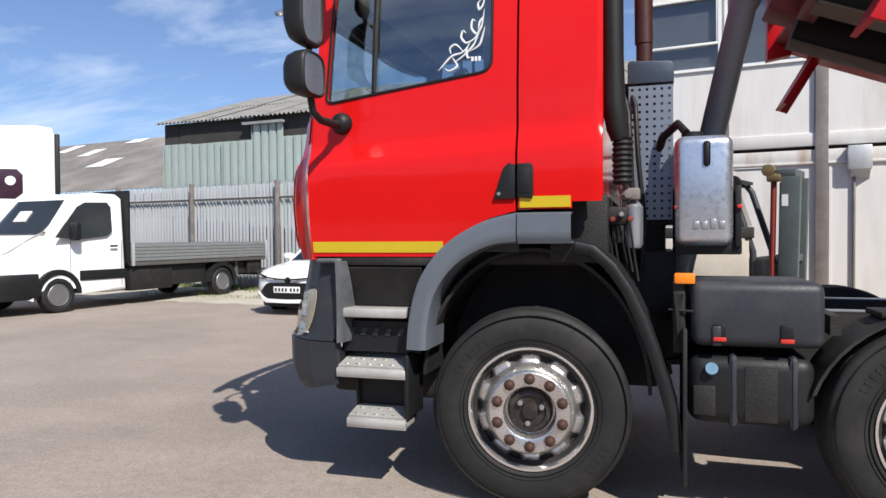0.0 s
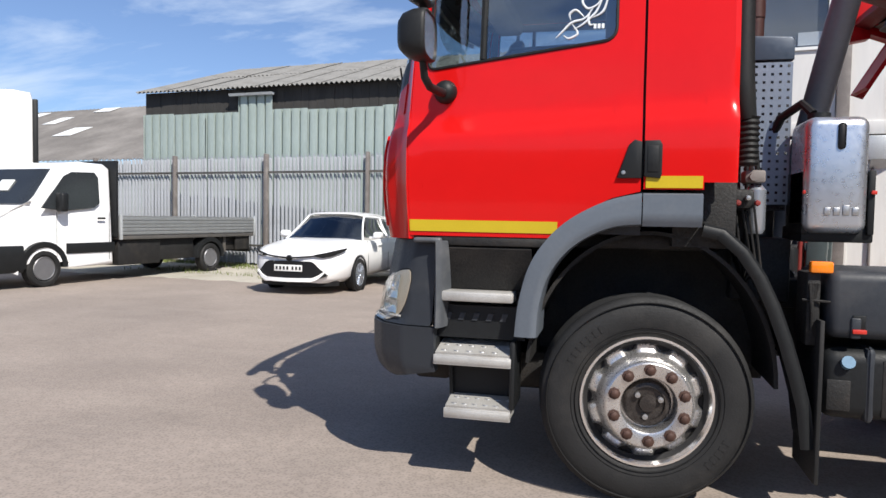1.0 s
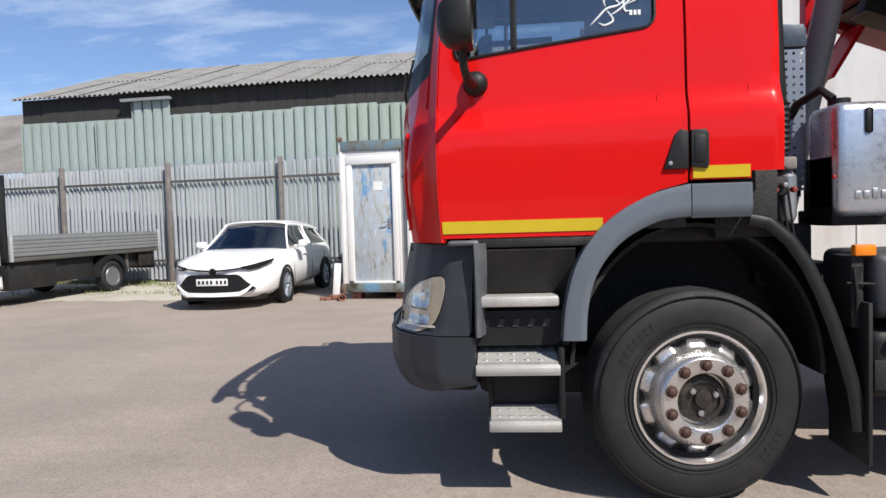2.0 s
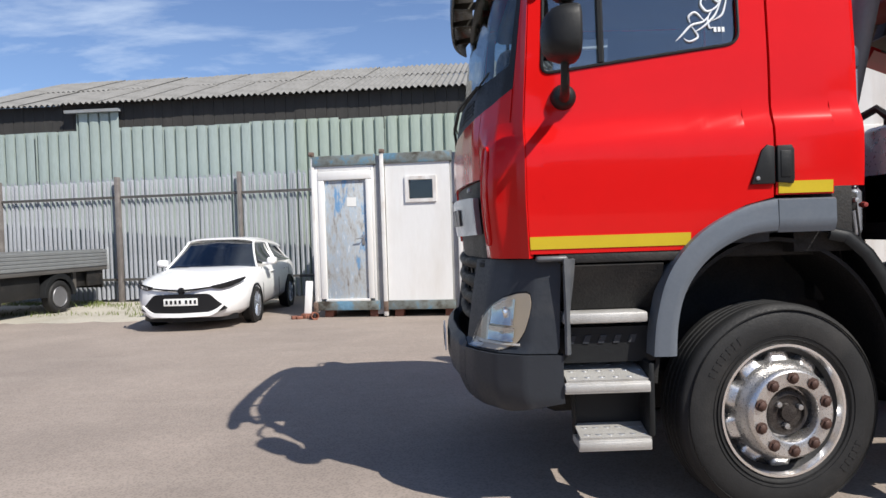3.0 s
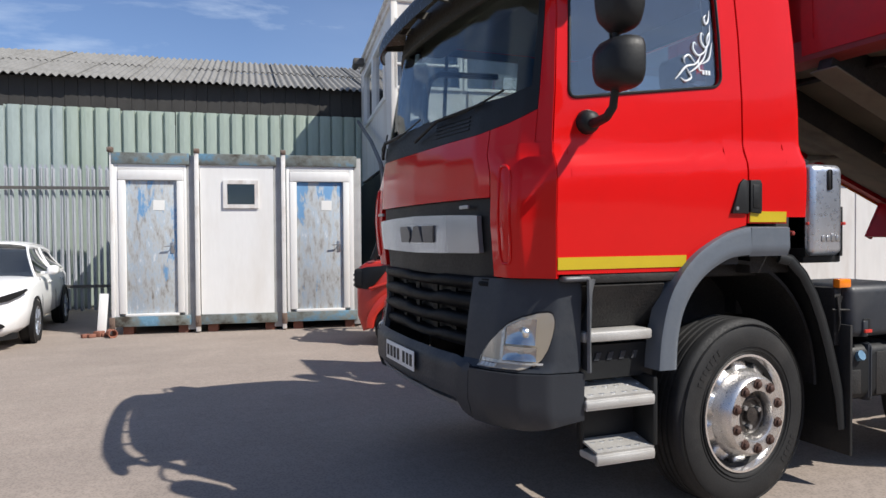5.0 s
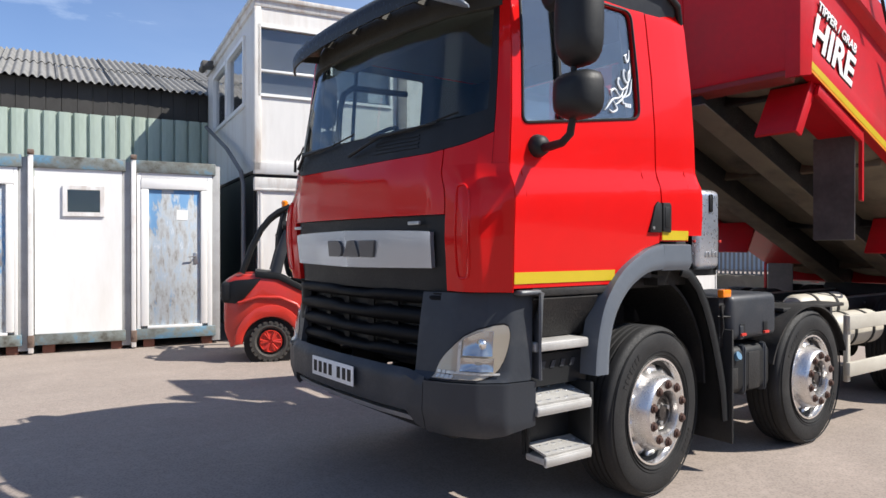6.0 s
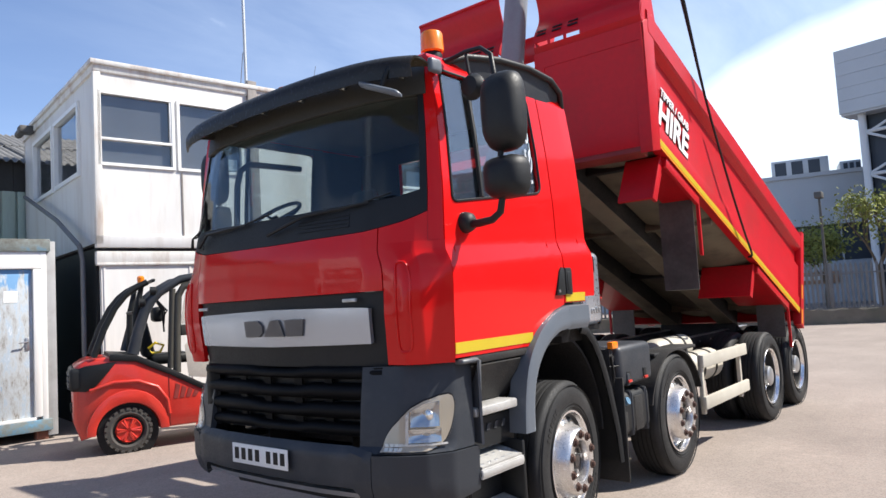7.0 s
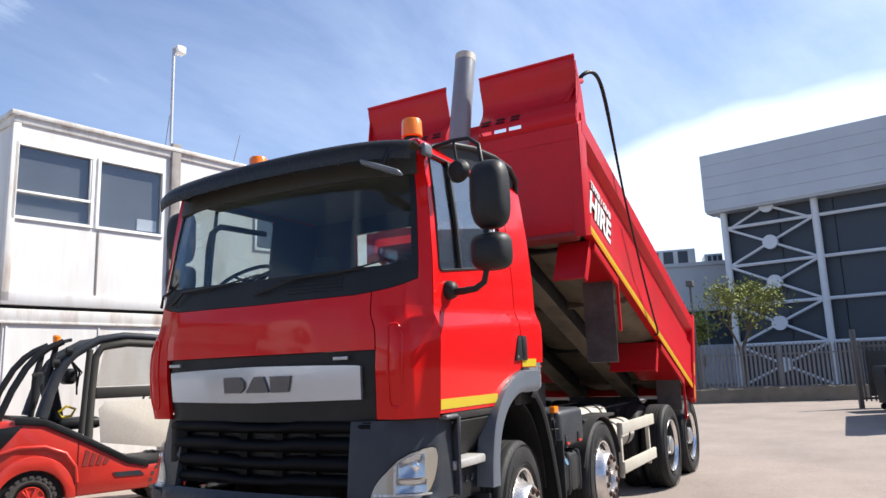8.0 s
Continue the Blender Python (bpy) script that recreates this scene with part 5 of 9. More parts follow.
# -- grille
bm = B()
patch(bm, -0.128, 0.128, 1.30, 1.722, 40, 4, 0.04, -0.022)
part("grille_surround", bm, BLACK, lorry, "black recessed grille surround")
bm = B()
patch(bm, -0.103, 0.103, lambda s: 1.435 - 0.012 * (1 - (abs(s) / 0.103)), lambda s: 1.632 + 0.02 * (1 - abs(s) / 0.103) ** 0.6, 40, 4, 0.03, 0.018)
band = part("badge_band", bm, SILVER, lorry, "wide silver grille band", 50)
# the maker's mark as plain dark shapes
bm = B()


def mark(pts):
    grid_pts = [skin(0.05 * (1 - 0) * (YC - y) / 0.42 * 1.0, z, 0.0235) for y, z in pts]
    vs = [bm.verts.new(p) for p in grid_pts]
    f = bm.faces.new(vs)
    r = bmesh.ops.extrude_face_region(bm, geom=[f])
    bmesh.ops.translate(bm, vec=(-0.008, 0, 0), verts=[v for v in r["geom"] if isinstance(v, bmesh.types.BMVert)])


MZ0, MZ1 = 1.488, 1.588
mark([(1.475, MZ0), (1.475, MZ1), (1.335, MZ1), (1.300, MZ1 - 0.03), (1.300, MZ0 + 0.03), (1.335, MZ0)])
mark([(1.290, MZ0), (1.215, MZ1), (1.140, MZ1), (1.105, MZ0)])
mark([(1.090, MZ0), (1.090, MZ1), (0.930, MZ1), (0.955, MZ0)])
part("maker_mark", bm, BADGE, band, "three plain dark grey marks")
for y in (1.98, 0.56):
    bm = B()
    xm = -1.402 if y < 1 else -1.452
    bx(bm, xm, xm + 0.017, y - 0.055, y + 0.055, 1.672, 1.692, 0.003)
    part("marker_bar", bm, STEEL, lorry, "small pale marker bar over the band")
# lower grille with three slanting bars
bm = B()
patch(bm, -0.112, 0.112, 0.90, 1.30, 40, 4, 0.03, -0.070)
part("grille_back", bm, INK, lorry, "dark mesh behind the lower grille")
for z0, hh, w in ((1.270, 0.060, 0.118), (1.160, 0.075, 0.110), (1.050, 0.075, 0.106), (0.945, 0.060, 0.104)):
    bm = B()

    def bar(a, b):
        s = -w + 2 * w * a
        dip = 0.018 * lerp(abs(s), [(0, 1), (0.02, 1), (0.035, 0)])
        return skin(s, z0 + hh * (b - 0.5) - dip * b, lerp(b, [(0, -0.045), (0.12, -0.012), (0.4, 0.006), (0.7, 0.002), (0.9, -0.016), (1, -0.05)]))
    grid(bm, bar, 44, 8, 0.012)
    part("grille_bar", bm, GRILLEBLACK, lorry, "black rounded grille bar", 40)
for sg in (1, -1):
    bm = B()
    patch(bm, sg * 0.090, sg * 0.118, 0.90, 1.30, 4, 6, 0.04, lambda s, z: 0.010 - 0.03 * lerp(abs(s), [(0.09, 1), (0.098, 0)]))
    part("grille_side", bm, GRILLEBLACK, lorry, "", 40)
for s0 in (-0.050, -0.018, 0.018, 0.050):
    bm = B()
    patch(bm, s0 - 0.004, s0 + 0.004, 0.92, 1.28, 1, 4, 0.012, -0.030)
    part("grille_upright", bm, GRILLEBLACK, lorry, "black upright behind the bars")

# -- headlamp corners and bumper
BUMN = [(0, -1.515, 1.0), (0.06, -1.50, 0.62), (0.10, -1.465, 0.38), (0.15, -1.40, 0.20), (0.20, -1.31, 0.09), (0.26, -1.18, 0.02), (0.34, -0.985, 0.0)]


def bskin(s, z, out=0.0):
    a = abs(s)
    S = [n[0] for n in BUMN]
    x, q = float(np.interp(a, S, [n[1] for n in BUMN])), float(np.interp(a, S, [n[2] for n in BUMN]))
    back = lerp(z, [(0.5, 0.10), (0.58, 0.03), (0.68, 0.0), (0.83, 0.0), (0.85, 0.0), (0.88, 0.04), (1.1, 0.07), (1.32, 0.11)]) * lerp(a, [(0, 1), (0.2, 1), (0.34, 0.25)])
    y = 0.02 + (YC - 0.02) * q + lerp(z, [(0.5, 0.05), (0.62, 0.01), (0.85, 0.0), (1.3, 0.02)]) - out * lerp(a, [(0.1, 0.2), (0.2, 1)])
    x += back - out * lerp(a, [(0, 1), (0.15, 0.9), (0.3, 0.1)])
    return (x, y if s >= 0 else 2 * YC - y, z)


def bpatch(bm, s0, s1, z0, z1, ns, nz, thick=0.03, out=0.0):
    lo, hi = fn(z0), fn(z1)

    def f(a, b):
        s = s0 + (s1 - s0) * a
        return bskin(s, lo(s) + (hi(s) - lo(s)) * b, out)
    grid(bm, f, ns, nz, -thick if s1 > s0 else thick)


for sg in (1, -1):
    bm = B()
    bpatch(bm, sg * 0.098, sg * 0.326, 0.852, lambda s: lerp(abs(s), [(0.098, 1.305), (0.26, 1.31), (0.326, 1.295)]), 26, 14, 0.04)
    cp = part("lamp_corner", bm, GREYTRIM, lorry, "dark grey headlamp corner", 35)
    bm = B()
    grid(bm, lambda a, b: (lerp(a, [(0, -0.985), (0.12, -0.968), (1, -0.950)]) + 0.02 * a * b, lerp(b, [(0, 0.10), (0.38, 0.15), (1.0, 0.03)]) * a - 0.004, 0.85 + 0.46 * b), 8, 10, 0.014)
    bx(bm, -1.11, -0.958, -0.004, 0.06, 1.298, 1.325, 0.012)
    if sg < 0:
        bmesh.ops.scale(bm, vec=(1, -1, 1), verts=bm.verts); bmesh.ops.translate(bm, vec=(0, 2 * YC, 0), verts=bm.verts)
    part("wind_vane", bm, VANEGREY, cp, "grey worn blade of the corner vane", 50)

    # headlamp: warm lining, chrome reflector behind a step, a lamp row and lens in one outline
    def lo_z(s):
        return lerp(abs(s), [(0.128, 0.862), (0.20, 0.864), (0.222, 0.880), (0.238, 0.918), (0.249, 0.968), (0.256, 1.03), (0.259, 1.08)])

    def hi_z(s):
        return lerp(abs(s), [(0.128, 0.880), (0.132, 0.935), (0.140, 0.985), (0.152, 1.035), (0.168, 1.082), (0.19, 1.118), (0.22, 1.140), (0.245, 1.146), (0.255, 1.136), (0.259, 1.10)])
    bm = B()
    bpatch(bm, sg * 0.128, sg * 0.259, lo_z, hi_z, 48, 8, 0.01, 0.004)
    hl = part("headlamp", bm, LAMPWARM, lorry, "clear headlamp with an aged pale lining")
    bm = B()
    bpatch(bm, sg * 0.126, sg * 0.261, lambda q: lo_z(min(max(abs(q), 0.128), 0.259)) - 0.010, lambda q: hi_z(min(max(abs(q), 0.128), 0.259)) + 0.010, 48, 8, 0.01, 0.0015)
    part("lamp_gasket", bm, INK, hl, "dark gasket round the lamp")
    for q0, q1, z0, z1, dz in ((0.168, 0.222, 0.985, 1.115, 0.0), (0.165, 0.226, 0.905, 0.975, 0.0)):
        bm = B()

        def bowl(a, b):
            q = q0 + (q1 - q0) * a
            z = z0 + (min(z1, hi_z(q) - 0.012) - z0) * b
            p = Vector(bskin(sg * q, z, 0.010 - 0.010 * math.sin(math.pi * b) * math.sin(math.pi * a)))
            return p + Vector((0.012 * math.sin(math.pi * a) * (b - 0.5), 0, 0))
        grid(bm, bowl, 14, 10, 0.004)
        part("reflector", bm, LAMPCHROME, hl, "silvery reflector bowl", 60)
    bm = B()
    c = Vector(bskin(sg * 0.196, 1.045, 0.010))
    lt(bm, [(0.028, 0.010), (0.028, 0.0), (0.020, -0.006), (0.0, -0.009)], (c.x + 0.004, c.y, c.z), "x", 20)
    part("projector", bm, CHROME, hl, "round projector lens")
    bm = B()
    bpatch(bm, sg * 0.146, sg * 0.240, 0.890, 0.900, 16, 1, 0.006, 0.013)
    bpatch(bm, sg * 0.160, sg * 0.165, 0.90, lambda q: hi_z(q) - 0.01, 2, 8, 0.006, 0.012)
    part("light_strip", bm, LAMPWHITE, hl, "pale strips along the foot of the lamp")
    bm = B()
    for k in range(4):
        for z in (0.869, 0.889):
            bpatch(bm, sg * (0.132 + 0.0062 * k), sg * (0.1368 + 0.0062 * k), z, z + 0.015, 1, 1, 0.006, 0.013)
    part("lamp_row", bm, WHITEPLASTIC, hl, "small white lamp squares in two rows")
    bm = B()
    bpatch(bm, sg * 0.128, sg * 0.259, lo_z, hi_z, 48, 8, 0.003, 0.020)
    ln = part("lens", bm, LENS, hl, "clear lens")
    ln.visible_shadow = False
    bm = B()
    bpatch(bm, sg * 0.12, sg * 0.338, lambda s: lerp(abs(s), [(0.12, 0.56), (0.22, 0.555), (0.338, 0.61)]), 0.845, 26, 10, 0.05, 0.012)
    part("bumper_end", bm, GREYTRIM, lorry, "scuffed dark grey bumper end", 35)
bm = B()
bpatch(bm, -0.119, 0.119, lambda s: lerp(abs(s), [(0, 0.665), (0.095, 0.665), (0.105, 0.60), (0.119, 0.57)]), lambda s: lerp(abs(s), [(0, 0.885), (0.09, 0.885), (0.119, 0.86)]), 50, 8, 0.05, 0.012)
part("bumper_middle", bm, GREYTRIM, lorry, "dark grey bumper middle", 35)
bm = B()
bpatch(bm, -0.098, 0.098, 0.605, 0.632, 40, 2, 0.06, -0.01)
part("bumper_step", bm, STEEL, lorry, "dull grey step bar below the bumper")
bm = B()
bx(bm, -1.22, -1.0, 0.45, 2.0, 0.47, 0.64, 0.03)
part("underrun_beam", bm, GRIME, lorry, "black underrun beam")
# front number plate, its characters as plain bars
bm = B()
bx(bm, -1.548, -1.540, 0.985, 1.535, 0.722, 0.842, 0.003)
plate = part("number_plate", bm, PLATEWHITE, lorry, "white front number plate")
for y in (1.485, 1.415, 1.345, 1.275, 1.165, 1.095, 1.03):
    bm = B()
    bx(bm, -1.551, -1.5475, y - 0.020, y + 0.020, 0.748, 0.818)
    part("plate_bar", bm, INK, plate, "plain dark bar")

# -- dark lower side with steps, arch trim and wheel housing
for sg in (1, -1):
    flip = (lambda bm: None) if sg > 0 else (lambda bm: (bmesh.ops.scale(bm, vec=(1, -1, 1), verts=bm.verts), bmesh.ops.translate(bm, vec=(0, 2 * YC, 0), verts=bm.verts)))
    bm = B()
    bx(bm, -1.0, -0.50, 0.16, 0.22, 0.80, 1.335)
    bx(bm, -1.0, -0.36, 0.03, 0.18, 1.285, 1.335, 0.01)
    grid(bm, lambda a, b: (-0.99 + 0.5 * a, 0.16 - 0.11 * b * (1 - 0.0 * a), 1.06 + 0.22 * b), 8, 4, 0.02)
    flip(bm)
    part("step_well", bm, GRIME, lorry, "black step well below the door")
    bm = B()
    bx(bm, -0.985, -0.575, 0.02, 0.20, 0.992, 1.045, 0.012)
    flip(bm)
    st = part("step", bm, STEPALU, lorry, "worn alloy upper step")
    for k in range(5):
        bm = B()
        pr(bm, [(-0.955 + k * 0.075, 0.885), (-0.925 + k * 0.075, 0.885), (-0.91 + k * 0.075, 0.925), (-0.94 + k * 0.075, 0.925)], "y", 0.094, 0.101)
        flip(bm)
        part("slot", bm, GREYTRIM, st, "slanted grey slot under the step")
    bm = B()
    bx(bm, -0.995, -0.52, 0.10, 0.14, 0.79, 0.965)
    flip(bm)
    part("step_riser", bm, BLACK, lorry)
    for z0, z1, x0, dp in ((0.645, 0.755, -0.99, 0.25), (0.365, 0.445, -0.93, 0.16)):
        bm = B()
        bx(bm, x0, -0.575, -0.005, dp, z0 + 0.02, z0 + 0.06, 0.010)
        bx(bm, x0, -0.575, 0.0, 0.02, z0 + 0.012, z0 + 0.066, 0.006)
        grid(bm, lambda a, b: (x0 + 0.01 + (-0.585 - x0) * a, 0.01 + (dp - 0.01) * b, z0 + 0.066 + (z1 - z0 - 0.04) * b * 0.8), 2, 2, 0.012)
        flip(bm)
        st = part("step", bm, STEPALU, lorry, "worn alloy step with punched tread")
        for i in range(6):
            for j in range(3 if dp > 0.2 else 2):
                bm = B()
                px, py = x0 + 0.05 + i * (-0.65 - x0) / 5, 0.05 + j * 0.07
                pz = z0 + 0.067 + (z1 - z0 - 0.04) * 0.8 * (py - 0.01) / (dp - 0.01)
                lt(bm, [(0.024, pz - 0.001), (0.020, pz + 0.010), (0.012, pz + 0.010), (0.009, pz - 0.002)], (px, py, 0), "z", 10)
                flip(bm)
                part("tread_ring", bm, STEEL, st)
    bm = B()
    bx(bm, -0.585, -0.555, 0.0, 0.26, 0.44, 0.80, 0.012)
    bx(bm, -1.005, -0.985, 0.04, 0.26, 0.64, 0.80, 0.01)
    tb(bm, [(-0.930, 0.15, 0.70), (-0.922, 0.15, 0.55), (-0.915, 0.15, 0.40)], 0.012, 8)
    bx(bm, -0.92, -0.58, 0.17, 0.20, 0.40, 0.66)
    flip(bm)
    part("step_bracket", bm, BLACK, lorry, "black step bracket")
    # arch trim: a band that follows the arch, turned in over the wheel
    bm = B()
    outer = [(-0.565, 0.83), (-0.548, 1.0), (-0.50, 1.185), (-0.42, 1.32), (-0.30, 1.435), (-0.12, 1.53), (0.045, 1.57)]
    inner = [(-0.445, 0.83), (-0.435, 0.98), (-0.40, 1.12), (-0.33, 1.235), (-0.23, 1.325), (-0.09, 1.39), (0.045, 1.405)]

    def arch(a, b):
        o, n_ = spline(outer, a), spline(inner, a)
        y = lerp(b, [(0, 0.10), (0.05, 0.02), (0.15, -0.02), (0.6, -0.028), (0.72, -0.015), (0.8, 0.02), (1.0, 0.30)])
        q = lerp(b, [(0, 0.0), (0.15, 0.03), (0.72, 0.95), (0.8, 1.0), (1.0, 1.0)])
        return (o[0] + (n_[0] - o[0]) * q, y, o[1] + (n_[1] - o[1]) * q)
    grid(bm, arch, 36, 14, 0.012)
    flip(bm)
    part("arch_trim", bm, ARCHTRIM, lorry, "grey plastic wheel-arch trim", 45)
    bm = B()
    grid(bm, lambda a, b: (0.051 + 0.275 * a, lerp(b, [(0, 0.10), (0.08, 0.0), (0.15, -0.018), (0.6, -0.022), (0.75, 0.0), (1.0, 0.2)]), 1.57 - 0.165 * lerp(b, [(0, 0), (0.15, 0.04), (0.75, 1.0), (1, 1.0)])), 8, 12, 0.012)
    flip(bm)
    part("arch_trim", bm, ARCHTRIM, lorry, "rear piece of the arch trim", 45)
    # inner wheel housing
    bm = B()
    grid(bm, lambda a, b: (0.1 + 0.60 * math.cos(math.pi * (0.98 - 0.98 * a)), 0.14 + 0.60 * b, 0.62 + 0.74 * math.sin(math.pi * (0.98 - 0.98 * a))), 30, 2, 0.02)
    bx(bm, -0.55, 0.75, 0.70, 0.74, 0.55, 1.40)
    flip(bm)
    part("wheel_housing", bm, GRIME, lorry, "grimy black wheel housing")
    # rear mudguard strip and flap
    bm = B()
    mg = [(0.34, 1.40), (0.43, 1.38), (0.53, 1.29), (0.61, 1.17), (0.675, 1.03), (0.73, 0.88), (0.785, 0.70), (0.825, 0.55), (0.85, 0.36)]

    def guard(a, b):
        k = a * (len(mg) - 1)
        i = min(int(k), len(mg) - 2)
        t = k - i
        return (mg[i][0] + (mg[i + 1][0] - mg[i][0]) * t + 0.05 * (1 - abs(2 * b - 1)) * 0, 0.06 + 0.34 * b, mg[i][1] + (mg[i + 1][1] - mg[i][1]) * t)
    grid(bm, guard, 24, 3, 0.025)

    def lip(a, b):
        k = a * (len(mg) - 1)
        i = min(int(k), len(mg) - 2)
        t = k - i
        d = Vector((mg[i + 1][1] - mg[i][1], 0, -(mg[i + 1][0] - mg[i][0]))).normalized() * -1
        q = Vector((mg[i][0] + (mg[i + 1][0] - mg[i][0]) * t, 0.052, mg[i][1] + (mg[i + 1][1] - mg[i][1]) * t))
        return q + d * (0.022 - 0.062 * b) + Vector((0, 0.012 * (2 * b - 1) ** 2, 0))
    grid(bm, lip, 40, 4, 0.02)
    flip(bm)
    part("mudguard", bm, BLACK, lorry, "dark plastic mudguard behind the wheel", 50)
bm = B()
bx(bm, -1.25, 0.45, 0.25, 2.22, 1.28, 1.36, 0.02)
part("cab_floor", bm, GRIME, lorry, "black cab floor pan")

# -- cab interior
bm = B()
grid(bm, lambda a, b: (lerp(b, [(0, -1.18), (0.5, -1.02), (1, -0.86)]), 0.22 + 2.03 * a, lerp(b, [(0, 2.10), (0.5, 2.13), (0.8, 2.06), (1, 1.80)]) + 0.07 * math.exp(-((a - 0.77) / 0.16) ** 2) * b), 20, 8, 0.03)
part("dashboard", bm, SEAT, lorry, "dark grey dashboard")
for y in (0.55, 1.85):
    bm = B()
    bx(bm, -0.62, -0.10, y - 0.24, y + 0.24, 1.62, 1.80, 0.06)
    bx(bm, -0.18, -0.02, y - 0.23, y + 0.23, 1.78, 2.42, 0.06, Matrix.Translation((-0.1, 0, 1.8)) @ pose(0, 0, 0, 0, 8, 0) @ Matrix.Translation((0.1, 0, -1.8)))
    bx(bm, -0.02, 0.08, y - 0.14, y + 0.14, 2.42, 2.62, 0.05)
    bx(bm, -0.55, -0.1, y - 0.18, y + 0.18, 1.36, 1.62)
    part("seat", bm, SEAT, lorry, "dark cab seat")
bm = B()
c, nrm = Vector((-0.90, 1.88, 2.34)), Vector((-0.62, 0, 0.78)).normalized()
e1, e2 = Vector((0, 1, 0)), Vector((0.83, 0, 0.55))
tb(bm, [c + 0.215 * (math.cos(t) * e1 + math.sin(t) * e2) for t in [2 * math.pi * k / 32 for k in range(32)]], 0.016, 8, True)
for t in (0.4, 2.74, 4.71):
    tb(bm, [c - nrm * 0.03, c + 0.21 * (math.cos(t) * e1 + math.sin(t) * e2)], 0.012, 6)
tb(bm, [c, c - nrm * 0.35], 0.03, 8)
part("steering_wheel", bm, BLACK, lorry, "black steering wheel")
bm = B()
tb(bm, [(-1.07, 2.12, 2.12), (-1.03, 2.14, 2.60), (-1.0, 2.14, 2.72), (-0.92, 2.14, 2.785), (-0.42, 2.14, 2.80)], 0.024, 8)
part("grab_rail", bm, BLACK, lorry, "black grab rail by the far door")
bm = B()
bx(bm, -1.02, 0.43, 0.2, 2.27, 3.03, 3.05)
bx(bm, -1.05, -0.85, 0.25, 2.22, 2.92, 3.03, 0.03)
part("headlining", bm, LINING, lorry, "dull grey headlining with a roof shelf")

for sg in (1, -1):
    bm = B()
    patch(bm, sg * 0.31, sg * 0.80, 1.36, lambda q: win_low(min(max(abs(q), 0.33), 0.74)) + 0.012, 24, 8, 0.01, -0.05)
    patch(bm, sg * 0.718, sg * 0.99, 1.64, 3.02, 8, 10, 0.01, -0.05)
    patch(bm, sg * 0.25, sg * 0.335, 1.99, 3.02, 4, 10, 0.01, -0.045)
    patch(bm, sg * 0.335, sg * 0.765, WT - 0.014, 3.03, 12, 1, 0.01, -0.045)
    part("inner_trim", bm, SEAT, lorry, "dark grey inner trim panel")
bm = B()
for a, b, z0, z1 in ((0.18, wy0, 1.66, 3.03), (wy1, 2.29, 1.66, 3.03), (wy0, wy1, 1.66, wz0), (wy0, wy1, wz1, 3.03)):
    bx(bm, 0.425, 0.435, a, b, z0, z1)
part("rear_trim", bm, SEAT, lorry, "dark grey rear trim panel")

# -- mirrors
for sg in (1, -1):
    flip = (lambda bm: None) if sg > 0 else (lambda bm: (bmesh.ops.scale(bm, vec=(1, -1, 1), verts=bm.verts), bmesh.ops.translate(bm, vec=(0.07, 2 * YC - 0.19, 0.10), verts=bm.verts)))
    bm = B()
    tb(bm, [(-0.95, 0.04, 2.075), (-0.965, -0.06, 2.07), (-0.985, -0.17, 2.075), (-0.995, -0.235, 2.11), (-1.0, -0.26, 2.2), (-1.0, -0.265, 2.5), (-1.0, -0.26, 2.82), (-1.0, -0.24, 2.98), (-0.98, -0.16, 3.045), (-0.96, -0.04, 3.06), (-0.94, 0.12, 3.05)], [0.026, 0.024, 0.021, 0.02, 0.018, 0.016, 0.015, 0.014, 0.013, 0.013, 0.013], 10)
    lt(bm, [(0.02, -0.05), (0.05, -0.035), (0.062, 0.0), (0.06, 0.06)], (-0.955, 0.03, 2.085), "y", 16)
    flip(bm)
    arm = part("mirror_arm", bm, BLACK, lorry, "black mirror arm", 60)
    for z0, z1, y0, y1, x0, x1 in ((2.43, 2.87, -0.425, -0.175, -1.10, -0.955), (2.175, 2.41, -0.42, -0.165, -1.105, -0.95)):
        def shell(t, w, back):
            """Rounded housing, its back swelling forward and its open side flat."""
            loop = []
            for k in range(28):
                a = 2 * math.pi * k / 28
                ca, sa = math.cos(a), math.sin(a)
                loop.append((x1 - (x1 - x0) * t, (y0 + y1) / 2 + (y1 - y0) / 2 * w * math.copysign(abs(ca) ** 0.6, ca), (z0 + z1) / 2 + (z1 - z0) / 2 * w * math.copysign(abs(sa) ** 0.55, sa)))
            return loop
        bm = B()
        loft(bm, [shell(t, w, 0) for t, w in ((0.10, 0.86), (0.0, 0.90), (0.02, 0.97), (0.12, 1.0), (0.45, 0.97), (0.75, 0.85), (0.92, 0.62), (1.0, 0.3))])
        flip(bm)
        part("mirror", bm, BLACK, arm, "black mirror housing", 60)
        bm = B()
        loft(bm, [shell(0.07, 0.87, 0), shell(0.05, 0.86, 0)])
        flip(bm)
        part("mirror_glass", bm, CHROME, arm, "mirror glass facing back")
bm = B()
tb(bm, [(-1.34, 0.20, 2.96), (-1.37, 0.21, 2.90), (-1.38, 0.24, 2.83)], 0.014, 8)
fm = part("front_mirror_arm", bm, BLACK, lorry)
bm = B()
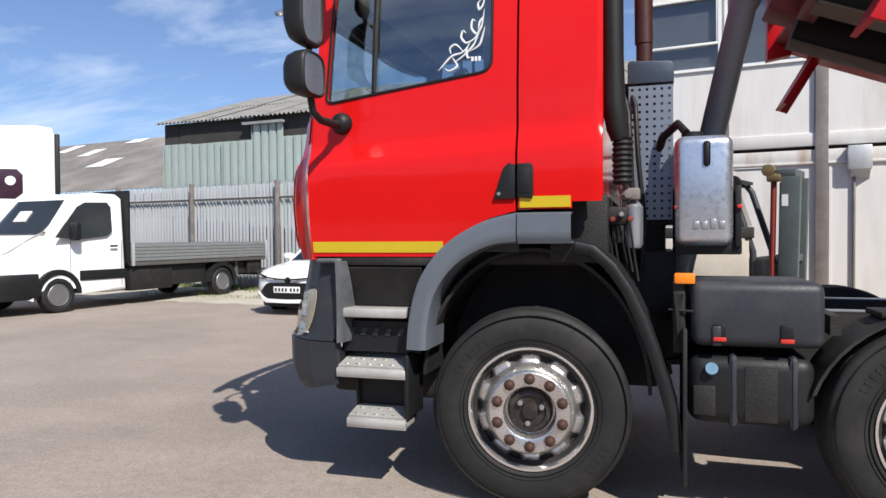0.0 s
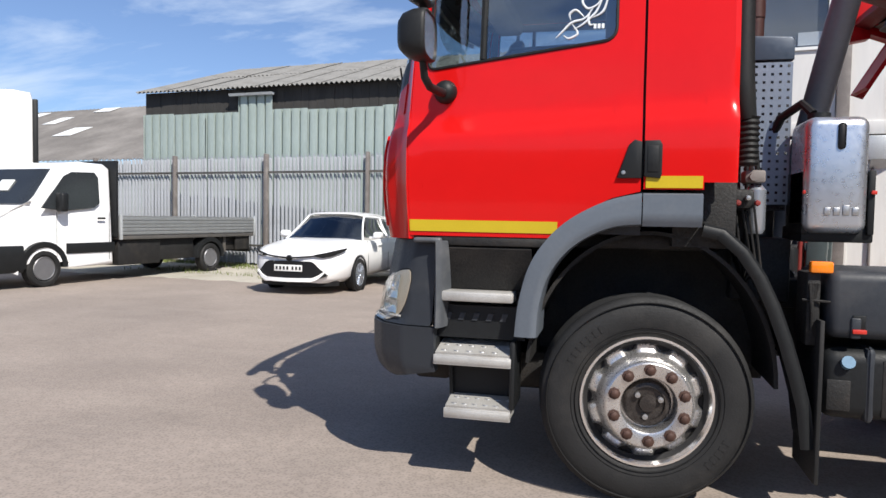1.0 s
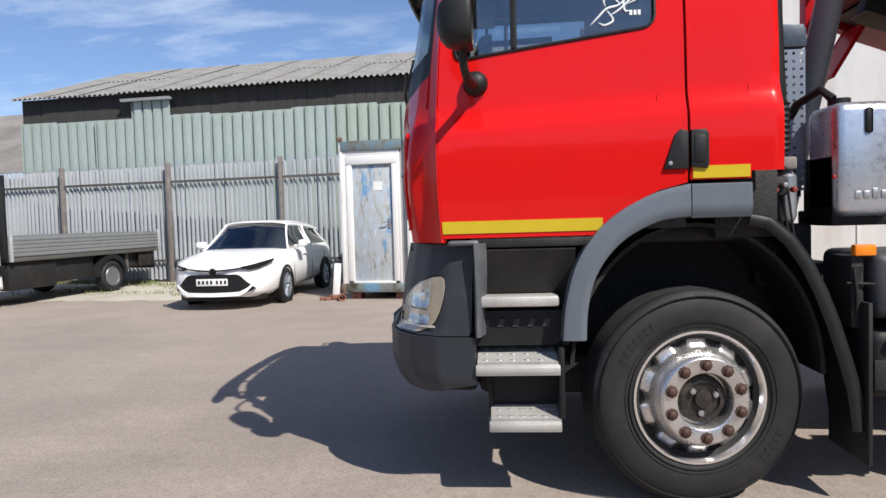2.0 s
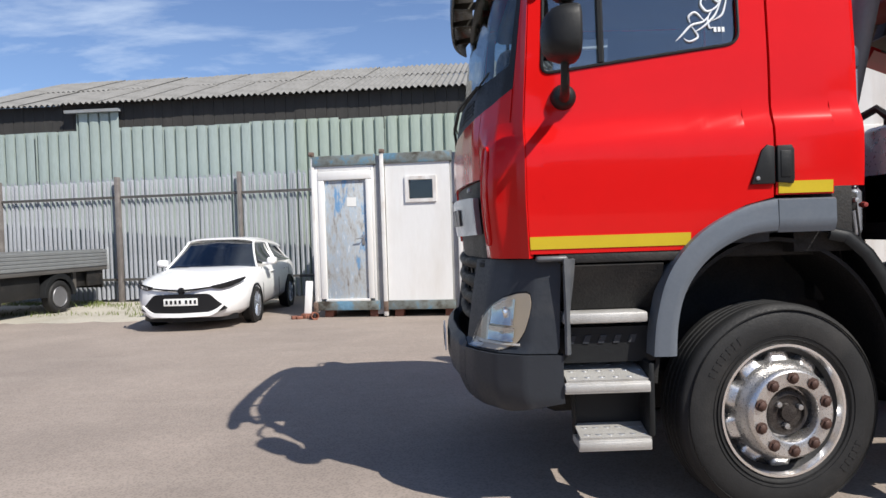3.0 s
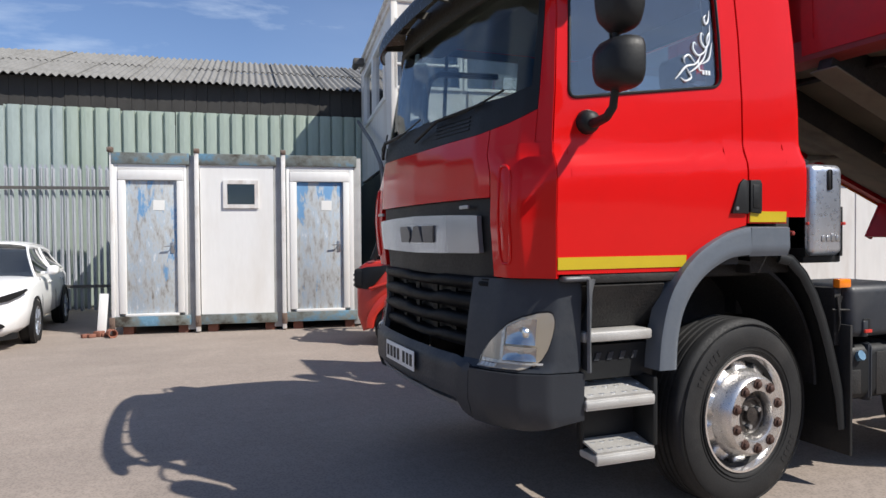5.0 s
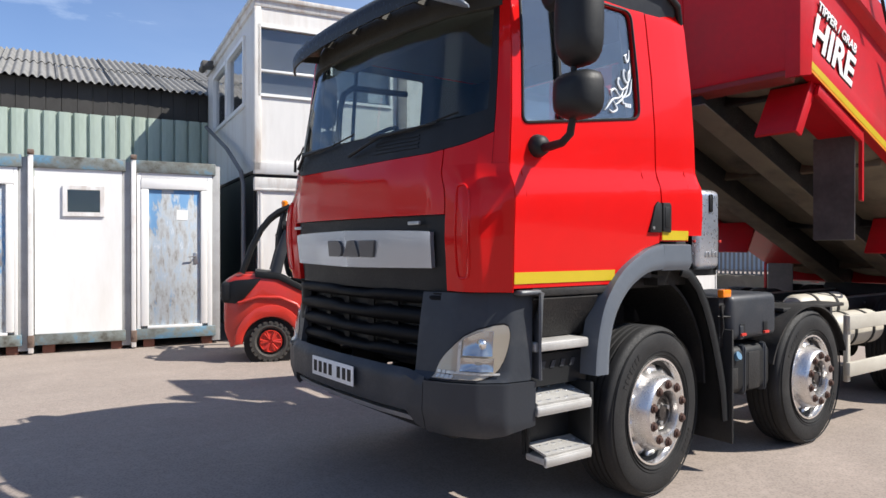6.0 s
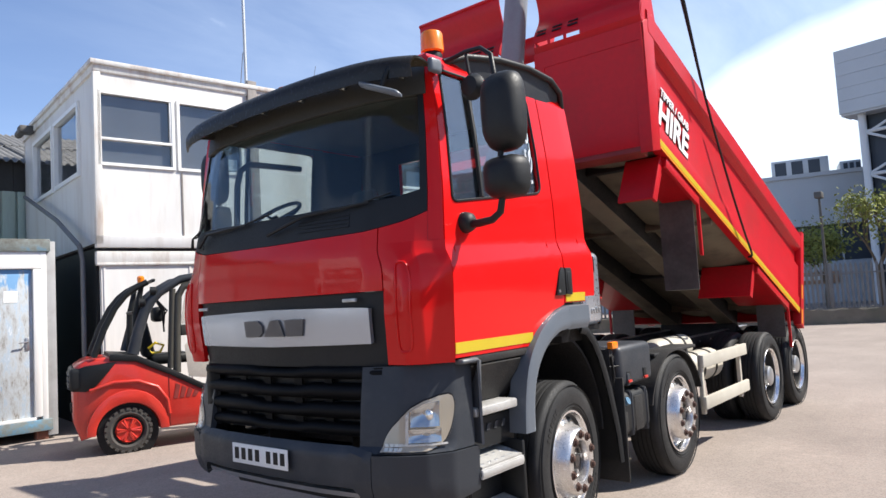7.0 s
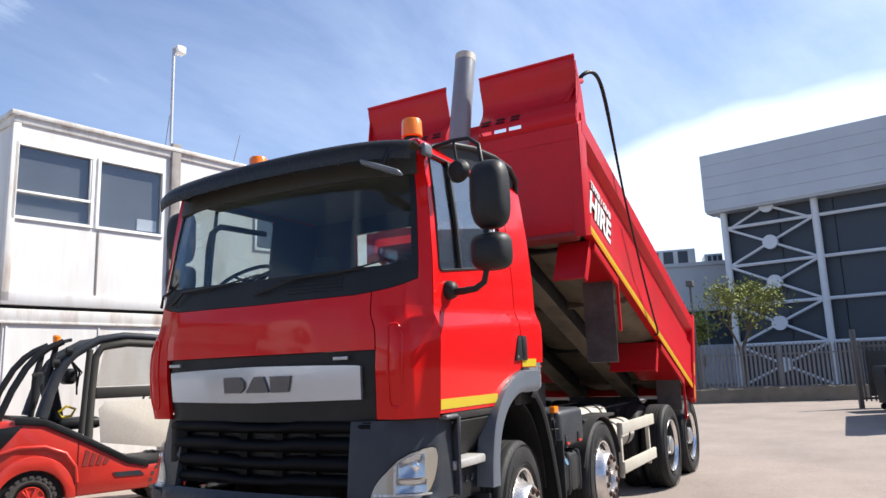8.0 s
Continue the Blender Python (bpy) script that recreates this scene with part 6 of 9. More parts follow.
loft(bm, [[(-1.39 + dx + rx * math.cos(q), 0.24 + w * math.sin(q) * 0.155, 2.82 + dz * 0.5 + 0.42 * (w * math.sin(q) * 0.155) + rz * math.cos(q) * 0.6) for q in [2 * math.pi * k / 20 for k in range(20)]] for dx, dz, rx, rz, w in ((-0.02, 0.045, 0.01, 0.0, 0.6), (-0.015, 0.04, 0.035, 0.01, 0.9), (0.0, 0.01, 0.05, 0.01, 1.0), (0.01, -0.02, 0.045, 0.01, 0.97), (0.012, -0.03, 0.02, 0.0, 0.8))])
part("front_mirror", bm, ARCHTRIM, fm, "grey front close-view mirror", 60)
bm = B()
tb(bm, [(-0.96, -0.04, 3.06), (-0.95, -0.05, 2.93)], 0.010, 8)
lt(bm, [(0.0, 0.0), (0.055, 0.008), (0.075, 0.035), (0.08, 0.05), (0.06, 0.06), (0.0, 0.062)], (-0.97, -0.05, 2.86), "x", 20)
part("kerb_mirror", bm, BLACK, lorry, "round black kerb mirror over the door")

# -- wheels
def wheel(x, near, style, turn):
    """A wheel with tyre, dished alloy rim and ten nuts; near side has y outward = -1."""
    sgn = 1 if near else -1
    y0 = 0.0 if near else 2 * YC

    def Y(d):
        return y0 + sgn * d
    R, r = (0.530, 0.318) if style == "front" else (0.522, 0.318)
    cz = 0.525 if style == "front" else 0.515
    d0 = 0.055 if style == "front" else 0.0      # the steered wheels' tyres sit further in
    for off in (0.0,) if style == "front" else (0.0, 0.335):
        bm = B()
        prof = [(r - 0.008, 0.045), (r + 0.012, 0.020), (r + 0.05, 0.006), (r + 0.11, 0.0), (r + 0.155, 0.006), (R - 0.030, 0.018), (R - 0.012, 0.030), (R - 0.003, 0.042)]
        tread = []
        for g in (0.092, 0.132, 0.172, 0.212):
            tread += [(R, g - 0.008), (R - 0.011, g - 0.005), (R - 0.011, g + 0.005), (R, g + 0.008)]
        back = [(a, 0.305 - b) for a, b in reversed(prof)]
        full = prof + [(R, 0.056)] + tread + [(R, 0.249)] + back + [(r - 0.03, 0.28), (r - 0.03, 0.06)]
        lt(bm, [(a, Y(b + off + d0) - y0) for a, b in full], (x, y0, cz), "y", 80, True)
        tyre = part("wheel", bm, RUBBER, lorry, "black tyre with worn sidewall" if off == 0 else "inner twin tyre", 40)
        if off == 0:
            outer_tyre = tyre
    # raised sidewall rings
    bm = B()
    for q0 in (0.352, 0.372, 0.496):
        lt(bm, [(q0, Y(0.012 + d0) - y0), (q0 + 0.003, Y(0.001 + d0) - y0), (q0 + 0.006, Y(0.012 + d0) - y0)], (x, y0, cz), "y", 72, True)
    part("sidewall_ring", bm, RUBBER, outer_tyre)
    # moulded sidewall marks, too worn to read
    if near:
        for a0, nn in ((2.15, 7), (5.5, 5)):
            for k in range(nn):
                a = a0 + 0.085 * k
                bm = B()
                bx(bm, -0.018, 0.018, Y(d0 - 0.0015), Y(d0 + 0.01), -0.009, 0.008, 0, Matrix.Translation((x, 0, cz)) @ Matrix.Rotation(-a, 4, "Y") @ Matrix.Translation((0.428, 0, 0)))
                part("sidewall_mark", bm, RUBBER, outer_tyre)
    bm = B()
    if style == "front":
        prof = [(0.322, 0.035), (0.332, 0.022), (0.330, 0.010), (0.318, 0.010), (0.311, 0.030), (0.304, 0.085)]
    else:
        prof = [(0.322, 0.035), (0.330, 0.018), (0.324, 0.008), (0.314, 0.012), (0.306, 0.035), (0.298, 0.10), (0.285, 0.16), (0.270, 0.185), (0.225, 0.19), (0.205, 0.185), (0.15, 0.178), (0.13, 0.14), (0.115, 0.09), (0.08, 0.085), (0.02, 0.085)]
    R0 = None
    for r_, h in prof:
        ringv = [bm.verts.new((x + r_ * math.cos(q), Y(h + d0), cz + r_ * math.sin(q))) for q in [2 * math.pi * k / 72 for k in range(72)]]
        if R0:
            for k in range(72):
                bm.faces.new((R0[k], R0[(k + 1) % 72], ringv[(k + 1) % 72], ringv[k]))
        R0 = ringv
    rim = part("rim", bm, CHROME, outer_tyre, "dull polished alloy rim", 40)
    if style == "front":
        bm = B()
        lt(bm, [(0.304, Y(0.14) - y0), (0.292, Y(0.17) - y0), (0.286, Y(0.26) - y0), (0.02, Y(0.265) - y0)], (x, y0, cz), "y", 48, False)
        part("rim_well", bm, WELL, outer_tyre, "rim well with some dirt, its shade put into the colour", 40)

        def scallop(q):
            """Outer radius of the disc: ten round bites between the nuts."""
            d = (q * 10 / (2 * math.pi) + 0.5) % 1.0 - 0.5
            return 0.301 - 0.040 * math.sqrt(max(0.0, 1 - (d / 0.22) ** 2))
        bm = B()
        ang = [2 * math.pi * k / 120 for k in range(120)]
        # the disc bulges outward past the rim, with a flat ring for the nuts and a deep hub opening
        rings = [(1, 0.0, 0.150), (1, -0.001, 0.128), (1, -0.006, 0.120), (0, 0.248, 0.096), (0, 0.240, 0.072), (0, 0.232, 0.046), (0, 0.222, 0.020), (0, 0.214, 0.004), (0, 0.206, -0.002), (0, 0.148, -0.002), (0, 0.138, 0.003), (0, 0.133, 0.014), (0, 0.130, 0.085), (0, 0.02, 0.088)]
        loft(bm, [[(x + ((scallop(q) + r_) if sc_ else r_) * math.cos(q), Y(h), cz + ((scallop(q) + r_) if sc_ else r_) * math.sin(q)) for q in ang] for sc_, r_, h in rings])
        rim = part("wheel_disc", bm, WHEELALLOY, outer_tyre, "polished alloy disc bulging outward, bitten round its edge", 35)
    nd, nr = (-0.004, 0.177) if style == "front" else (0.180, 0.168)
    for k in range(10):
        a = 2 * math.pi * (k + 0.5) / 10
        bm = B()
        lt(bm, [(0.031, Y(nd + 0.004) - y0), (0.030, Y(nd - 0.005) - y0), (0.020, Y(nd - 0.007) - y0), (0.019, Y(nd - 0.018) - y0), (0.012, Y(nd - 0.022) - y0), (0.0, Y(nd - 0.023) - y0)], (x + nr * math.cos(a), y0, cz + nr * math.sin(a)), "y", 8)
        part("wheel_nut", bm, RUST if style == "front" else STEEL, rim, "rusty wheel nut" if style == "front" else "steel wheel nut")
    if style != "front":
        for k in range(10):
            a = 2 * math.pi * k / 10
            bm = B()
            tb(bm, [(x + 0.243 * math.cos(a), Y(0.185), cz + 0.243 * math.sin(a)), (x + 0.243 * math.cos(a), Y(0.195), cz + 0.243 * math.sin(a))], 0.026, 14)
            part("vent_hole", bm, INK, rim, "dark vent opening")
    if style == "front":
        bm = B()
        lt(bm, [(0.122, Y(0.085) - y0), (0.118, Y(0.055) - y0), (0.105, Y(0.040) - y0), (0.085, Y(0.036) - y0), (0.080, Y(0.05) - y0), (0.045, Y(0.052) - y0), (0.04, Y(0.030) - y0), (0.0, Y(0.028) - y0)], (x, y0, cz), "y", 30)
        part("hub_cap", bm, HUBDARK, rim, "greasy dark hub", 30)
        for k in range(3):
            a = math.radians(20 + 120 * k)
            bm = B()
            lt(bm, [(0.015, Y(0.05) - y0), (0.014, Y(0.028) - y0), (0.0, Y(0.026) - y0)], (x + 0.066 * math.cos(a), y0, cz + 0.066 * math.sin(a)), "y", 8)
            part("hub_bolt", bm, STEEL, rim)
    else:
        bm = B()
        lt(bm, [(0.12, Y(0.12) - y0), (0.115, Y(0.03) - y0), (0.09, Y(0.012) - y0), (0.0, Y(0.008) - y0)], (x, y0, cz), "y", 30)
        part("hub_cap", bm, STEEL, rim, "grey rear hub")
    if turn:
        c = Vector((x, Y(0.20), cz))
        outer_tyre.matrix_basis = Matrix.Translation(c) @ Matrix.Rotation(radians(turn), 4, "Z") @ Matrix.Translation(-c)


# the steered axles stand slightly turned
for x, style, turn in ((0.085, "front", 7), (2.03, "front", 2), (4.80, "rear", 0), (6.08, "rear", 0)):
    for near in (True, False):
        wheel(x, near, style, turn)

# -- chassis
for y in (0.80, 1.62):
    bm = B()
    pr(bm, [(y, 0.72), (y + 0.07, 0.72), (y + 0.07, 0.735), (y + 0.012, 0.735), (y + 0.012, 0.985), (y + 0.07, 0.985), (y + 0.07, 1.0), (y, 1.0)], "x", -1.2, 6.75)
    part("chassis_rail", bm, GRIME, lorry, "black chassis rail")
# pale strips laid on the dark rails as their sunlit top edges
for y in (0.797, 1.617):
    bm = B()
    bx(bm, 0.95, 6.70, y, y + 0.078, 1.003, 1.014, 0.002)
    part("rail_sun_strip", bm, STEEL, lorry, "pale strip imitating the sunlit top edge of the chassis rail")
bm = B()
for k in range(26):
    lt(bm, [(0.0, -0.012), (0.011, -0.011), (0.013, 0.0)], (1.5 + 0.2 * k, 0.800, 0.94 - 0.10 * (k % 2)), "y", 6)
tagged(part("rail_bolt", bm, STEEL, lorry, "small bolt heads along the chassis rail"), "small bolt heads along the chassis rail", kind="stuff")
for x in (-0.9, 0.75, 1.6, 2.9, 3.9, 5.4, 6.7):
    bm = B()
    bx(bm, x - 0.06, x + 0.06, 0.81, 1.68, 0.76, 0.96, 0.01)
    part("cross_member", bm, GRIME, lorry)
for x in (0.1, 2.03, 4.80, 6.08):
    bm = B()
    tb(bm, [(x, 0.32, 0.515), (x, 2.15, 0.515)], 0.075, 12)
    lt(bm, [(0.05, 0.62), (0.2, 0.62), (0.22, 0.9), (0.2, 1.15), (0.05, 1.15)], (x, 0.35, 0.515), "y", 16)
    part("axle", bm, GRIME, lorry, "grimy axle beam")
for x in (0.1, 2.03, 5.44):
    for y in (0.86, 1.58):
        bm = B()
        for k in range(5):
            l = 0.85 - 0.12 * k
            grid(bm, lambda a, b: (x - l + 2 * l * a, y - 0.04 + 0.08 * b, 0.60 + 0.025 * k + 0.10 * (2 * a - 1) ** 2 * (1 - 0.1 * k)), 12, 1, 0.018)
        part("leaf_spring", bm, GRIME, lorry, "leaf spring stack")
bm = B()
bx(bm, -0.6, 0.6, 0.9, 1.6, 0.7, 1.32, 0.08)
bx(bm, 0.5, 1.6, 1.0, 1.5, 0.62, 0.95, 0.06)
part("engine", bm, GRIME, lorry, "dark engine and gearbox block")
# unseen block added under the engine to deepen the shade on the ground
bm = B()
bx(bm, -1.0, 0.55, 0.55, 1.92, 0.42, 0.66, 0.06)
part("ground_shade_block", bm, GRIME, lorry, "unseen dark block added below the engine to shade the ground")
bm = B()
tb(bm, [(1.5, 1.22, 0.72), (4.7, 1.22, 0.62)], 0.06, 10)
part("drive_shaft", bm, GRIME, lorry)
bm = B()
bx(bm, 1.75, 2.75, 0.14, 0.40, 1.045, 1.075, 0.008)
bx(bm, 2.50, 2.54, 0.14, 0.8, 0.5, 1.045, 0.006)
bx(bm, 1.55, 1.60, 0.2, 0.8, 0.95, 1.045)
part("deck_cover", bm, GRIME, lorry, "black deck plate over the second wheel")
bm = B()
grid(bm, lambda a, b: (2.03 + 0.60 * math.cos(math.pi * (0.9 - 0.8 * a)), 0.06 + 0.32 * b, 0.50 + 0.58 * math.sin(math.pi * (0.9 - 0.8 * a))), 20, 2, 0.015)
part("mudguard", bm, GRIME, lorry, "black mudguard of the second wheel")
bm = B()
bx(bm, 0.865, 0.885, 0.03, 0.44, 0.20, 0.98, 0.004)
part("mud_flap", bm, RUBBER, lorry, "rubber mud flap")

# -- behind the cab: battery box, tank, oil tank, silencer, intake, lamp
bm = B()
bx(bm, 0.905, 1.505, 0.06, 0.62, 0.895, 1.215, 0.05, None, 4)
bx(bm, 1.0, 1.045, 0.05, 0.3, 0.90, 1.0, 0.008)
bat = part("battery_box", bm, GREYTRIM, lorry, "dark grey battery box lid", 50)
for x in (1.035, 1.335):
    bm = B()
    bx(bm, x - 0.028, x + 0.028, 0.052, 0.07, 0.94, 1.01, 0.004)
    part("catch", bm, BLACK, bat, "black lid catch")
    bm = B()
    bx(bm, x - 0.03, x + 0.03, 0.040, 0.06, 0.925, 0.945, 0.004)
    part("catch_tab", bm, FORKRED, bat, "faded red catch tab")
bm = B()
bx(bm, 0.89, 1.47, 0.08, 0.62, 0.505, 0.85, 0.07, None, 4)
tank = part("fuel_tank", bm, BLACK, lorry, "black side tank", 50)
for x in (1.10, 1.37):
    bm = B()
    bx(bm, x - 0.025, x + 0.025, 0.072, 0.63, 0.497, 0.858, 0.03)
    part("tank_strap", bm, GREYTRIM, tank, "tank strap")
bm = B()
bx(bm, 1.15, 1.30, 0.076, 0.09, 0.53, 0.80, 0.008)
bx(bm, 0.915, 1.02, 0.076, 0.09, 0.55, 0.70, 0.008)
part("tank_panel", bm, GRIME, tank, "recessed tank panel")
bm = B()
tb(bm, [(1.0, 0.12, 0.765), (1.0, 0.058, 0.79)], 0.030, 14)
part("filler_cap", bm, mat("blue_cap", (0.10, 0.20, 0.30), 0.45), tank, "pale blue filler cap")
bm = B()
bx(bm, 0.835, 1.125, 0.28, 0.62, 1.385, 1.965, 0.05, None, 4)
oil = part("oil_tank", bm, TANKALLOY, lorry, "polished alloy hydraulic oil tank", 50)
bm = B()
bx(bm, 0.975, 1.01, 0.272, 0.285, 1.80, 1.93, 0.014)
part("sight_glass", bm, INK, oil, "black sight glass")
bm = B()
for k in range(4):
    bx(bm, 0.925 + k * 0.042, 0.955 + k * 0.042, 0.2745, 0.281, 1.475, 1.515 + 0.012 * (k == 2), 0.004)
part("maker_mark", bm, STEEL, oil, "embossed plain marks")
bm = B()
bx(bm, 0.84, 1.17, 0.34, 0.75, 1.34, 1.42, 0.01)
bx(bm, 0.835, 0.865, 0.32, 0.66, 1.38, 1.70, 0.006)
bx(bm, 1.135, 1.165, 0.32, 0.66, 1.38, 1.70, 0.006)
part("tank_cradle", bm, BLACK, oil, "black tank cradle")
for x in (0.845, 1.155):
    bm = B()
    bx(bm, x - 0.012, x + 0.012, 0.30, 0.32, 1.58, 1.60, 0.004)
    part("strap_end", bm, FORKRED, oil, "small red strap end")
bm = B()
tb(bm, [(0.93, 0.45, 1.96), (0.93, 0.45, 2.0)], 0.055, 14)
tb(bm, [(0.90, 0.45, 2.0), (0.86, 0.5, 2.06), (0.78, 0.6, 2.0), (0.72, 0.75, 1.8), (0.72, 0.9, 1.4)], 0.024, 8)
part("oil_hose", bm, BLACK, oil, "black hydraulic hose and cap")
bm = B()
bx(bm, 0.55, 0.86, 0.60, 1.4, 1.0, 1.35, 0.02)
bx(bm, 0.60, 0.80, 0.75, 1.5, 1.3, 2.30, 0.02)
part("subframe", bm, GRIME, lorry, "dark frame behind the cab")
bm = B()
pr(bm, [(0.586, 2.32), (0.842, 2.32), (0.842, 2.415), (0.825, 2.44), (0.600, 2.455), (0.586, 2.44)], "y", 0.62, 1.05, 0.006)
stack = part("stack_shroud", bm, mat("blue_grey_steel", (0.045, 0.062, 0.092), 0.45, 0.2), lorry, "blue-grey shroud round the stack")
bm = B()
tb(bm, [(0.678, 0.85, 2.42), (0.678, 0.85, 2.60), (0.676, 0.85, 2.605), (0.672, 0.85, 3.15)], [0.048, 0.048, 0.054, 0.054], 16)
part("exhaust_pipe", bm, mat("sooty_brown_pipe", (0.055, 0.022, 0.020), 0.5, 0.3, 0.3, 6, 0.1, 0, (0.02, 0.012, 0.012), 0.6, 3), stack, "dark sooty red-brown stack pipe")
bm = B()
# perforated guard: a sheet of rings round real holes
for i in range(6):
    for j in range(18):
        cx, cz = 0.6125 + i * 0.041, 1.555 + j * 0.043
        sq = [(cx - 0.0205, cz - 0.0215), (cx + 0.0205, cz - 0.0215), (cx + 0.0205, cz + 0.0215), (cx - 0.0205, cz + 0.0215)]
        outer_v = [bm.verts.new((px, 0.63, pz)) for px, pz in sq]
        hole = [bm.verts.new((cx + 0.010 * math.cos(q), 0.63, cz + 0.010 * math.sin(q))) for q in [math.pi * (1.25 + 0.5 * k) for k in range(4)]]
        for k in range(4):
            bm.faces.new((outer_v[k], outer_v[(k + 1) % 4], hole[(k + 1) % 4], hole[k]))
bmesh.ops.remove_doubles(bm, verts=bm.verts, dist=0.001)
part("perforated_guard", bm, GUARDSTEEL, stack, "perforated steel heat guard", 0)
bm = B()
bx(bm, 0.59, 0.84, 0.70, 0.72, 1.50, 2.31)
part("heat_shield", bm, CRUMPLED, stack, "dark shield behind the guard")
for k, (hx, hy) in enumerate(((0.62, 0.57), (0.66, 0.56))):
    bm = B()
    tb(bm, [(hx, hy, 1.25), (hx + 0.02 * math.sin(k), hy - 0.03, 1.55), (hx - 0.015, hy - 0.01, 1.85 + 0.05 * k), (hx - 0.03, hy + 0.03, 2.15 + 0.04 * k), (hx - 0.06, hy + 0.12, 2.3)], 0.016 - 0.002 * (k % 2), 8)
    part("air_hose", bm, BLACK, lorry, "black hose behind the cab", 60)
bm = B()
bx(bm, 0.56, 0.66, 0.30, 0.44, 1.635, 1.70, 0.012)
bx(bm, 0.58, 0.60, 0.30, 0.33, 1.70, 1.76, 0.004)
lt(bm, [(0.0, -0.02), (0.022, -0.018), (0.024, 0.0)], (0.60, 0.29, 1.665), "y", 10)
part("canister_head", bm, BROWNPOST, lorry, "grimy cast canister head")
for k in range(5):
    bm = B()
    lt(bm, [(0.0, -0.03), (0.012, -0.028), (0.016, 0.0), (0.012, 0.02)], (0.43 + 0.045 * k, 0.235, 1.53 + 0.025 * (k % 2)), "y", 8)
    part("pipe_union", bm, STEEL if k % 2 else RUSTRED, lorry, "small pipe union")
bm = B()
tb(bm, [(0.555, 0.29, 1.96), (0.54, 0.28, 2.02), (0.525, 0.28, 2.15), (0.522, 0.28, 2.4), (0.515, 0.28, 2.95)], [0.045, 0.055, 0.062, 0.056, 0.060], 16)
part("air_intake", bm, BLACK, lorry, "tall black air intake")
bm = B()
prof = []
for k in range(9):
    prof += [(0.046, 1.72 + 0.029 * k), (0.056, 1.7345 + 0.029 * k)]
lt(bm, prof, (0.568, 0.30, 0), "z", 18)
part("intake_bellows", bm, BLACK, lorry, "ribbed rubber bellows")
bm = B()
lt(bm, [(0.0, 1.37), (0.04, 1.375), (0.05, 1.40), (0.05, 1.60), (0.03, 1.625), (0.0, 1.63)], (0.625, 0.36, 0), "z", 20)
part("filter_canister", bm, SILVER, lorry, "bright metal filter canister")
bm = B()
bx(bm, 0.42, 0.60, 0.25, 0.5, 1.50, 1.60, 0.02)
part("valve_block", bm, GRIME, lorry, "greasy valve block")
for k in range(6):
    bm = B()
    tb(bm, [(0.45 + 0.03 * k, 0.28, 1.55), (0.5 + 0.03 * k, 0.30, 1.3 - 0.05 * (k % 3)), (0.6, 0.5, 1.1)], 0.006, 6)
    part("air_line", bm, GRIME, lorry, "black air line behind the wheel")
bm = B()
bx(bm, 0.825, 0.925, 0.07, 0.12, 1.20, 1.255, 0.01)
part("side_marker", bm, ORANGEGLASS, lorry, "amber side marker lamp")
bm = B()
bx(bm, 0.82, 0.88, 0.10, 0.3, 0.85, 1.2, 0.01)
tb(bm, [(0.80, 0.1, 1.07), (0.92, 0.08, 1.065)], 0.006, 6)
for k in range(4):
    tb(bm, [(0.83 + 0.012 * k, 0.09, 1.15), (0.84, 0.08 + 0.01 * k, 1.0), (0.85, 0.12, 0.85)], 0.007, 6)
part("wiring_bracket", bm, GRIME, lorry, "greasy bracket with cables")

# -- side guard and air reservoirs between the axles
for z in (0.86, 0.47):
    bm = B()
    bx(bm, 2.56, 3.92, 0.01, 0.05, z, z + 0.12, 0.01)
    part("side_guard_rail", bm, CREAM, lorry, "cream-painted side guard rail")
for x in (2.60, 3.75):
    bm = B()
    bx(bm, x, x + 0.05, 0.045, 0.085, 0.42, 0.98, 0.006)
    part("side_guard_post", bm, CREAM, lorry)
for x, l in ((2.80, 0.9),):
    for z, r, y in ((0.80, 0.16, 0.34), (0.98, 0.13, 0.62)):
        bm = B()
        lt(bm, [(0.02, 0.0), (r * 0.8, 0.02), (r, 0.07), (r, l - 0.07), (r * 0.8, l - 0.02), (0.02, l)], (x, y, z), "x", 24)
        tk = part("air_reservoir", bm, CREAM, lorry, "dusty cream air reservoir")
        for q in (0.25, 0.6):
            bm = B()
            lt(bm, [(r + 0.002, q), (r + 0.008, q), (r + 0.008, q + 0.04), (r + 0.002, q + 0.04)], (x, y, z), "x", 24, True)
            part("tank_strap", bm, GRIME, tk)

# -- ram
bm = B()
a, b = Vector((0.863, YC, 1.05)), Vector((1.76, YC, 5.04))
d = (b - a)
tb(bm, [a, a + d * 0.02, a + d * 0.46, a + d * 0.465, a + d * 0.60, a + d * 0.605, a + d * 0.985, b], [0.075, 0.080, 0.082, 0.096, 0.098, 0.113, 0.115, 0.110], 28)
ram = part("tipping_ram", bm, RAMGREY, lorry, "long grey hydraulic tipping ram", 50)
bm = B()
tb(bm, [a + d * 0.985, a + d * 1.005], 0.117, 28)
part("ram_collar", bm, CREAM, ram, "cream dust collar at the top")
bm = B()
bx(bm, 0.72, 1.07, 0.75, 1.72, 0.95, 1.12, 0.02)
tb(bm, [(0.88, 0.85, 1.12), (0.88, 1.62, 1.12)], 0.06, 12)
part("ram_cradle", bm, GRIME, ram, "black ram cradle")

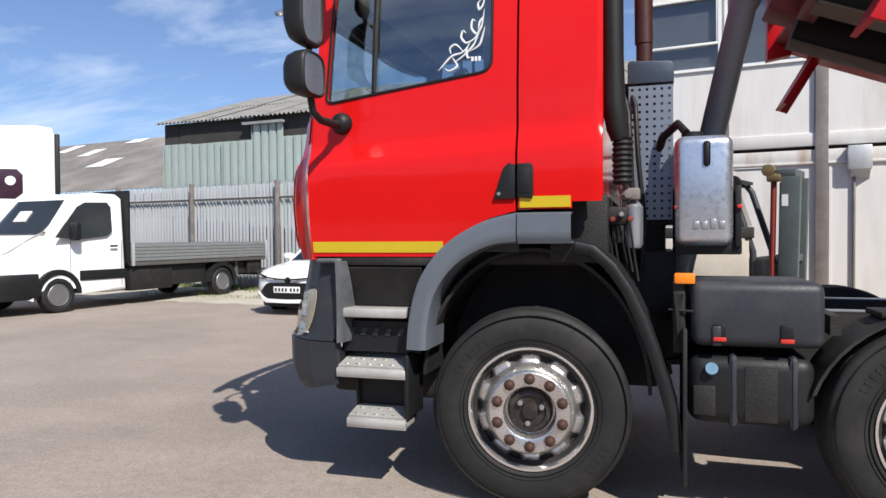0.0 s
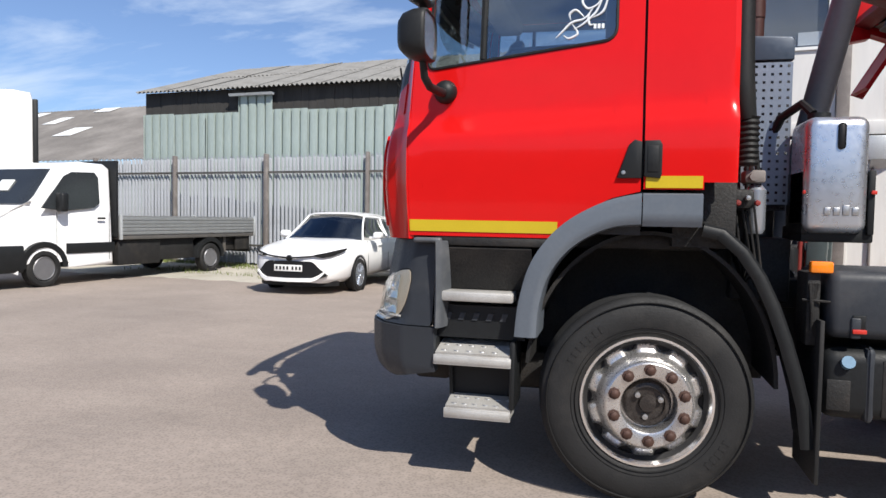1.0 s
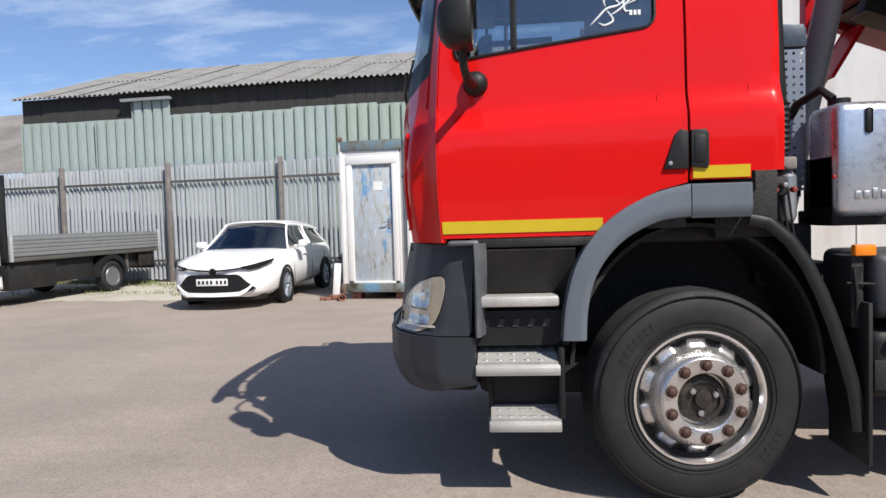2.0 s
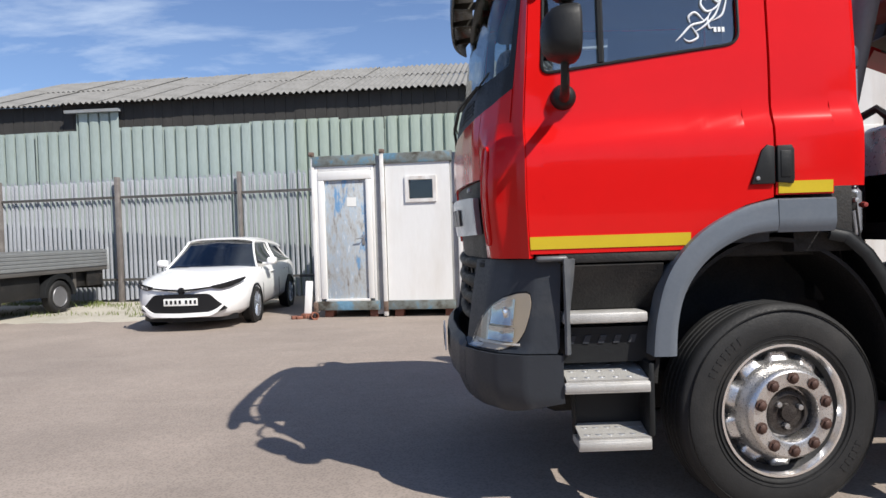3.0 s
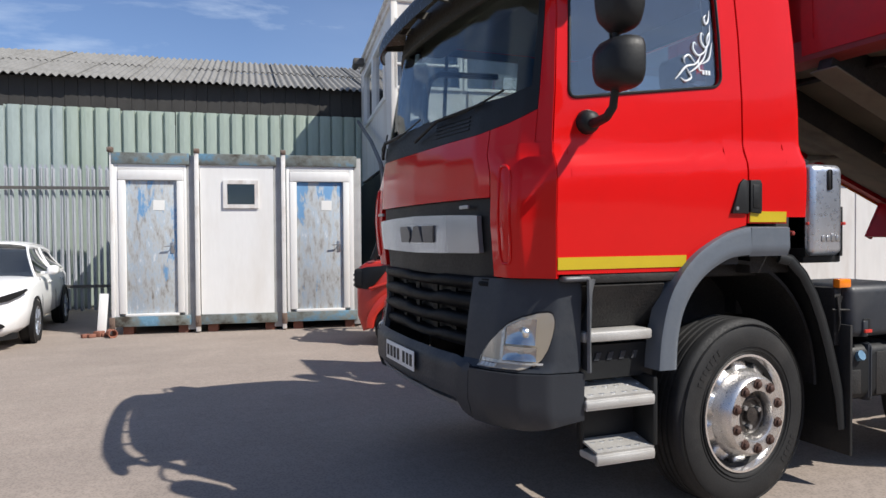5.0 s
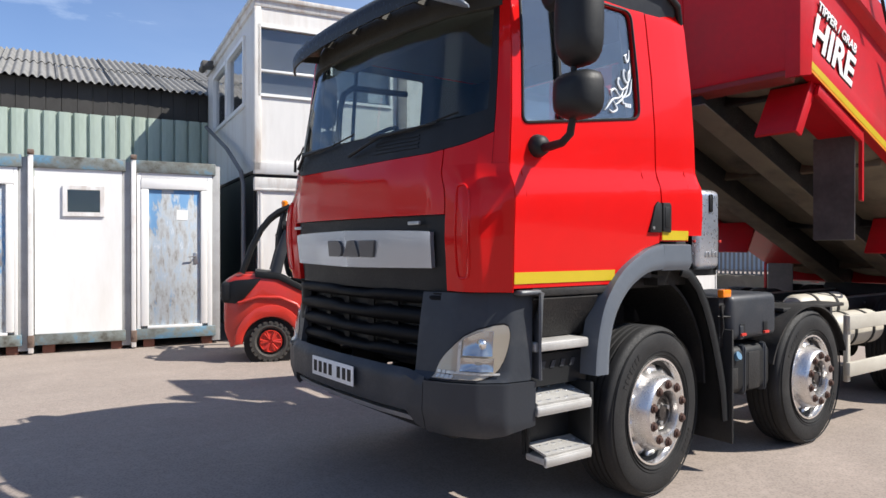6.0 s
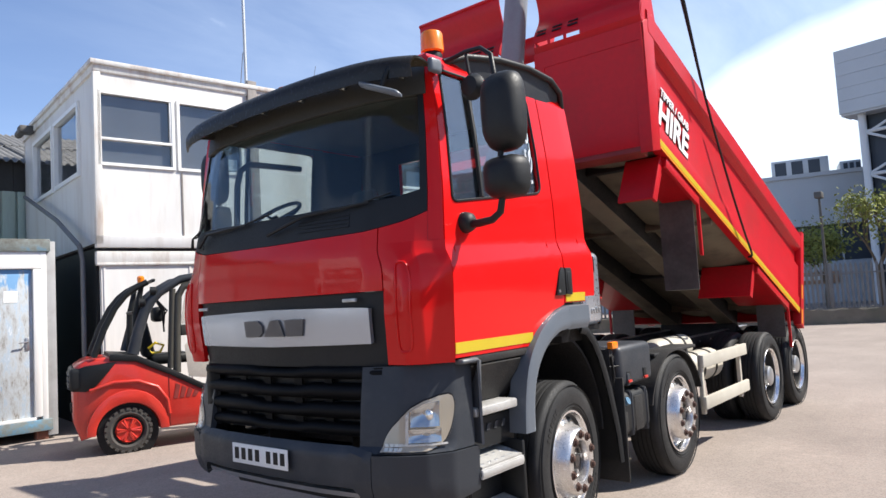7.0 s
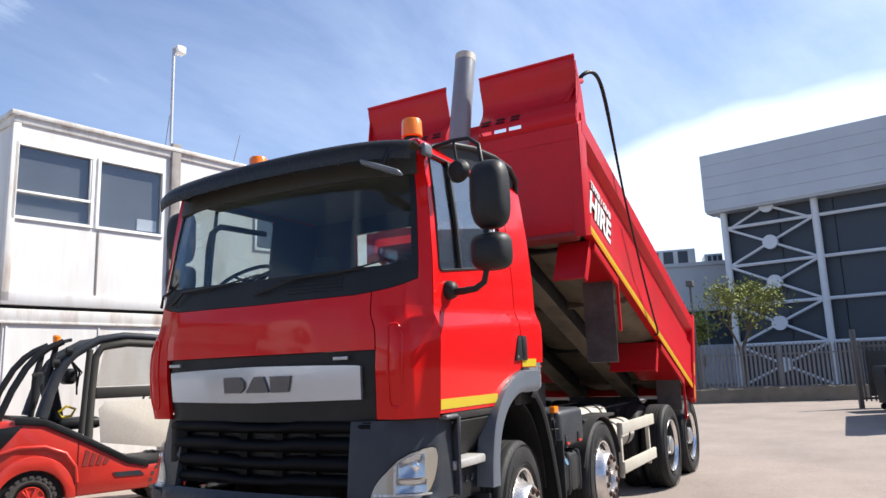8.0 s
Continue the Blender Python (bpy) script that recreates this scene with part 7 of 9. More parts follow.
# -- raised tipper body: local x runs back along the floor, z stands off the floor
body = part("tipper_body", (lambda b: (bx(b, 0.0, 4.9, 0.06, 2.41, 0.06, 0.10), b)[1])(B()), FLOORCREAM, lorry, "raised red steel tipper body with a dusty underside")
body.matrix_basis = Matrix.Translation((1.70, 0, 2.92)) @ Matrix.Rotation(radians(21), 4, "Y")
HX, HW0, HW1 = -0.45, -0.05, 2.52
for y0, sgn in ((-0.05, 1), (2.52, -1)):
    def Y(d):
        return y0 + sgn * d
    bm = B()
    # lower smooth panel, leaning slightly, folded out into a channel and a top rail
    prof = [(0.0, -0.02), (0.0, 0.16), (0.012, 0.20), (0.012, 0.62), (0.06, 0.66), (0.06, 0.84), (0.0, 0.875), (-0.015, 0.90), (-0.015, 1.08), (0.0, 1.10), (0.09, 1.10), (0.09, -0.02)]
    lo = lambda z: -0.02 - 0.36 * max(z, 0)
    L0 = [bm.verts.new((lo(z), Y(d), z)) for d, z in prof]
    L1 = [bm.verts.new((4.86, Y(d), z + 0.03)) for d, z in prof]
    for k in range(len(prof)):
        bm.faces.new((L0[k], L0[(k + 1) % len(prof)], L1[(k + 1) % len(prof)], L1[k]))
    bm.faces.new(L0); bm.faces.new(L1)
    side = part("body_side", bm, BODYRED, body, "red body side with a folded channel and top rail", 20)
    bm = B()
    bx(bm, 0.0, 4.8, Y(-0.006), Y(0.0), 0.0, 0.055)
    part("reflective_tape", bm, YELLOW, side, "yellow reflective tape along the bottom edge")
    bm = B()
    bx(bm, 0.0, 4.8, Y(-0.004), Y(0.0), -0.022, 0.0)
    part("reflective_tape", bm, ORANGETAPE, side, "orange tape edge")
    # front corner post
    bm = B()
    pr(bm, [(-0.06, -0.14), (0.09, -0.05), (0.06, 0.05), (-0.30, 1.12), (-0.46, 0.92)], "y", Y(-0.012), Y(0.10), 0.004)
    part("front_post", bm, BODYRED, body, "bright red front corner post")
    bm = B()
    pr(bm, [(4.78, -0.17), (4.93, -0.19), (4.93, 1.20), (4.84, 1.20), (4.78, 1.05)], "y", Y(-0.02), Y(0.08), 0.004)
    tp = part("rear_post", bm, BODYRED, body, "rear corner post")
    for z in (0.0, 0.35):
        bm = B()
        bx(bm, 4.80, 4.86, Y(-0.024), Y(-0.02), z - 0.15, z + 0.05)
        part("reflective_tape", bm, ORANGETAPE, tp)
# lettering on the near side, white with a dark offset copy behind
for txt, size, px, pz in (("TIPPER / GRAB", 0.105, 0.01, 0.475), ("HIRE", 0.34, 0.0, 0.195)):
    for mt, dy, off, nm in ((INK, -0.0465, 0.012, "letter_shadow"), (WHITEPLASTIC, -0.0525, 0.0, "lettering")):
        cu = bpy.data.curves.new(nm, "FONT")
        cu.body, cu.size, cu.extrude, cu.offset = txt, size, 0.002, 0.010 if txt == "HIRE" else 0.0025
        cu.materials.append(mt)
        o = new(nm, cu)
        o.parent = body
        o.matrix_basis = pose(px + off, dy + 0.0, pz - off, 90, 0, 0)
        tagged(o, "white painted lettering on the body side" if nm == "lettering" else "dark edge behind the lettering")
# headboard: sloping face with recessed fields, a gap for the ram, and a canopy above


def face(y, t):
    """A point of the headboard's front face: t 0 at the floor, 1 at the canopy fold, 2 at the canopy's lip."""
    if t <= 1:
        return (-0.03 + (HX + 0.03) * t, y, -0.06 + 0.98 * t)
    k = t - 1
    return (HX - 0.02 - 0.16 * k + 0.03 * math.sin(math.pi * k) - 0.040 * math.sin(2.6 * math.pi * k), y, 0.92 + 0.72 * k)


for y0, y1 in ((HW0, 1.03), (1.45, HW1)):
    bm = B()
    foot = 0.0 if y0 < 0.5 else 0.20
    grid(bm, lambda a, b: face(y0 + (y1 - y0) * a, foot + (1 - foot) * b), 4, 10, -0.03)
    board = part("headboard", bm, BODYRED, body, "red headboard with a recessed field", 25)
    for a, b, t0, t1 in ((y0, y1, foot, foot + 0.10), (y0, y1, 0.86, 1.0), (y0, y0 + (0.03 if y0 < 0.5 else 0.10), foot + 0.10, 0.86), (y1 - (0.10 if y0 < 0.5 else 0.03), y1, foot + 0.10, 0.86)):
        bm = B()
        grid(bm, lambda p, q: Vector(face(a + (b - a) * p, t0 + (t1 - t0) * q)) + Vector((-0.035, 0, -0.012)), 2, 4, 0.033)
        part("border", bm, BODYRED, board, "", 25)
    # canopy band with slots left open between its strips
    bm = B()
    w = (y1 - y0)
    inner = 1 if y0 < 0.5 else 0
    slots = [(1.03 - 0.14 * (k + 1) - 0.03 * k - 0.012, 1.03 - 0.03 * k - 0.14 * k - 0.012) for k in range(3)] if inner else [(1.45 + 0.04 + 0.17 * k, 1.45 + 0.18 + 0.17 * k) for k in range(3)]
    slots.sort()
    grid(bm, lambda a, b: face(y0 + w * a, 1.135 + 0.865 * b), 6, 24, 0.012)
    yy = y0
    for s0, s1 in slots + [(y1, y1)]:
        if s0 > yy:
            grid(bm, lambda a, b: face(yy + (s0 - yy) * a, 1.08 + 0.055 * b), 1, 1, 0.012)
        yy = s1
    grid(bm, lambda a, b: face(y0 + w * a, 1.0 + 0.08 * b), 6, 1, 0.012)
    tb(bm, [face(y0, 2.0), face(y1, 2.0)], 0.02, 8)
    part("canopy", bm, BODYRED, body, "red canopy above the headboard with slots", 30)
    for s0, s1 in slots:
        for t in (1.22, 1.285):
            bm = B()
            grid(bm, lambda a, b: Vector(face(s0 + 0.02 + (s1 - s0 - 0.04) * a, t + 0.028 * b)) + Vector((-0.010, 0, 0)), 1, 2, 0.006)
            part("canopy_slot", bm, INK, body, "dark upper slot")
bm = B()
# the recess is left open at the height of the slots
for t0, t1 in ((0.20, 1.06), (1.16, 1.62)):
    grid(bm, lambda a, b: Vector(face(1.02 + 0.44 * a, t0 + (t1 - t0) * b)) + Vector((0.27, 0, 0.02)), 2, 12, 0.02)
    for y in (1.03, 1.45):
        grid(bm, lambda a, b: Vector(face(y, t0 + (t1 - t0) * b)) + Vector((0.27 * a, 0, 0.02 * a)), 2, 12, 0.015)
part("ram_recess", bm, BODYRED, body, "recess for the ram in the headboard")
for y0, y1 in ((HW0, HW0 + 0.012), (HW1 - 0.012, HW1)):
    bm = B()
    pr(bm, [(-0.46, 0.92), (-0.62, 1.62), (-0.40, 1.40), (-0.20, 1.10)], "y", y0, y1)
    part("canopy_cheek", bm, BODYRED, body, "canopy side cheek")
# tailgate
bm = B()
bx(bm, 4.86, 4.91, 0.03, 2.44, -0.1, 1.08)
for y in (0.3, 0.9, 1.5, 2.1):
    bx(bm, 4.91, 4.97, y - 0.05, y + 0.05, -0.1, 1.08, 0.01)
part("tailgate", bm, BODYRED, body, "red ribbed tailgate")
# underside: long beams, cross-members, hinge blocks
for y in (0.78, 1.58):
    bm = B()
    bx(bm, -0.02, 4.9, y, y + 0.12, -0.20, 0.06, 0.01)
    part("long_beam", bm, GRIME, body, "dark floor beam")
    bm = B()
    bx(bm, -0.02, 4.9, y - 0.05, y + 0.17, -0.215, -0.20, 0.004)
    part("beam_flange", bm, FLOORCREAM, body, "dusty beam flange")
for y0, y1 in ((0.06, 0.76), (0.92, 1.56), (1.72, 2.41)):
    bm = B()
    grid(bm, lambda a, b: (0.07 + 4.75 * a, y0 + (y1 - y0) * b, 0.03 - 0.05 * math.sin(math.pi * b) + 0.006 * noise.noise(Vector((a * 9, b * 3, y0)))), 24, 8, 0.01)
    part("floor_panel", bm, FLOORCREAM, body, "dusty dished underside panel", 60)
for k in (0, 3, 6, 9):
    x = 0.30 + k * 0.46
    for y0, y1 in ((0.06, 0.78), (0.90, 1.58), (1.70, 2.41)):
        bm = B()
        bx(bm, x, x + 0.05, y0, y1, -0.05, 0.05, 0.006)
        part("cross_member", bm, FLOORCREAM if k % 2 else GRIME, body, "dusty floor cross-member" if k == 0 else "")
bm = B()
bx(bm, -0.06, 0.06, 0.04, 1.40, -0.12, 0.08, 0.01)
bx(bm, -0.05, 0.06, 1.39, 2.43, 0.0, 0.08, 0.01)
bx(bm, -0.24, -0.04, 1.30, 1.62, -0.12, 0.10, 0.015)
part("front_sill", bm, RUSTRED, body, "dark front floor sill")
bm = B()
bx(bm, 4.55, 4.85, 0.70, 1.78, -0.42, -0.2, 0.03)
tb(bm, [(4.7, 0.6, -0.32), (4.7, 1.88, -0.32)], 0.05, 12)
part("hinge", bm, GRIME, body, "rear tipping hinge")
# wings under the sides with rubber flaps
for sgn, y0 in ((1, -0.03), (-1, 2.50)):
    for x0, x1, ln in ((0.22, 1.07, 0.48), (2.92, 4.30, 0.44)):
        def Y(d):
            return y0 + sgn * d
        up = 0.0 if sgn > 0 else 0.10      # the far wing sits tight under the floor
        bm = B()
        pr(bm, [(x0, -0.03), (x0 + 0.03, -0.03), (x0 - 0.05, -ln), (x0 - 0.08, -ln)], "y", Y(0.06), Y(0.36 if x0 < 1 else 0.62))
        bx(bm, x0 + 0.03, x1, Y(0.02), Y(0.36 if x0 < 1 else 0.62), -0.055, -0.03)
        wg = part("wing", bm, BODYRED, body, "red wing plate under the body")
        bm = B()
        pr(bm, [(x0 - 0.005, -0.02), (x0 + 0.085, -0.02), (x0 + 0.01, -ln), (x0 - 0.08, -ln)], "y", Y(0.03), Y(0.06), 0.004)
        bx(bm, x0 + 0.05, x1 + 0.01, Y(-0.008), Y(0.03), -0.12 + up, -0.03 + up, 0.004)
        part("wing_edge", bm, BODYRED, wg, "folded wing edge")
        bm = B()
        # the flap hangs straight down, so it leans in the body's frame
        s21, c21 = math.sin(radians(21)), math.cos(radians(21))
        fl = 0.88 if x0 < 1 else 0.42
        pr(bm, [(x1, -0.05), (x1 + 0.012, -0.05), (x1 + 0.012 + s21 * fl, -0.05 - c21 * fl), (x1 + s21 * fl, -0.05 - c21 * fl)], "y", Y(0.06), Y(0.40))
        part("mud_flap", bm, FLAPGREY, wg, "hanging dusty rubber flap")
        bm = B()
        pr(bm, [(x1, -0.05), (x1 + 0.03, -0.05), (x1 + 0.03 + s21 * 0.55, -0.05 - c21 * 0.55), (x1 + s21 * 0.55, -0.05 - c21 * 0.55)], "y", Y(0.0), Y(0.03))
        part("flap_stay", bm, BODYRED, wg, "thin red flap stay")
# sheeting arm: a bent black tube along the near side
bm = B()
arm = [(1.90, 0.02, 4.50), (1.96, -0.06, 4.60), (2.10, -0.11, 4.645), (2.28, -0.12, 4.60), (2.44, -0.12, 4.42), (2.60, -0.12, 4.09), (2.90, -0.12, 3.46), (3.40, -0.12, 2.68), (3.80, -0.11, 2.20), (4.08, -0.09, 1.96), (4.16, -0.03, 1.93)]
fine = []
for i in range(len(arm) - 1):
    p0, p1, p2, p3 = (Vector(arm[min(max(i + k, 0), len(arm) - 1)]) for k in (-1, 0, 1, 2))
    for k in range(6):
        t = k / 6
        fine.append(0.5 * (2 * p1 + (p2 - p0) * t + (2 * p0 - 5 * p1 + 4 * p2 - p3) * t * t + (3 * p1 - p0 - 3 * p2 + p3) * t ** 3))
tb(bm, fine + [Vector(arm[-1])], [0.022 if k < 26 else max(0.012, 0.022 - 0.001 * (k - 26)) for k in range(len(fine) + 1)], 8)
part("sheet_arm", bm, BLACK, lorry, "bent black sheeting arm", 60)
bm = B()
tb(bm, [(1.66, 0.06, 4.2), (1.74, -0.02, 4.42), (1.90, -0.03, 4.5)], 0.03, 8)
part("sheet_pivot", bm, BODYRED, lorry, "sheeting arm pivot")

# ---- other vehicles ----
def road_wheel(parent, c, axis, r, w, out, rim_mat, rim_r=0.62, spokes=0, label="black tyre"):
    """A tyre with its rim as a sub-part. out: +1 or -1, the side of the axis that faces outwards."""
    bm = B()
    h = w / 2
    lt(bm, [(r * 0.66, -h * 0.8), (r * 0.75, -h), (r * 0.93, -h * 0.95), (r, -h * 0.7), (r, h * 0.7), (r * 0.93, h * 0.95), (r * 0.75, h), (r * 0.66, h * 0.8)], c, axis, 36, True)
    t = part("wheel", bm, RUBBER, parent, label, 40)
    bm = B()
    q = out * h
    lt(bm, [(r * rim_r * 1.06, q * 0.80), (r * rim_r, q * 0.92), (r * rim_r * 0.94, q * 0.75), (r * rim_r * 0.88, q * 0.45), (r * rim_r * 0.45, q * 0.70), (r * rim_r * 0.25, q * 0.78), (0.0, q * 0.80)], c, axis, 30)
    rim = part("rim", bm, rim_mat, t, "", 40)
    if spokes:
        bm = B()
        for k in range(spokes):
            a = 2 * math.pi * k / spokes
            for d in (-0.13, 0.13):
                p0, p1 = r * rim_r * 0.2, r * rim_r * 0.95
                o = q * 0.86
                def at(rad, an):
                    u, v = rad * math.cos(an), rad * math.sin(an)
                    return Vector(c) + Vector({"x": (o, u, v), "y": (u, o, v)}[axis])
                tb(bm, [at(p0, a), at(p1, a + d)], 0.016, 5)
        part("spoke", bm, rim_mat, rim)
    bm = B()
    n = spokes or 8
    for k in range(n):
        a = 2 * math.pi * (k + 0.5) / n
        o = q * 0.62
        u, v = r * rim_r * 0.72 * math.cos(a), r * rim_r * 0.72 * math.sin(a)
        cc = Vector(c) + Vector({"x": (o, u, v), "y": (u, o, v)}[axis])
        lt(bm, [(r * 0.085, 0.0), (r * 0.075, q * 0.10), (0.0, q * 0.10)], cc, axis, 10)
    part("vent_hole", bm, INK, rim)
    return t


# --- white estate car, nose towards the yard
car = thing("estate_car", "white estate car parked nose out by the fence", "car", yard(-3.27, 0.70, 0, -82))


def car_half(x):
    return lerp(x, [(-2.30, 0.70), (-2.1, 0.82), (-1.4, 0.885), (0, 0.895), (1.4, 0.895), (1.8, 0.875), (2.05, 0.80), (2.2, 0.68), (2.28, 0.52), (2.33, 0.30)])


def car_belt(x):
    return lerp(x, [(-2.3, 0.95), (-1.6, 1.0), (0.6, 0.95), (1.0, 0.94), (1.5, 0.89), (1.85, 0.835), (2.05, 0.795), (2.2, 0.75), (2.28, 0.715), (2.33, 0.675)])


def car_low(x):
    return lerp(x, [(-2.3, 0.42), (-2.0, 0.26), (1.9, 0.20), (2.2, 0.21), (2.33, 0.24)])


def nose_x(y):
    """The nose's reach at a distance y from the middle."""
    return lerp(abs(y), [(0, 2.345), (0.15, 2.342), (0.30, 2.33), (0.52, 2.28), (0.68, 2.2), (0.80, 2.05), (0.875, 1.8), (0.895, 1.4)])


def fascia(bm, y0, y1, lo, hi, out, n=24, thick=0.02):
    """A sheet laid on the nose between two curves of height."""
    def at(a, b):
        y = y0 + (y1 - y0) * a
        return (nose_x(y) + out, y * (1 + out * 0.4), lo(abs(y)) + (hi(abs(y)) - lo(abs(y))) * b)
    grid(bm, at, n, 2, thick)


xs = [-2.30, -2.2, -2.0, -1.6, -1.0, -0.4, 0.2, 0.7, 1.0, 1.3, 1.6, 1.8, 1.95, 2.05, 2.13, 2.2, 2.25, 2.28, 2.31, 2.33]
loops = []
for x in xs:
    w, zb, zt = car_half(x), car_low(x), car_belt(x)
    crown = 0.045 if x > 0.9 else 0.0
    half = [(0.0, zb), (w * 0.82, zb), (w * 0.97, zb + 0.10), (w, (zb + zt) / 2), (w * 0.985, zt - 0.10), (w * 0.93, zt - 0.02), (w * 0.72, zt + crown * 0.6), (w * 0.35, zt + crown), (0.0, zt + crown)]
    loops.append([(x, y, z) for y, z in half] + [(x, -y, z) for y, z in reversed(half[1:-1])])
bm = B()
loft(bm, loops)
cb = part("body", bm, WHITEPAINT, car, "glossy white body shell", 50)
# greenhouse


def gh(x_b, y_b, x_t, y_t, t, zb=0.955, zt=1.43):
    k = 1 - (1 - t) ** 1.25
    return (x_b + (x_t - x_b) * t, y_b + (y_t - y_b) * k, zb + (zt - zb) * t)


bm = B()
grid(bm, lambda a, b: gh(1.12 - 0.26 * abs(2 * a - 1) ** 2.5, -0.80 + 1.60 * a, 0.38 - 0.10 * abs(2 * a - 1) ** 2, -0.60 + 1.20 * a, b, 0.95, 1.415 - 0.03 * abs(2 * a - 1)), 14, 6, 0.004)
p = part("windscreen", bm, CARGLASS, car, "dark windscreen")
p.visible_shadow = False
for sgn in (1, -1):
    bm = B()
    grid(bm, lambda a, b: gh(0.72 - 2.42 * a, sgn * 0.815, 0.22 - 1.72 * a, sgn * (0.615 - 0.05 * a), b, 0.985, 1.365 - 0.13 * a * a), 10, 5, 0.004)
    p = part("side_window", bm, CARGLASS, car, "dark side window")
    p.visible_shadow = False
    bm = B()
    tb(bm, [gh(0.88, sgn * 0.815, 0.30, sgn * 0.612, t / 8, 0.94, 1.40) for t in range(9)], 0.019, 8)
    tb(bm, [gh(-0.55, sgn * 0.82, -0.62, sgn * 0.605, t / 4, 0.97, 1.365) for t in range(5)], 0.026, 6)
    grid(bm, lambda a, b: gh(-1.70 - 0.45 * a, sgn * (0.815 - 0.12 * a), -1.50 - 0.42 * a, sgn * (0.60 - 0.06 * a), b, 0.96, 1.27 - 0.05 * a), 4, 4, 0.02)
    tb(bm, [(0.30 - 2.15 * k / 10, sgn * (0.612 - 0.05 * k / 10), 1.40 - 0.13 * (k / 10) ** 2) for k in range(11)], 0.028, 6)
    part("pillar", bm, WHITEPAINT, car, "white roof pillars")
    bm = B()
    bx(bm, 0.42, 0.66, sgn * 0.93, sgn * 1.09, 0.965, 1.105, 0.05, None, 3)
    bx(bm, 0.52, 0.60, sgn * 0.84, sgn * 0.96, 0.975, 1.015, 0.01)
    part("door_mirror", bm, WHITEPAINT, car, "white door mirror")
    for xx in (0.1, -0.95):
        bm = B()
        bx(bm, xx - 0.10, xx + 0.10, sgn * 0.885, sgn * 0.912, 0.82, 0.85, 0.008)
        part("door_handle", bm, WHITEPAINT, car)
    for xx in (0.75, -0.42, -1.35):
        bm = B()
        tb(bm, [(xx, sgn * 0.888, 0.32), (xx + 0.02, sgn * 0.898, 0.6), (xx - 0.04, sgn * 0.85, 0.93)], 0.004, 5)
        part("door_gap", bm, INK, car, "door shut line")
    # headlamp: dark slanted wedge with a bright core
    bm = B()
    fascia(bm, sgn * 0.47, sgn * 0.868, lambda y: lerp(y, [(0.47, 0.690), (0.60, 0.668), (0.72, 0.690), (0.82, 0.745), (0.868, 0.80)]), lambda y: lerp(y, [(0.47, 0.722), (0.66, 0.762), (0.80, 0.805), (0.868, 0.83)]), 0.014, 14)
    hl = part("headlamp", bm, INK, car, "slim dark headlamp")
    bm = B()
    fascia(bm, sgn * 0.55, sgn * 0.845, lambda y: lerp(y, [(0.55, 0.682), (0.72, 0.702), (0.845, 0.785)]), lambda y: lerp(y, [(0.55, 0.712), (0.72, 0.755), (0.845, 0.812)]), 0.020, 10, 0.008)
    part("lamp_core", bm, LAMPCHROME, hl)
    for x in (1.22, -1.34):
        bm = B()
        lt(bm, [(0.33, -0.03), (0.365, -0.02), (0.365, 0.035), (0.33, 0.04)], (x, sgn * 0.87, 0.315), "y", 36, True)
        lt(bm, [(0.0, 0.0), (0.345, 0.0)], (x, sgn * 0.886, 0.315), "y", 36)
        part("wheel_arch", bm, INK, car, "dark wheel arch")
        road_wheel(car, (x, sgn * 0.805, 0.315), "y", 0.315, 0.21, sgn, SILVER, 0.70, 5, "car tyre")
bm = B()
grid(bm, lambda a, b: (0.38 - 2.25 * b - 0.08 * (2 * a - 1) ** 2 * (1 - b), (-0.61 + 1.22 * a) * (1 - 0.08 * b), 1.40 + 0.03 * math.sin(math.pi * b) - 0.13 * b * b + 0.05 * (1 - (2 * a - 1) ** 4)), 16, 14, 0.03)
part("roof", bm, WHITEPAINT, car, "white roof", 60)
bm = B()
grid(bm, lambda a, b: (-1.88 - 0.34 * b, (-0.56 - 0.06 * b) * (1 - 2 * a), 1.28 - 0.32 * b), 6, 4, 0.004)
part("rear_window", bm, CARGLASS, car)
bm = B()
fascia(bm, -0.68, 0.68, lambda y: lerp(y, [(0, 0.285), (0.5, 0.29), (0.6, 0.315), (0.68, 0.345)]), lambda y: lerp(y, [(0, 0.605), (0.40, 0.60), (0.46, 0.575), (0.56, 0.465), (0.68, 0.36)]), 0.012, 40)
gr = part("grille", bm, INK, car, "wide black lower grille")
bm = B()
for z in (0.37, 0.41, 0.55):
    fascia(bm, -0.44, 0.44, lambda y: z, lambda y: z + 0.006, 0.017, 16, 0.006)
part("grille_bar", bm, GREYTRIM, gr)
bm = B()
fascia(bm, -0.63, 0.63, lambda y: lerp(y, [(0, 0.235), (0.44, 0.245), (0.54, 0.30), (0.63, 0.395)]), lambda y: lerp(y, [(0, 0.300), (0.44, 0.31), (0.54, 0.36), (0.63, 0.43)]), 0.034, 30, 0.03)
part("bumper_lip", bm, WHITEPAINT, car, "white lower bumper lip")
# black strip below the lip imitates the shade under the car
bm = B()
fascia(bm, -0.80, 0.80, lambda y: 0.15, lambda y: 0.235, -0.15, 30, 0.03)
part("underside_shade", bm, INK, car, "black strip standing in for the shade under the car")
bm = B()
fascia(bm, -0.50, 0.50, lambda y: 0.640 + 0.055 * (y / 0.5) ** 1.3, lambda y: 0.672 + 0.045 * (y / 0.5) ** 1.3, 0.014, 24)
lt(bm, [(0.0, 0.03), (0.05, 0.025), (0.06, 0.0)], (2.34, 0, 0.648), "x", 20)
part("nose_trim", bm, INK, car, "dark nose trim line with a round plain emblem")
bm = B()
bx(bm, 2.372, 2.386, -0.27, 0.27, 0.42, 0.535, 0.003)
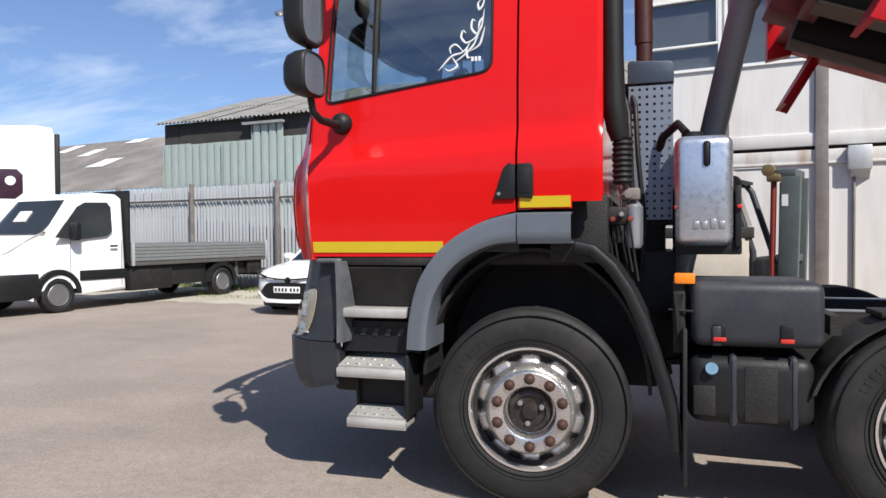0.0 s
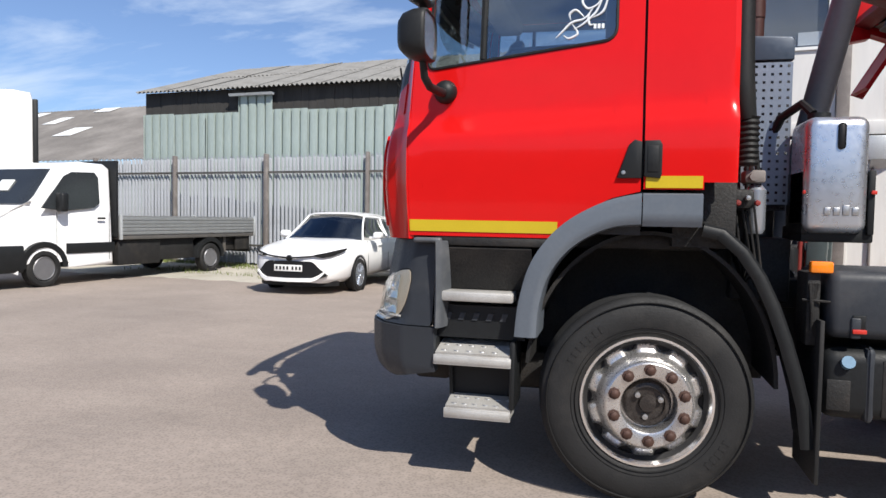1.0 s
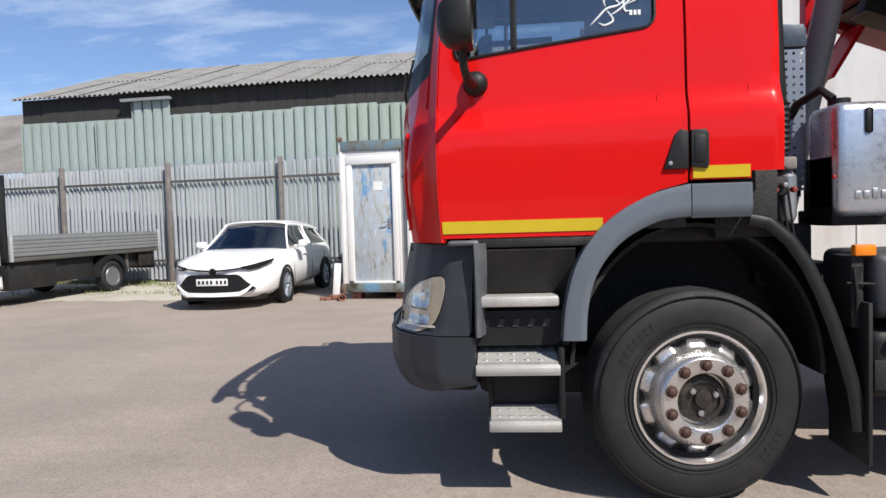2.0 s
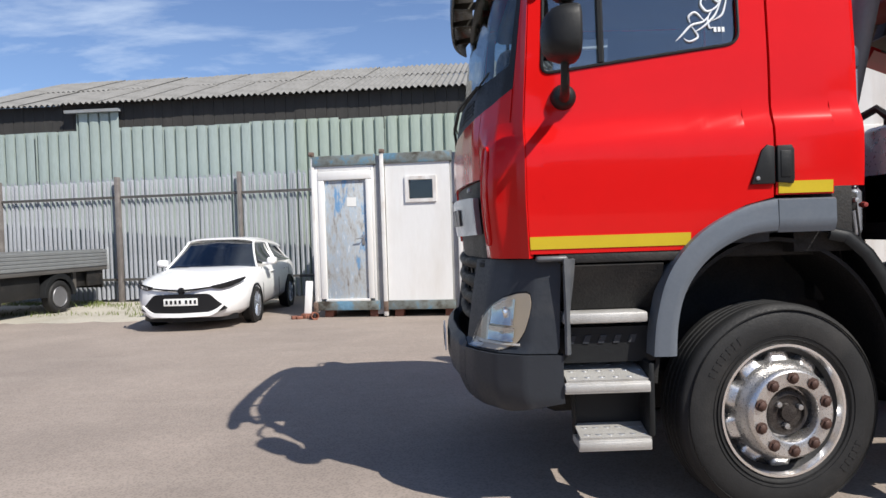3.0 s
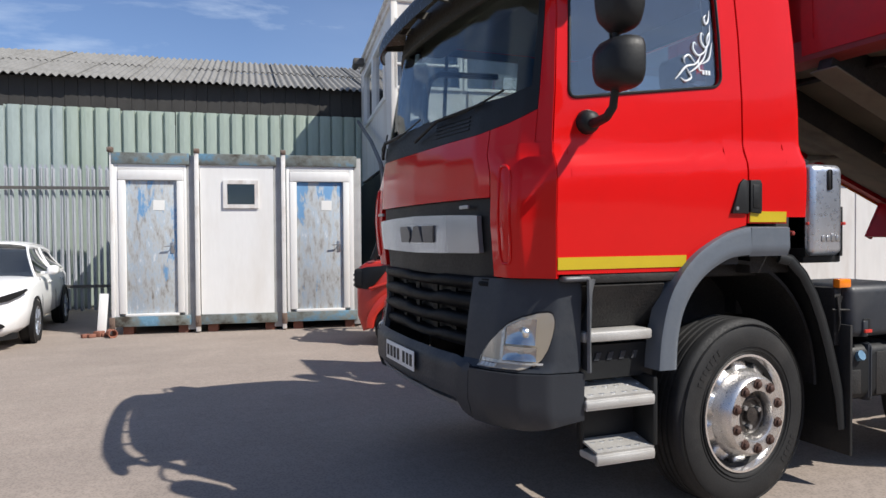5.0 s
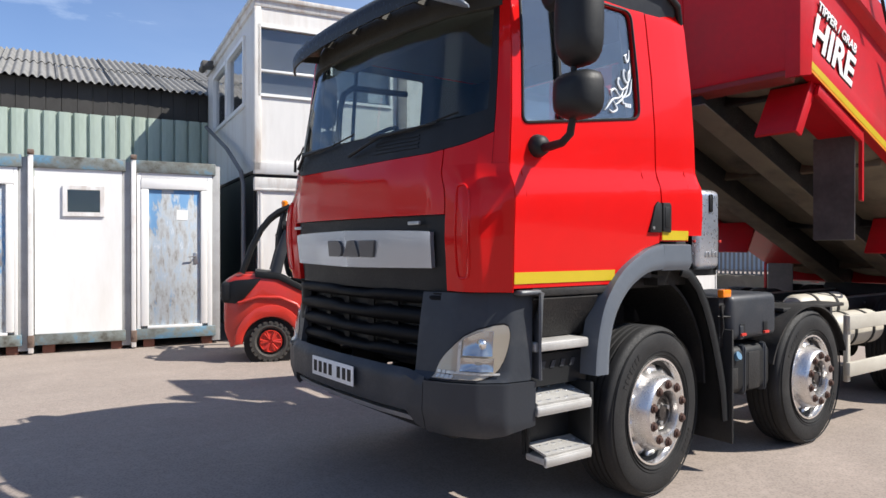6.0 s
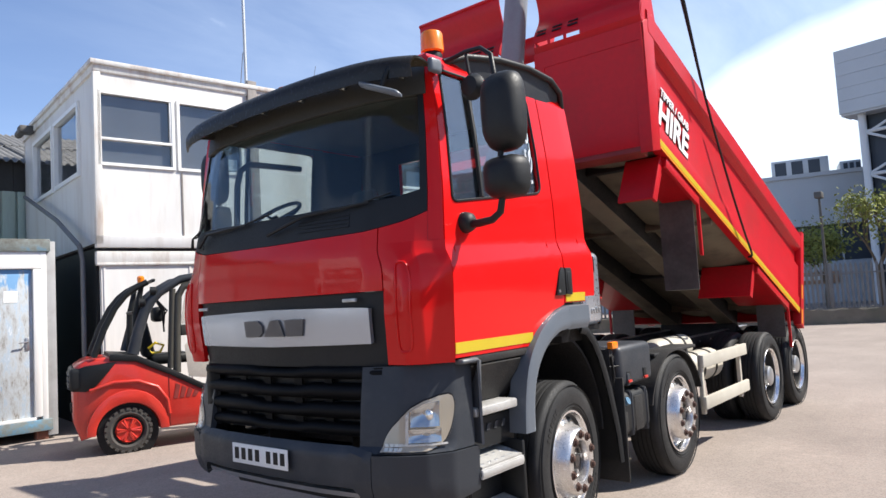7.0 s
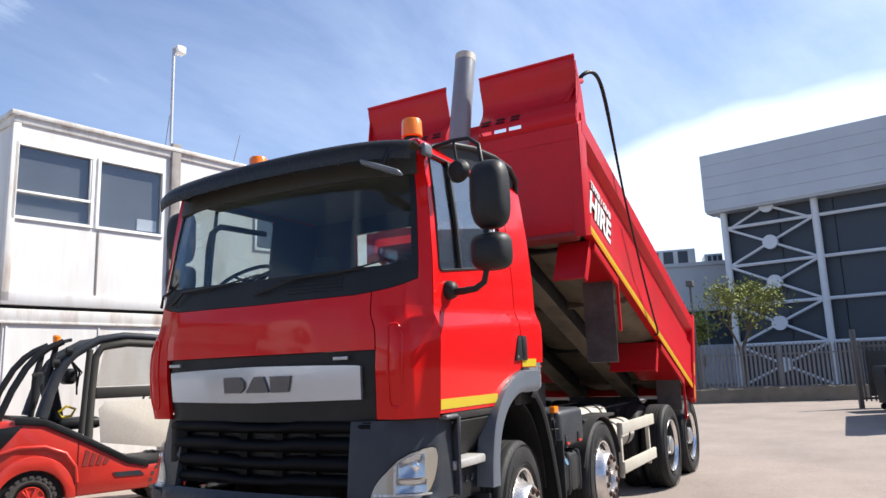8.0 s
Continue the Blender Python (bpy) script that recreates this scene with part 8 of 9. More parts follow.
pl = part("number_plate", bm, PLATEWHITE, car, "white number plate")
for y in (-0.22, -0.15, -0.08, -0.01, 0.09, 0.16, 0.23):
    bm = B()
    bx(bm, 2.385, 2.389, y - 0.018, y + 0.018, 0.448, 0.508)
    part("plate_bar", bm, INK, pl, "plain dark bar")
bm = B()
for y in (-0.38, 0.38):
    bx(bm, -0.35, 0.12, y - 0.24, y + 0.24, 0.45, 0.62, 0.05)
    bx(bm, -0.42, -0.28, y - 0.22, y + 0.22, 0.6, 1.14, 0.05)
    bx(bm, -0.42, -0.34, y - 0.11, y + 0.11, 1.14, 1.28, 0.03)
bx(bm, 0.45, 0.95, -0.74, 0.74, 0.75, 0.93, 0.05)
part("interior", bm, SEAT, car, "dark seats and dashboard")
for y in (-0.3, 0.35):
    bm = B()
    tb(bm, [(1.10, y, 0.965), (0.95, y - 0.32, 1.0)], 0.008, 5)
    part("wiper", bm, INK, car)

# --- white drop-side van at the fence, nose towards the yard; local x = u, y = v
VANRIM = mat("grey_steel_wheel", (0.20, 0.20, 0.21), 0.45, 0.5, 0.15, 6)
van = thing("dropside_van", "white drop-side van with a grey aluminium deck, by the fence", "van", yard(-8.4, 0.0))
VW = 1.0
bm = B()
prof = [(-4.18, 0.42), (-4.30, 0.55), (-4.30, 0.92), (-4.20, 1.14), (-3.90, 1.27), (-3.18, 1.49), (-2.62, 2.20), (-2.46, 2.32), (-2.1, 2.38), (-1.52, 2.38), (-1.38, 2.29), (-1.38, 0.34), (-2.50, 0.34)]
for k in range(9):
    a = math.pi * k / 8
    prof.append((-2.95 + 0.43 * math.cos(a), 0.34 + 0.41 * math.sin(a)))
prof.append((-3.45, 0.36))
pts = [bm.verts.new((-VW, y, z)) for y, z in prof]
pts2 = [bm.verts.new((VW, y, z)) for y, z in prof]
n = len(prof)
bm.faces.new(pts); bm.faces.new(pts2)
for k in range(n):
    bm.faces.new((pts[k], pts[(k + 1) % n], pts2[(k + 1) % n], pts2[k]))
es = [e for e in bm.edges if abs(e.verts[0].co.x - e.verts[1].co.x) < 1e-6]
bmesh.ops.bevel(bm, geom=es, offset=0.10, segments=3, affect="EDGES", profile=0.5)
# the cab narrows upwards
for v in bm.verts:
    if v.co.z > 1.3:
        v.co.x *= 1 - 0.13 * (v.co.z - 1.3) / 1.1
    if v.co.y < -3.6:
        v.co.x *= 1 - 0.25 * ((-3.6 - v.co.y) / 0.7) ** 2
part("cab", bm, WHITEPAINT, van, "white van cab", 40)


def van_x(z, y=-2.0):
    return VW * (1 - 0.13 * max(z - 1.3, 0) / 1.1)


for sgn in (1, -1):
    bm = B()
    f = bm.faces.new([bm.verts.new((sgn * (van_x(z) + 0.006), y, z)) for y, z in ((-3.00, 1.46), (-2.48, 2.08), (-2.30, 2.17), (-1.78, 2.19), (-1.70, 2.09), (-1.72, 1.58), (-1.85, 1.49), (-2.5, 1.42))])
    r = bmesh.ops.extrude_face_region(bm, geom=[f])
    bmesh.ops.translate(bm, vec=(-sgn * 0.02, 0, 0), verts=[v for v in r["geom"] if isinstance(v, bmesh.types.BMVert)])
    part("side_window", bm, mat("van_dark_glass", (0.03, 0.034, 0.038), 0.08, 0, 0.2, 2) if sgn == 1 else MATS["van_dark_glass"], van, "dark cab side window")
    bm = B()
    bx(bm, sgn * 1.0, sgn * 1.20, -2.74, -2.58, 1.40, 1.76, 0.05, None, 3)
    part("door_mirror", bm, BLACK, van, "black door mirror")
    bm = B()
    bx(bm, sgn * 0.99, sgn * 1.012, -2.50, -1.39, 0.60, 0.80, 0.008)
    part("side_moulding", bm, BLACK, van, "dark side moulding")
    bm = B()
    for yy in (-2.70, -1.52):
        tb(bm, [(sgn * 1.002, yy, 0.45), (sgn * 1.004, yy, 1.4)], 0.005, 5)
    bx(bm, sgn * 1.0, sgn * 1.02, -1.80, -1.62, 1.26, 1.30, 0.006)
    part("door_line", bm, INK, van, "door line and handle")
    bm = B()
    bx(bm, sgn * 0.62, sgn * 0.92, -4.31, -4.05, 0.90, 1.22, 0.08, Matrix.Translation((0, -4.2, 1.06)) @ pose(0, 0, 0, -28, 0, 0) @ Matrix.Translation((0, 4.2, -1.06)), 3)
    part("headlamp", bm, LAMPCHROME, van, "clear headlamp")
    for y, w in ((-2.95, 0.22), (1.45, 0.22)):
        bm = B()
        lt(bm, [(0.375, sgn * 0.008), (0.395, sgn * 0.014), (0.48, sgn * 0.014), (0.485, 0.0), (0.48, -sgn * 0.3), (0.375, -sgn * 0.3)], (sgn * 1.0, y, 0.36), "x", 32, True)
        bmesh.ops.delete(bm, geom=[v for v in bm.verts if v.co.z < 0.33], context="VERTS")
        part("wheel_arch", bm, BLACK, van, "black wheel arch")
        road_wheel(van, (sgn * 0.90, y, 0.345), "x", 0.345, w, sgn, VANRIM, 0.60, 0, "van tyre")
bm = B()
grid(bm, lambda a, b: ((2 * a - 1) * (0.92 - 0.09 * b), -3.17 + 0.545 * b + 0.05 * abs(2 * a - 1) ** 6, 1.525 + 0.68 * b), 16, 5, 0.012)
part("windscreen", bm, MATS["van_dark_glass"], van, "dark windscreen")
bm = B()
bx(bm, -0.30, 0.06, -2.93, -2.91, 1.76, 2.02, 0, Matrix.Translation((0, -2.92, 1.88)) @ pose(0, 0, 0, -38, 0, 0) @ Matrix.Translation((0, 2.92, -1.88)))
part("dash_paper", bm, PAPER, van, "white sheet of paper behind the windscreen")
bm = B()
loft(bm, [[(x * w, y, z) for x, y in ((1.0, -3.36), (1.0, -3.75), (0.90, -4.15), (0.70, -4.34), (0.3, -4.40), (-0.3, -4.40), (-0.70, -4.34), (-0.90, -4.15), (-1.0, -3.75), (-1.0, -3.36))] for z, w in ((0.30, 0.985), (0.36, 1.012), (0.62, 1.015), (0.74, 1.01), (0.78, 0.99))])
for z in (0.80, 0.88, 0.96):
    bx(bm, -0.5, 0.5, -4.32, -4.29, z, z + 0.03, 0.006)
part("bumper", bm, BLACK, van, "dark bumper and grille bars")
bm = B()
bx(bm, -1.02, 1.02, -1.36, -1.30, 0.90, 2.46, 0.01)
part("headboard", bm, BLACK, van, "dark deck headboard")
bm = B()
bx(bm, -1.02, 1.02, -1.28, 3.12, 0.84, 0.93, 0.006)
bx(bm, -0.45, -0.35, -1.4, 3.0, 0.60, 0.84)
bx(bm, 0.35, 0.45, -1.4, 3.0, 0.60, 0.84)
bx(bm, 0.45, 0.9, 2.0, 2.1, 0.45, 0.84)
part("deck", bm, DARKSTEEL, van, "dark deck frame")
for sgn in (1, -1):
    bm = B()
    prof = [(1.0, 0.93), (1.03, 0.93)]
    for k in range(5):
        z = 0.93 + 0.074 * k
        prof += [(1.03, z + 0.010), (1.042, z + 0.016), (1.042, z + 0.060), (1.03, z + 0.068)]
    prof += [(1.03, 1.32), (1.0, 1.32)]
    pr(bm, [(sgn * a, b) for a, b in prof], "y", -1.26, 3.10)
    ds = part("drop_side", bm, ALUSIDE, van, "grey ribbed aluminium drop side", 20)
    for y in (-1.25, 3.06):
        bm = B()
        bx(bm, sgn * 1.0, sgn * 1.055, y - 0.03, y + 0.03, 0.84, 1.36, 0.008)
        part("side_post", bm, GALV, ds, "drop-side post")
bm = B()
bx(bm, -1.0, 1.0, 3.08, 3.12, 0.93, 1.32, 0.006)
part("tail_board", bm, ALUSIDE, van)
bm = B()
bx(bm, -0.9, 0.9, 2.98, 3.05, 0.42, 0.55, 0.01)
part("rear_bar", bm, GRIME, van, "dark rear under-run bar")
bm = B()
bx(bm, 0.92, 0.96, 2.4, 2.95, 0.5, 0.84, 0.004)
part("mudguard", bm, GRIME, van, "black mudguard stay")
bm = B()
bx(bm, -0.9, 0.95, -1.25, -0.1, 0.30, 0.84, 0.03)
bx(bm, -0.85, 0.90, -0.1, 0.98, 0.36, 0.84, 0.02)
bx(bm, -0.85, 0.85, 1.9, 2.95, 0.50, 0.84, 0.02)
part("underframe", bm, GRIME, van, "dark grimy underframe")

# --- tall white tractor unit beyond the van
tr = thing("white_tractor_unit", "tall white high-roof lorry cab beyond the van", "lorry", yard(-12.55, -1.31, 0, 55))
bm = B()
prof = [(-1.9, 0.5), (-2.0, 1.0), (-1.95, 2.0), (-1.55, 3.05), (-0.9, 3.9), (0.2, 4.28), (1.2, 4.34), (1.55, 4.30), (1.60, 4.1), (1.60, 0.6)]
pr(bm, prof, "y", 0.0, 2.4, 0.10)
part("cab", bm, WHITEPAINT, tr, "white high-roof cab", 40)
bm = B()
bx(bm, 1.58, 1.70, -0.03, 2.43, 0.9, 4.14, 0.03)
part("cab_fairing", bm, BLACK, tr, "dark rear edge of the cab")
bm = B()
pr(bm, [(-1.15, 2.45), (0.70, 2.45), (0.87, 2.60), (0.87, 3.06), (0.74, 3.20), (-0.55, 3.18), (-1.15, 2.75)], "y", -0.01, 0.05, 0.004)
pl = part("side_panel", bm, mat("dark_plum_panel", (0.045, 0.02, 0.035), 0.2, 0, 0.1, 3), tr, "dark side window panel")
bm = B()
lt(bm, [(0.0, -0.02), (0.11, -0.018), (0.12, 0.0)], (0.60, -0.012, 2.90), "y", 18)
part("emblem", bm, WHITEPLASTIC, pl, "round pale emblem")
for x in (-1.0, 2.6):
    for y in (0.2, 2.2):
        road_wheel(tr, (x, y, 0.5), "y", 0.5, 0.32, -1 if y < 1 else 1, STEEL, 0.56, 0, "lorry tyre")
bm = B()
bx(bm, -1.8, 4.6, 0.7, 1.7, 0.7, 1.0, 0.02)
part("chassis", bm, GRIME, tr, "dark chassis")

# --- red forklift against the office units; local x = u, y = v
fk = thing("forklift_truck", "red counterbalance forklift with a dark curved cab frame", "forklift", yard(2.93, -2.22, 0, -12))
bm = B()
prof = [(-0.52, 0.20), (-0.60, 0.42), (-0.61, 0.95), (-0.58, 1.10), (-0.46, 1.17), (-0.15, 1.19), (0.10, 1.13), (0.50, 0.92), (1.05, 0.60), (1.25, 0.55), (2.05, 0.55), (2.10, 0.25), (0.42, 0.25)]
for k in range(11):
    a = math.pi * k / 10
    prof.append((0.0 + 0.36 * math.cos(a), 0.25 + 0.35 * math.sin(a)))
pr(bm, prof, "y", 0.03, 1.13, 0.05)
for v in bm.verts:
    if v.co.x < -0.25:
        k = (-0.25 - v.co.x) / 0.36
        v.co.y = 0.58 + (v.co.y - 0.58) * (1 - 0.26 * k * k)
part("body", bm, FORKRED, fk, "scuffed red body and counterweight", 40)
bm = B()
outer = [(0.47 * math.cos(a), 0.25 + 0.52 * math.sin(a)) for a in [math.pi * k / 14 for k in range(15)]]
inner = [(0.365 * math.cos(a), 0.25 + 0.36 * math.sin(a)) for a in [math.pi * k / 14 for k in range(15)]]
pr(bm, outer + inner[::-1], "y", 0.005, 0.06, 0.014)
part("wheel_arch", bm, FORKRED, fk, "raised red arch", 40)
bm = B()
lt(bm, [(0.0, 0.0), (0.35, 0.0), (0.35, 0.30)], (0.0, 0.07, 0.25), "y", 24)
part("arch_lining", bm, INK, fk, "dark inside of the wheel arch")
bm = B()
bx(bm, -0.64, -0.40, 0.10, 1.06, 0.80, 1.08, 0.05, None, 3)
part("rear_grille", bm, BLACK, fk, "black rear grille")
# the grille's dark cover wraps round the corner to a point on the side
bm = B()
pr(bm, [(-0.60, 0.80), (-0.46, 0.79), (-0.34, 0.86), (-0.22, 1.00), (-0.12, 1.125), (-0.46, 1.10), (-0.585, 1.06)], "y", 0.014, 0.10, 0.008)
for v in bm.verts:
    if v.co.x < -0.25:
        k = (-0.25 - v.co.x) / 0.36
        v.co.y = 0.58 + (v.co.y - 0.58) * (1 - 0.26 * k * k)
part("corner_cover", bm, BLACK, fk, "black wrap-round corner cover", 40)
# soft shoulder line over the wheel arch
bm = B()
tb(bm, [(-0.42, 0.055, 0.80), (-0.15, 0.022, 0.875), (0.12, 0.018, 0.865), (0.34, 0.018, 0.77), (0.455, 0.018, 0.60), (0.475, 0.018, 0.42)], 0.022, 8)
part("arch_shoulder", bm, FORKRED, fk, "rounded red shoulder over the arch", 60)
for z in (0.83, 0.90, 0.97):
    bm = B()
    bx(bm, -0.655, -0.5, 0.16, 1.0, z, z + 0.035, 0.008)
    part("grille_slat", bm, GREYTRIM, fk)
bm = B()
bx(bm, -0.625, -0.58, 0.42, 0.54, 0.52, 0.64, 0.01)
part("tow_pin", bm, INK, fk, "dark tow pin opening")
bm = B()
bx(bm, 0.476, 0.482, 0.026, 0.032, 0.27, 0.90)
part("panel_line", bm, INK, fk, "panel gap")
for k in range(4):
    bm = B()
    x = 0.53 + 0.075 * k
    pr(bm, [(x, 0.60), (x + 0.05, 0.60), (x + 0.085, 0.76 - 0.035 * k), (x + 0.035, 0.79 - 0.035 * k)], "y", 0.024, 0.034)
    part("side_vent", bm, RUSTRED, fk, "slanted dark red vent")
bm = B()
pr(bm, [(0.92, 0.43), (1.25, 0.42), (1.20, 0.48), (0.88, 0.49)], "y", 0.022, 0.034)
part("marking", bm, GREYTRIM, fk, "worn grey marking")
bm = B()
edge_pts = [(-0.20, 1.225), (0.10, 1.19), (0.50, 0.985), (1.05, 0.665), (1.30, 0.60)]
pr(bm, edge_pts + [(x, z - 0.085) for x, z in reversed(edge_pts)], "y", 0.012, 1.14, 0.012)
part("body_edge", bm, BLACK, fk, "black edge along the body top")
bm = B()
bx(bm, 1.10, 2.08, 0.05, 1.10, 0.50, 0.60, 0.02)
bx(bm, 1.85, 2.10, 0.05, 1.10, 0.50, 1.15, 0.05)
part("floor_plate", bm, BLACK, fk, "black floor plate and dash")
for y in (0.09, 1.07):
    bm = B()
    tb(bm, [(-0.37, y, 1.20), (-0.25, y, 1.53), (-0.12, y, 1.79), (0.0, y, 1.94), (0.10, y, 2.02), (0.26, y, 2.10)], 0.040, 8)
    part("rear_pillar", bm, BLACK, fk, "curved dark rear pillar", 60)
    bm = B()
    tb(bm, [(0.07, y, 1.20), (0.14, y, 1.48), (0.22, y, 1.72), (0.30, y, 1.86), (0.40, y, 1.96), (0.66, y, 2.12), (0.95, y, 2.17), (1.30, y, 2.15), (1.62, y, 2.11)], [0.075, 0.070, 0.066, 0.064, 0.060, 0.055, 0.050, 0.048, 0.048], 10)
    part("main_pillar", bm, GREYTRIM, fk, "dark grey main guard pillar", 60)
    bm = B()
    tb(bm, [(1.62, y, 2.11), (1.70, y, 2.0), (1.95, y, 1.22), (1.96, y, 0.6)], 0.042, 8)
    part("front_pillar", bm, GREYTRIM, fk, "slanting dark front pillar", 60)
    if y < 0.5:
        bm = B()
        tb(bm, [(0.51, y - 0.02, 0.98), (0.535, y - 0.02, 1.5), (0.56, y - 0.02, 2.0)], 0.040, 8)
        bx(bm, 0.64, 1.97, y - 0.045, y, 1.39, 1.53, 0.015)
        tb(bm, [(0.585, y - 0.02, 0.92), (0.60, y - 0.02, 1.5), (0.625, y - 0.02, 1.90), (0.70, y - 0.02, 2.03), (1.0, y - 0.02, 2.08), (1.5, y - 0.02, 2.05)], 0.050, 8)
        df = part("door_frame", bm, FASCIA, fk, "dark grey arched door frame", 60)
        for pts in ([(0.64, 1.54), (1.95, 1.54), (1.80, 1.98), (1.5, 2.03), (1.0, 2.05), (0.72, 1.99)],):
            bm = B()
            pr(bm, pts, "y", y - 0.024, y - 0.020)
            pn = part("door_pane", bm, HAZYSHEET, df, "scratched hazy clear plastic sheet")
            pn.visible_shadow = False
for x in (0.34, 0.80, 1.26, 1.70):
    bm = B()
    bx(bm, x - 0.02, x + 0.02, 0.10, 1.06, 2.10, 2.14, 0.008)
    part("roof_bar", bm, BLACK, fk, "roof guard bar")
bm = B()
pr(bm, [(0.72, 0.86), (1.92, 0.66), (1.92, 1.36), (0.76, 1.36), (0.68, 1.26)], "y", 0.018, 0.028, 0.003)
part("door_sheet", bm, mat("cream_door_sheet", (0.66, 0.60, 0.50), 0.5, 0, 0.12, 3), fk, "cream lower door sheet")
bm = B()
bx(bm, 0.30, 0.80, 0.35, 0.85, 1.02, 1.16, 0.05)
bx(bm, 0.24, 0.38, 0.36, 0.84, 1.12, 1.62, 0.05, Matrix.Translation((0.3, 0, 1.12)) @ pose(0, 0, 0, 0, -12, 0) @ Matrix.Translation((-0.3, 0, -1.12)))
part("seat", bm, BLACK, fk, "black seat", 50)
bm = B()
tb(bm, [Vector((1.45, 0.6, 1.42)) + 0.17 * (math.cos(t) * Vector((0, 1, 0)) + math.sin(t) * Vector((0.5, 0, 0.85))) for t in [2 * math.pi * k / 20 for k in range(20)]], 0.015, 6, True)
tb(bm, [(1.45, 0.6, 1.42), (1.8, 0.6, 1.0)], 0.02, 6)
part("steering_wheel", bm, BLACK, fk, "black steering wheel")
for x, y, z, r in ((0.20, 0.07, 1.84, 0.06), (0.33, 0.05, 1.98, 0.055)):
    bm = B()
    lt(bm, [(0.0, -0.05), (r, -0.04), (r, 0.02), (0.0, 0.05)], (x, y, z), "x", 14)
    part("work_lamp", bm, BLACK, fk, "small round work lamp")
for y in (0.16, 1.0):
    bm = B()
    tb(bm, [(0.10, y, 1.18), (0.13, y, 1.70), (0.20, y, 2.06)], [0.035, 0.045, 0.03], 8)
    part("screen_post", bm, BLACK, fk, "dark rear screen post", 60)
bm = B()
tb(bm, [(0.10, 0.16, 1.72), (0.10, 1.0, 1.72)], 0.022, 8)
part("screen_bar", bm, BLACK, fk, "dark bar across the rear screen")
for k in range(3):
    bm = B()
    tb(bm, [(0.30 + 0.03 * k, 0.14 + 0.05 * k, 1.99), (0.36, 0.12 + 0.06 * k, 1.86 + 0.02 * k), (0.44 + 0.03 * k, 0.16, 1.72), (0.46, 0.2, 1.45 + 0.1 * k)], 0.011, 6)
    part("cable", bm, BLACK, fk, "loose black cable")
bm = B()
tb(bm, [(0.26, 0.14, 1.25), (0.34, 0.12, 1.32), (0.44, 0.13, 1.28), (0.40, 0.14, 1.20), (0.30, 0.14, 1.19)], 0.018, 6, True)
part("coiled_strap", bm, YELLOW, fk, "coiled yellow strap beside the seat")
bm = B()
bx(bm, 0.36, 0.50, 0.42, 0.78, 1.58, 1.78, 0.05, None, 3)
part("headrest", bm, BLACK, fk, "black headrest", 50)
bm = B()
lt(bm, [(0.04, 2.09), (0.045, 2.16), (0.03, 2.18), (0.0, 2.18)], (0.19, 0.12, 0), "z", 14)
part("beacon", bm, ORANGEGLASS, fk, "small amber beacon")
bm = B()
tb(bm, [(1.70, 0.09, 2.02), (1.74, -0.02, 2.06)], 0.010, 6)
lt(bm, [(0.0, -0.015), (0.085, -0.012), (0.095, 0.0), (0.085, 0.02), (0.0, 0.025)], (1.76, -0.04, 2.06), "y", 20)
part("round_mirror", bm, BLACK, fk, "round black mirror on the front pillar")
for y, out in ((0.15, -1), (1.01, 1)):
    for x, rr in ((0.0, 0.275), (1.62, 0.31)):
        tw = road_wheel(fk, (x, y, rr), "y", rr, 0.24, out, FORKRED, 0.52, 6, "chunky forklift tyre with red rim")
        tw.data.materials[0] = FORKTYRE
        bm = B()
        for k in range(22):
            m = Matrix.Translation((x, y, rr)) @ Matrix.Rotation(2 * math.pi * k / 22, 4, "Y")
            for q0, q1, sh in ((-0.125, -0.02, 0.0), (0.02, 0.125, 0.035)):
                bx(bm, -0.022 + sh, 0.022 + sh, q0, q1, rr * 0.88, rr * 0.995, 0, m)
        part("tread_block", bm, FORKTYRE, tw, "knobbly tread blocks")
for y in (0.34, 0.82):
    bm = B()
    bx(bm, 2.14, 2.36, y - 0.05, y + 0.05, 0.08, 2.20, 0.01, pose(0.02, 0, 0, 0, 1.5, 0))
    part("mast_rail", bm, MASTGREEN, fk, "dark green-grey mast rail")
    bm = B()
    tb(bm, [(2.10, y, 0.15), (2.13, y, 2.1)], 0.035, 10)
    part("lift_ram", bm, RUSTRED, fk, "dark lift ram beside the mast rail")
    bm = B()
    bx(bm, 2.23, 2.30, y - 0.054, y - 0.05, 1.78, 1.92)
    part("mast_label", bm, PAPER, fk, "small white label")
for z in (0.25, 1.1, 2.14):
    bm = B()
    bx(bm, 2.16, 2.38, 0.3, 0.86, z, z + 0.09, 0.01)
    part("mast_tie", bm, MASTGREEN, fk, "mast cross tie")
bm = B()
lt(bm, [(0.03, -0.06), (0.075, -0.05), (0.075, 0.05), (0.03, 0.06)], (2.08, 0.30, 2.22), "y", 16)
bx(bm, 2.06, 2.22, 0.25, 0.36, 2.08, 2.17, 0.02)
part("chain_wheel", bm, mat("brass_and_grease", (0.25, 0.19, 0.09), 0.45, 0.6, 0.3, 10), fk, "greasy brass chain wheel")
bm = B()
tb(bm, [(1.45, 0.30, 2.26), (2.08, 0.30, 2.25)], 0.014, 8)
part("top_bar", bm, GALV, fk, "thin pale bar to the mast top")
for y in (0.30, 0.86):
    bm = B()
    bx(bm, 2.38, 2.43, y - 0.05, y + 0.05, 0.06, 0.6, 0.006)
    bx(bm, 2.43, 3.5, y - 0.05, y + 0.05, 0.06, 0.10, 0.006)
    part("fork", bm, DARKSTEEL, fk, "steel lifting fork")

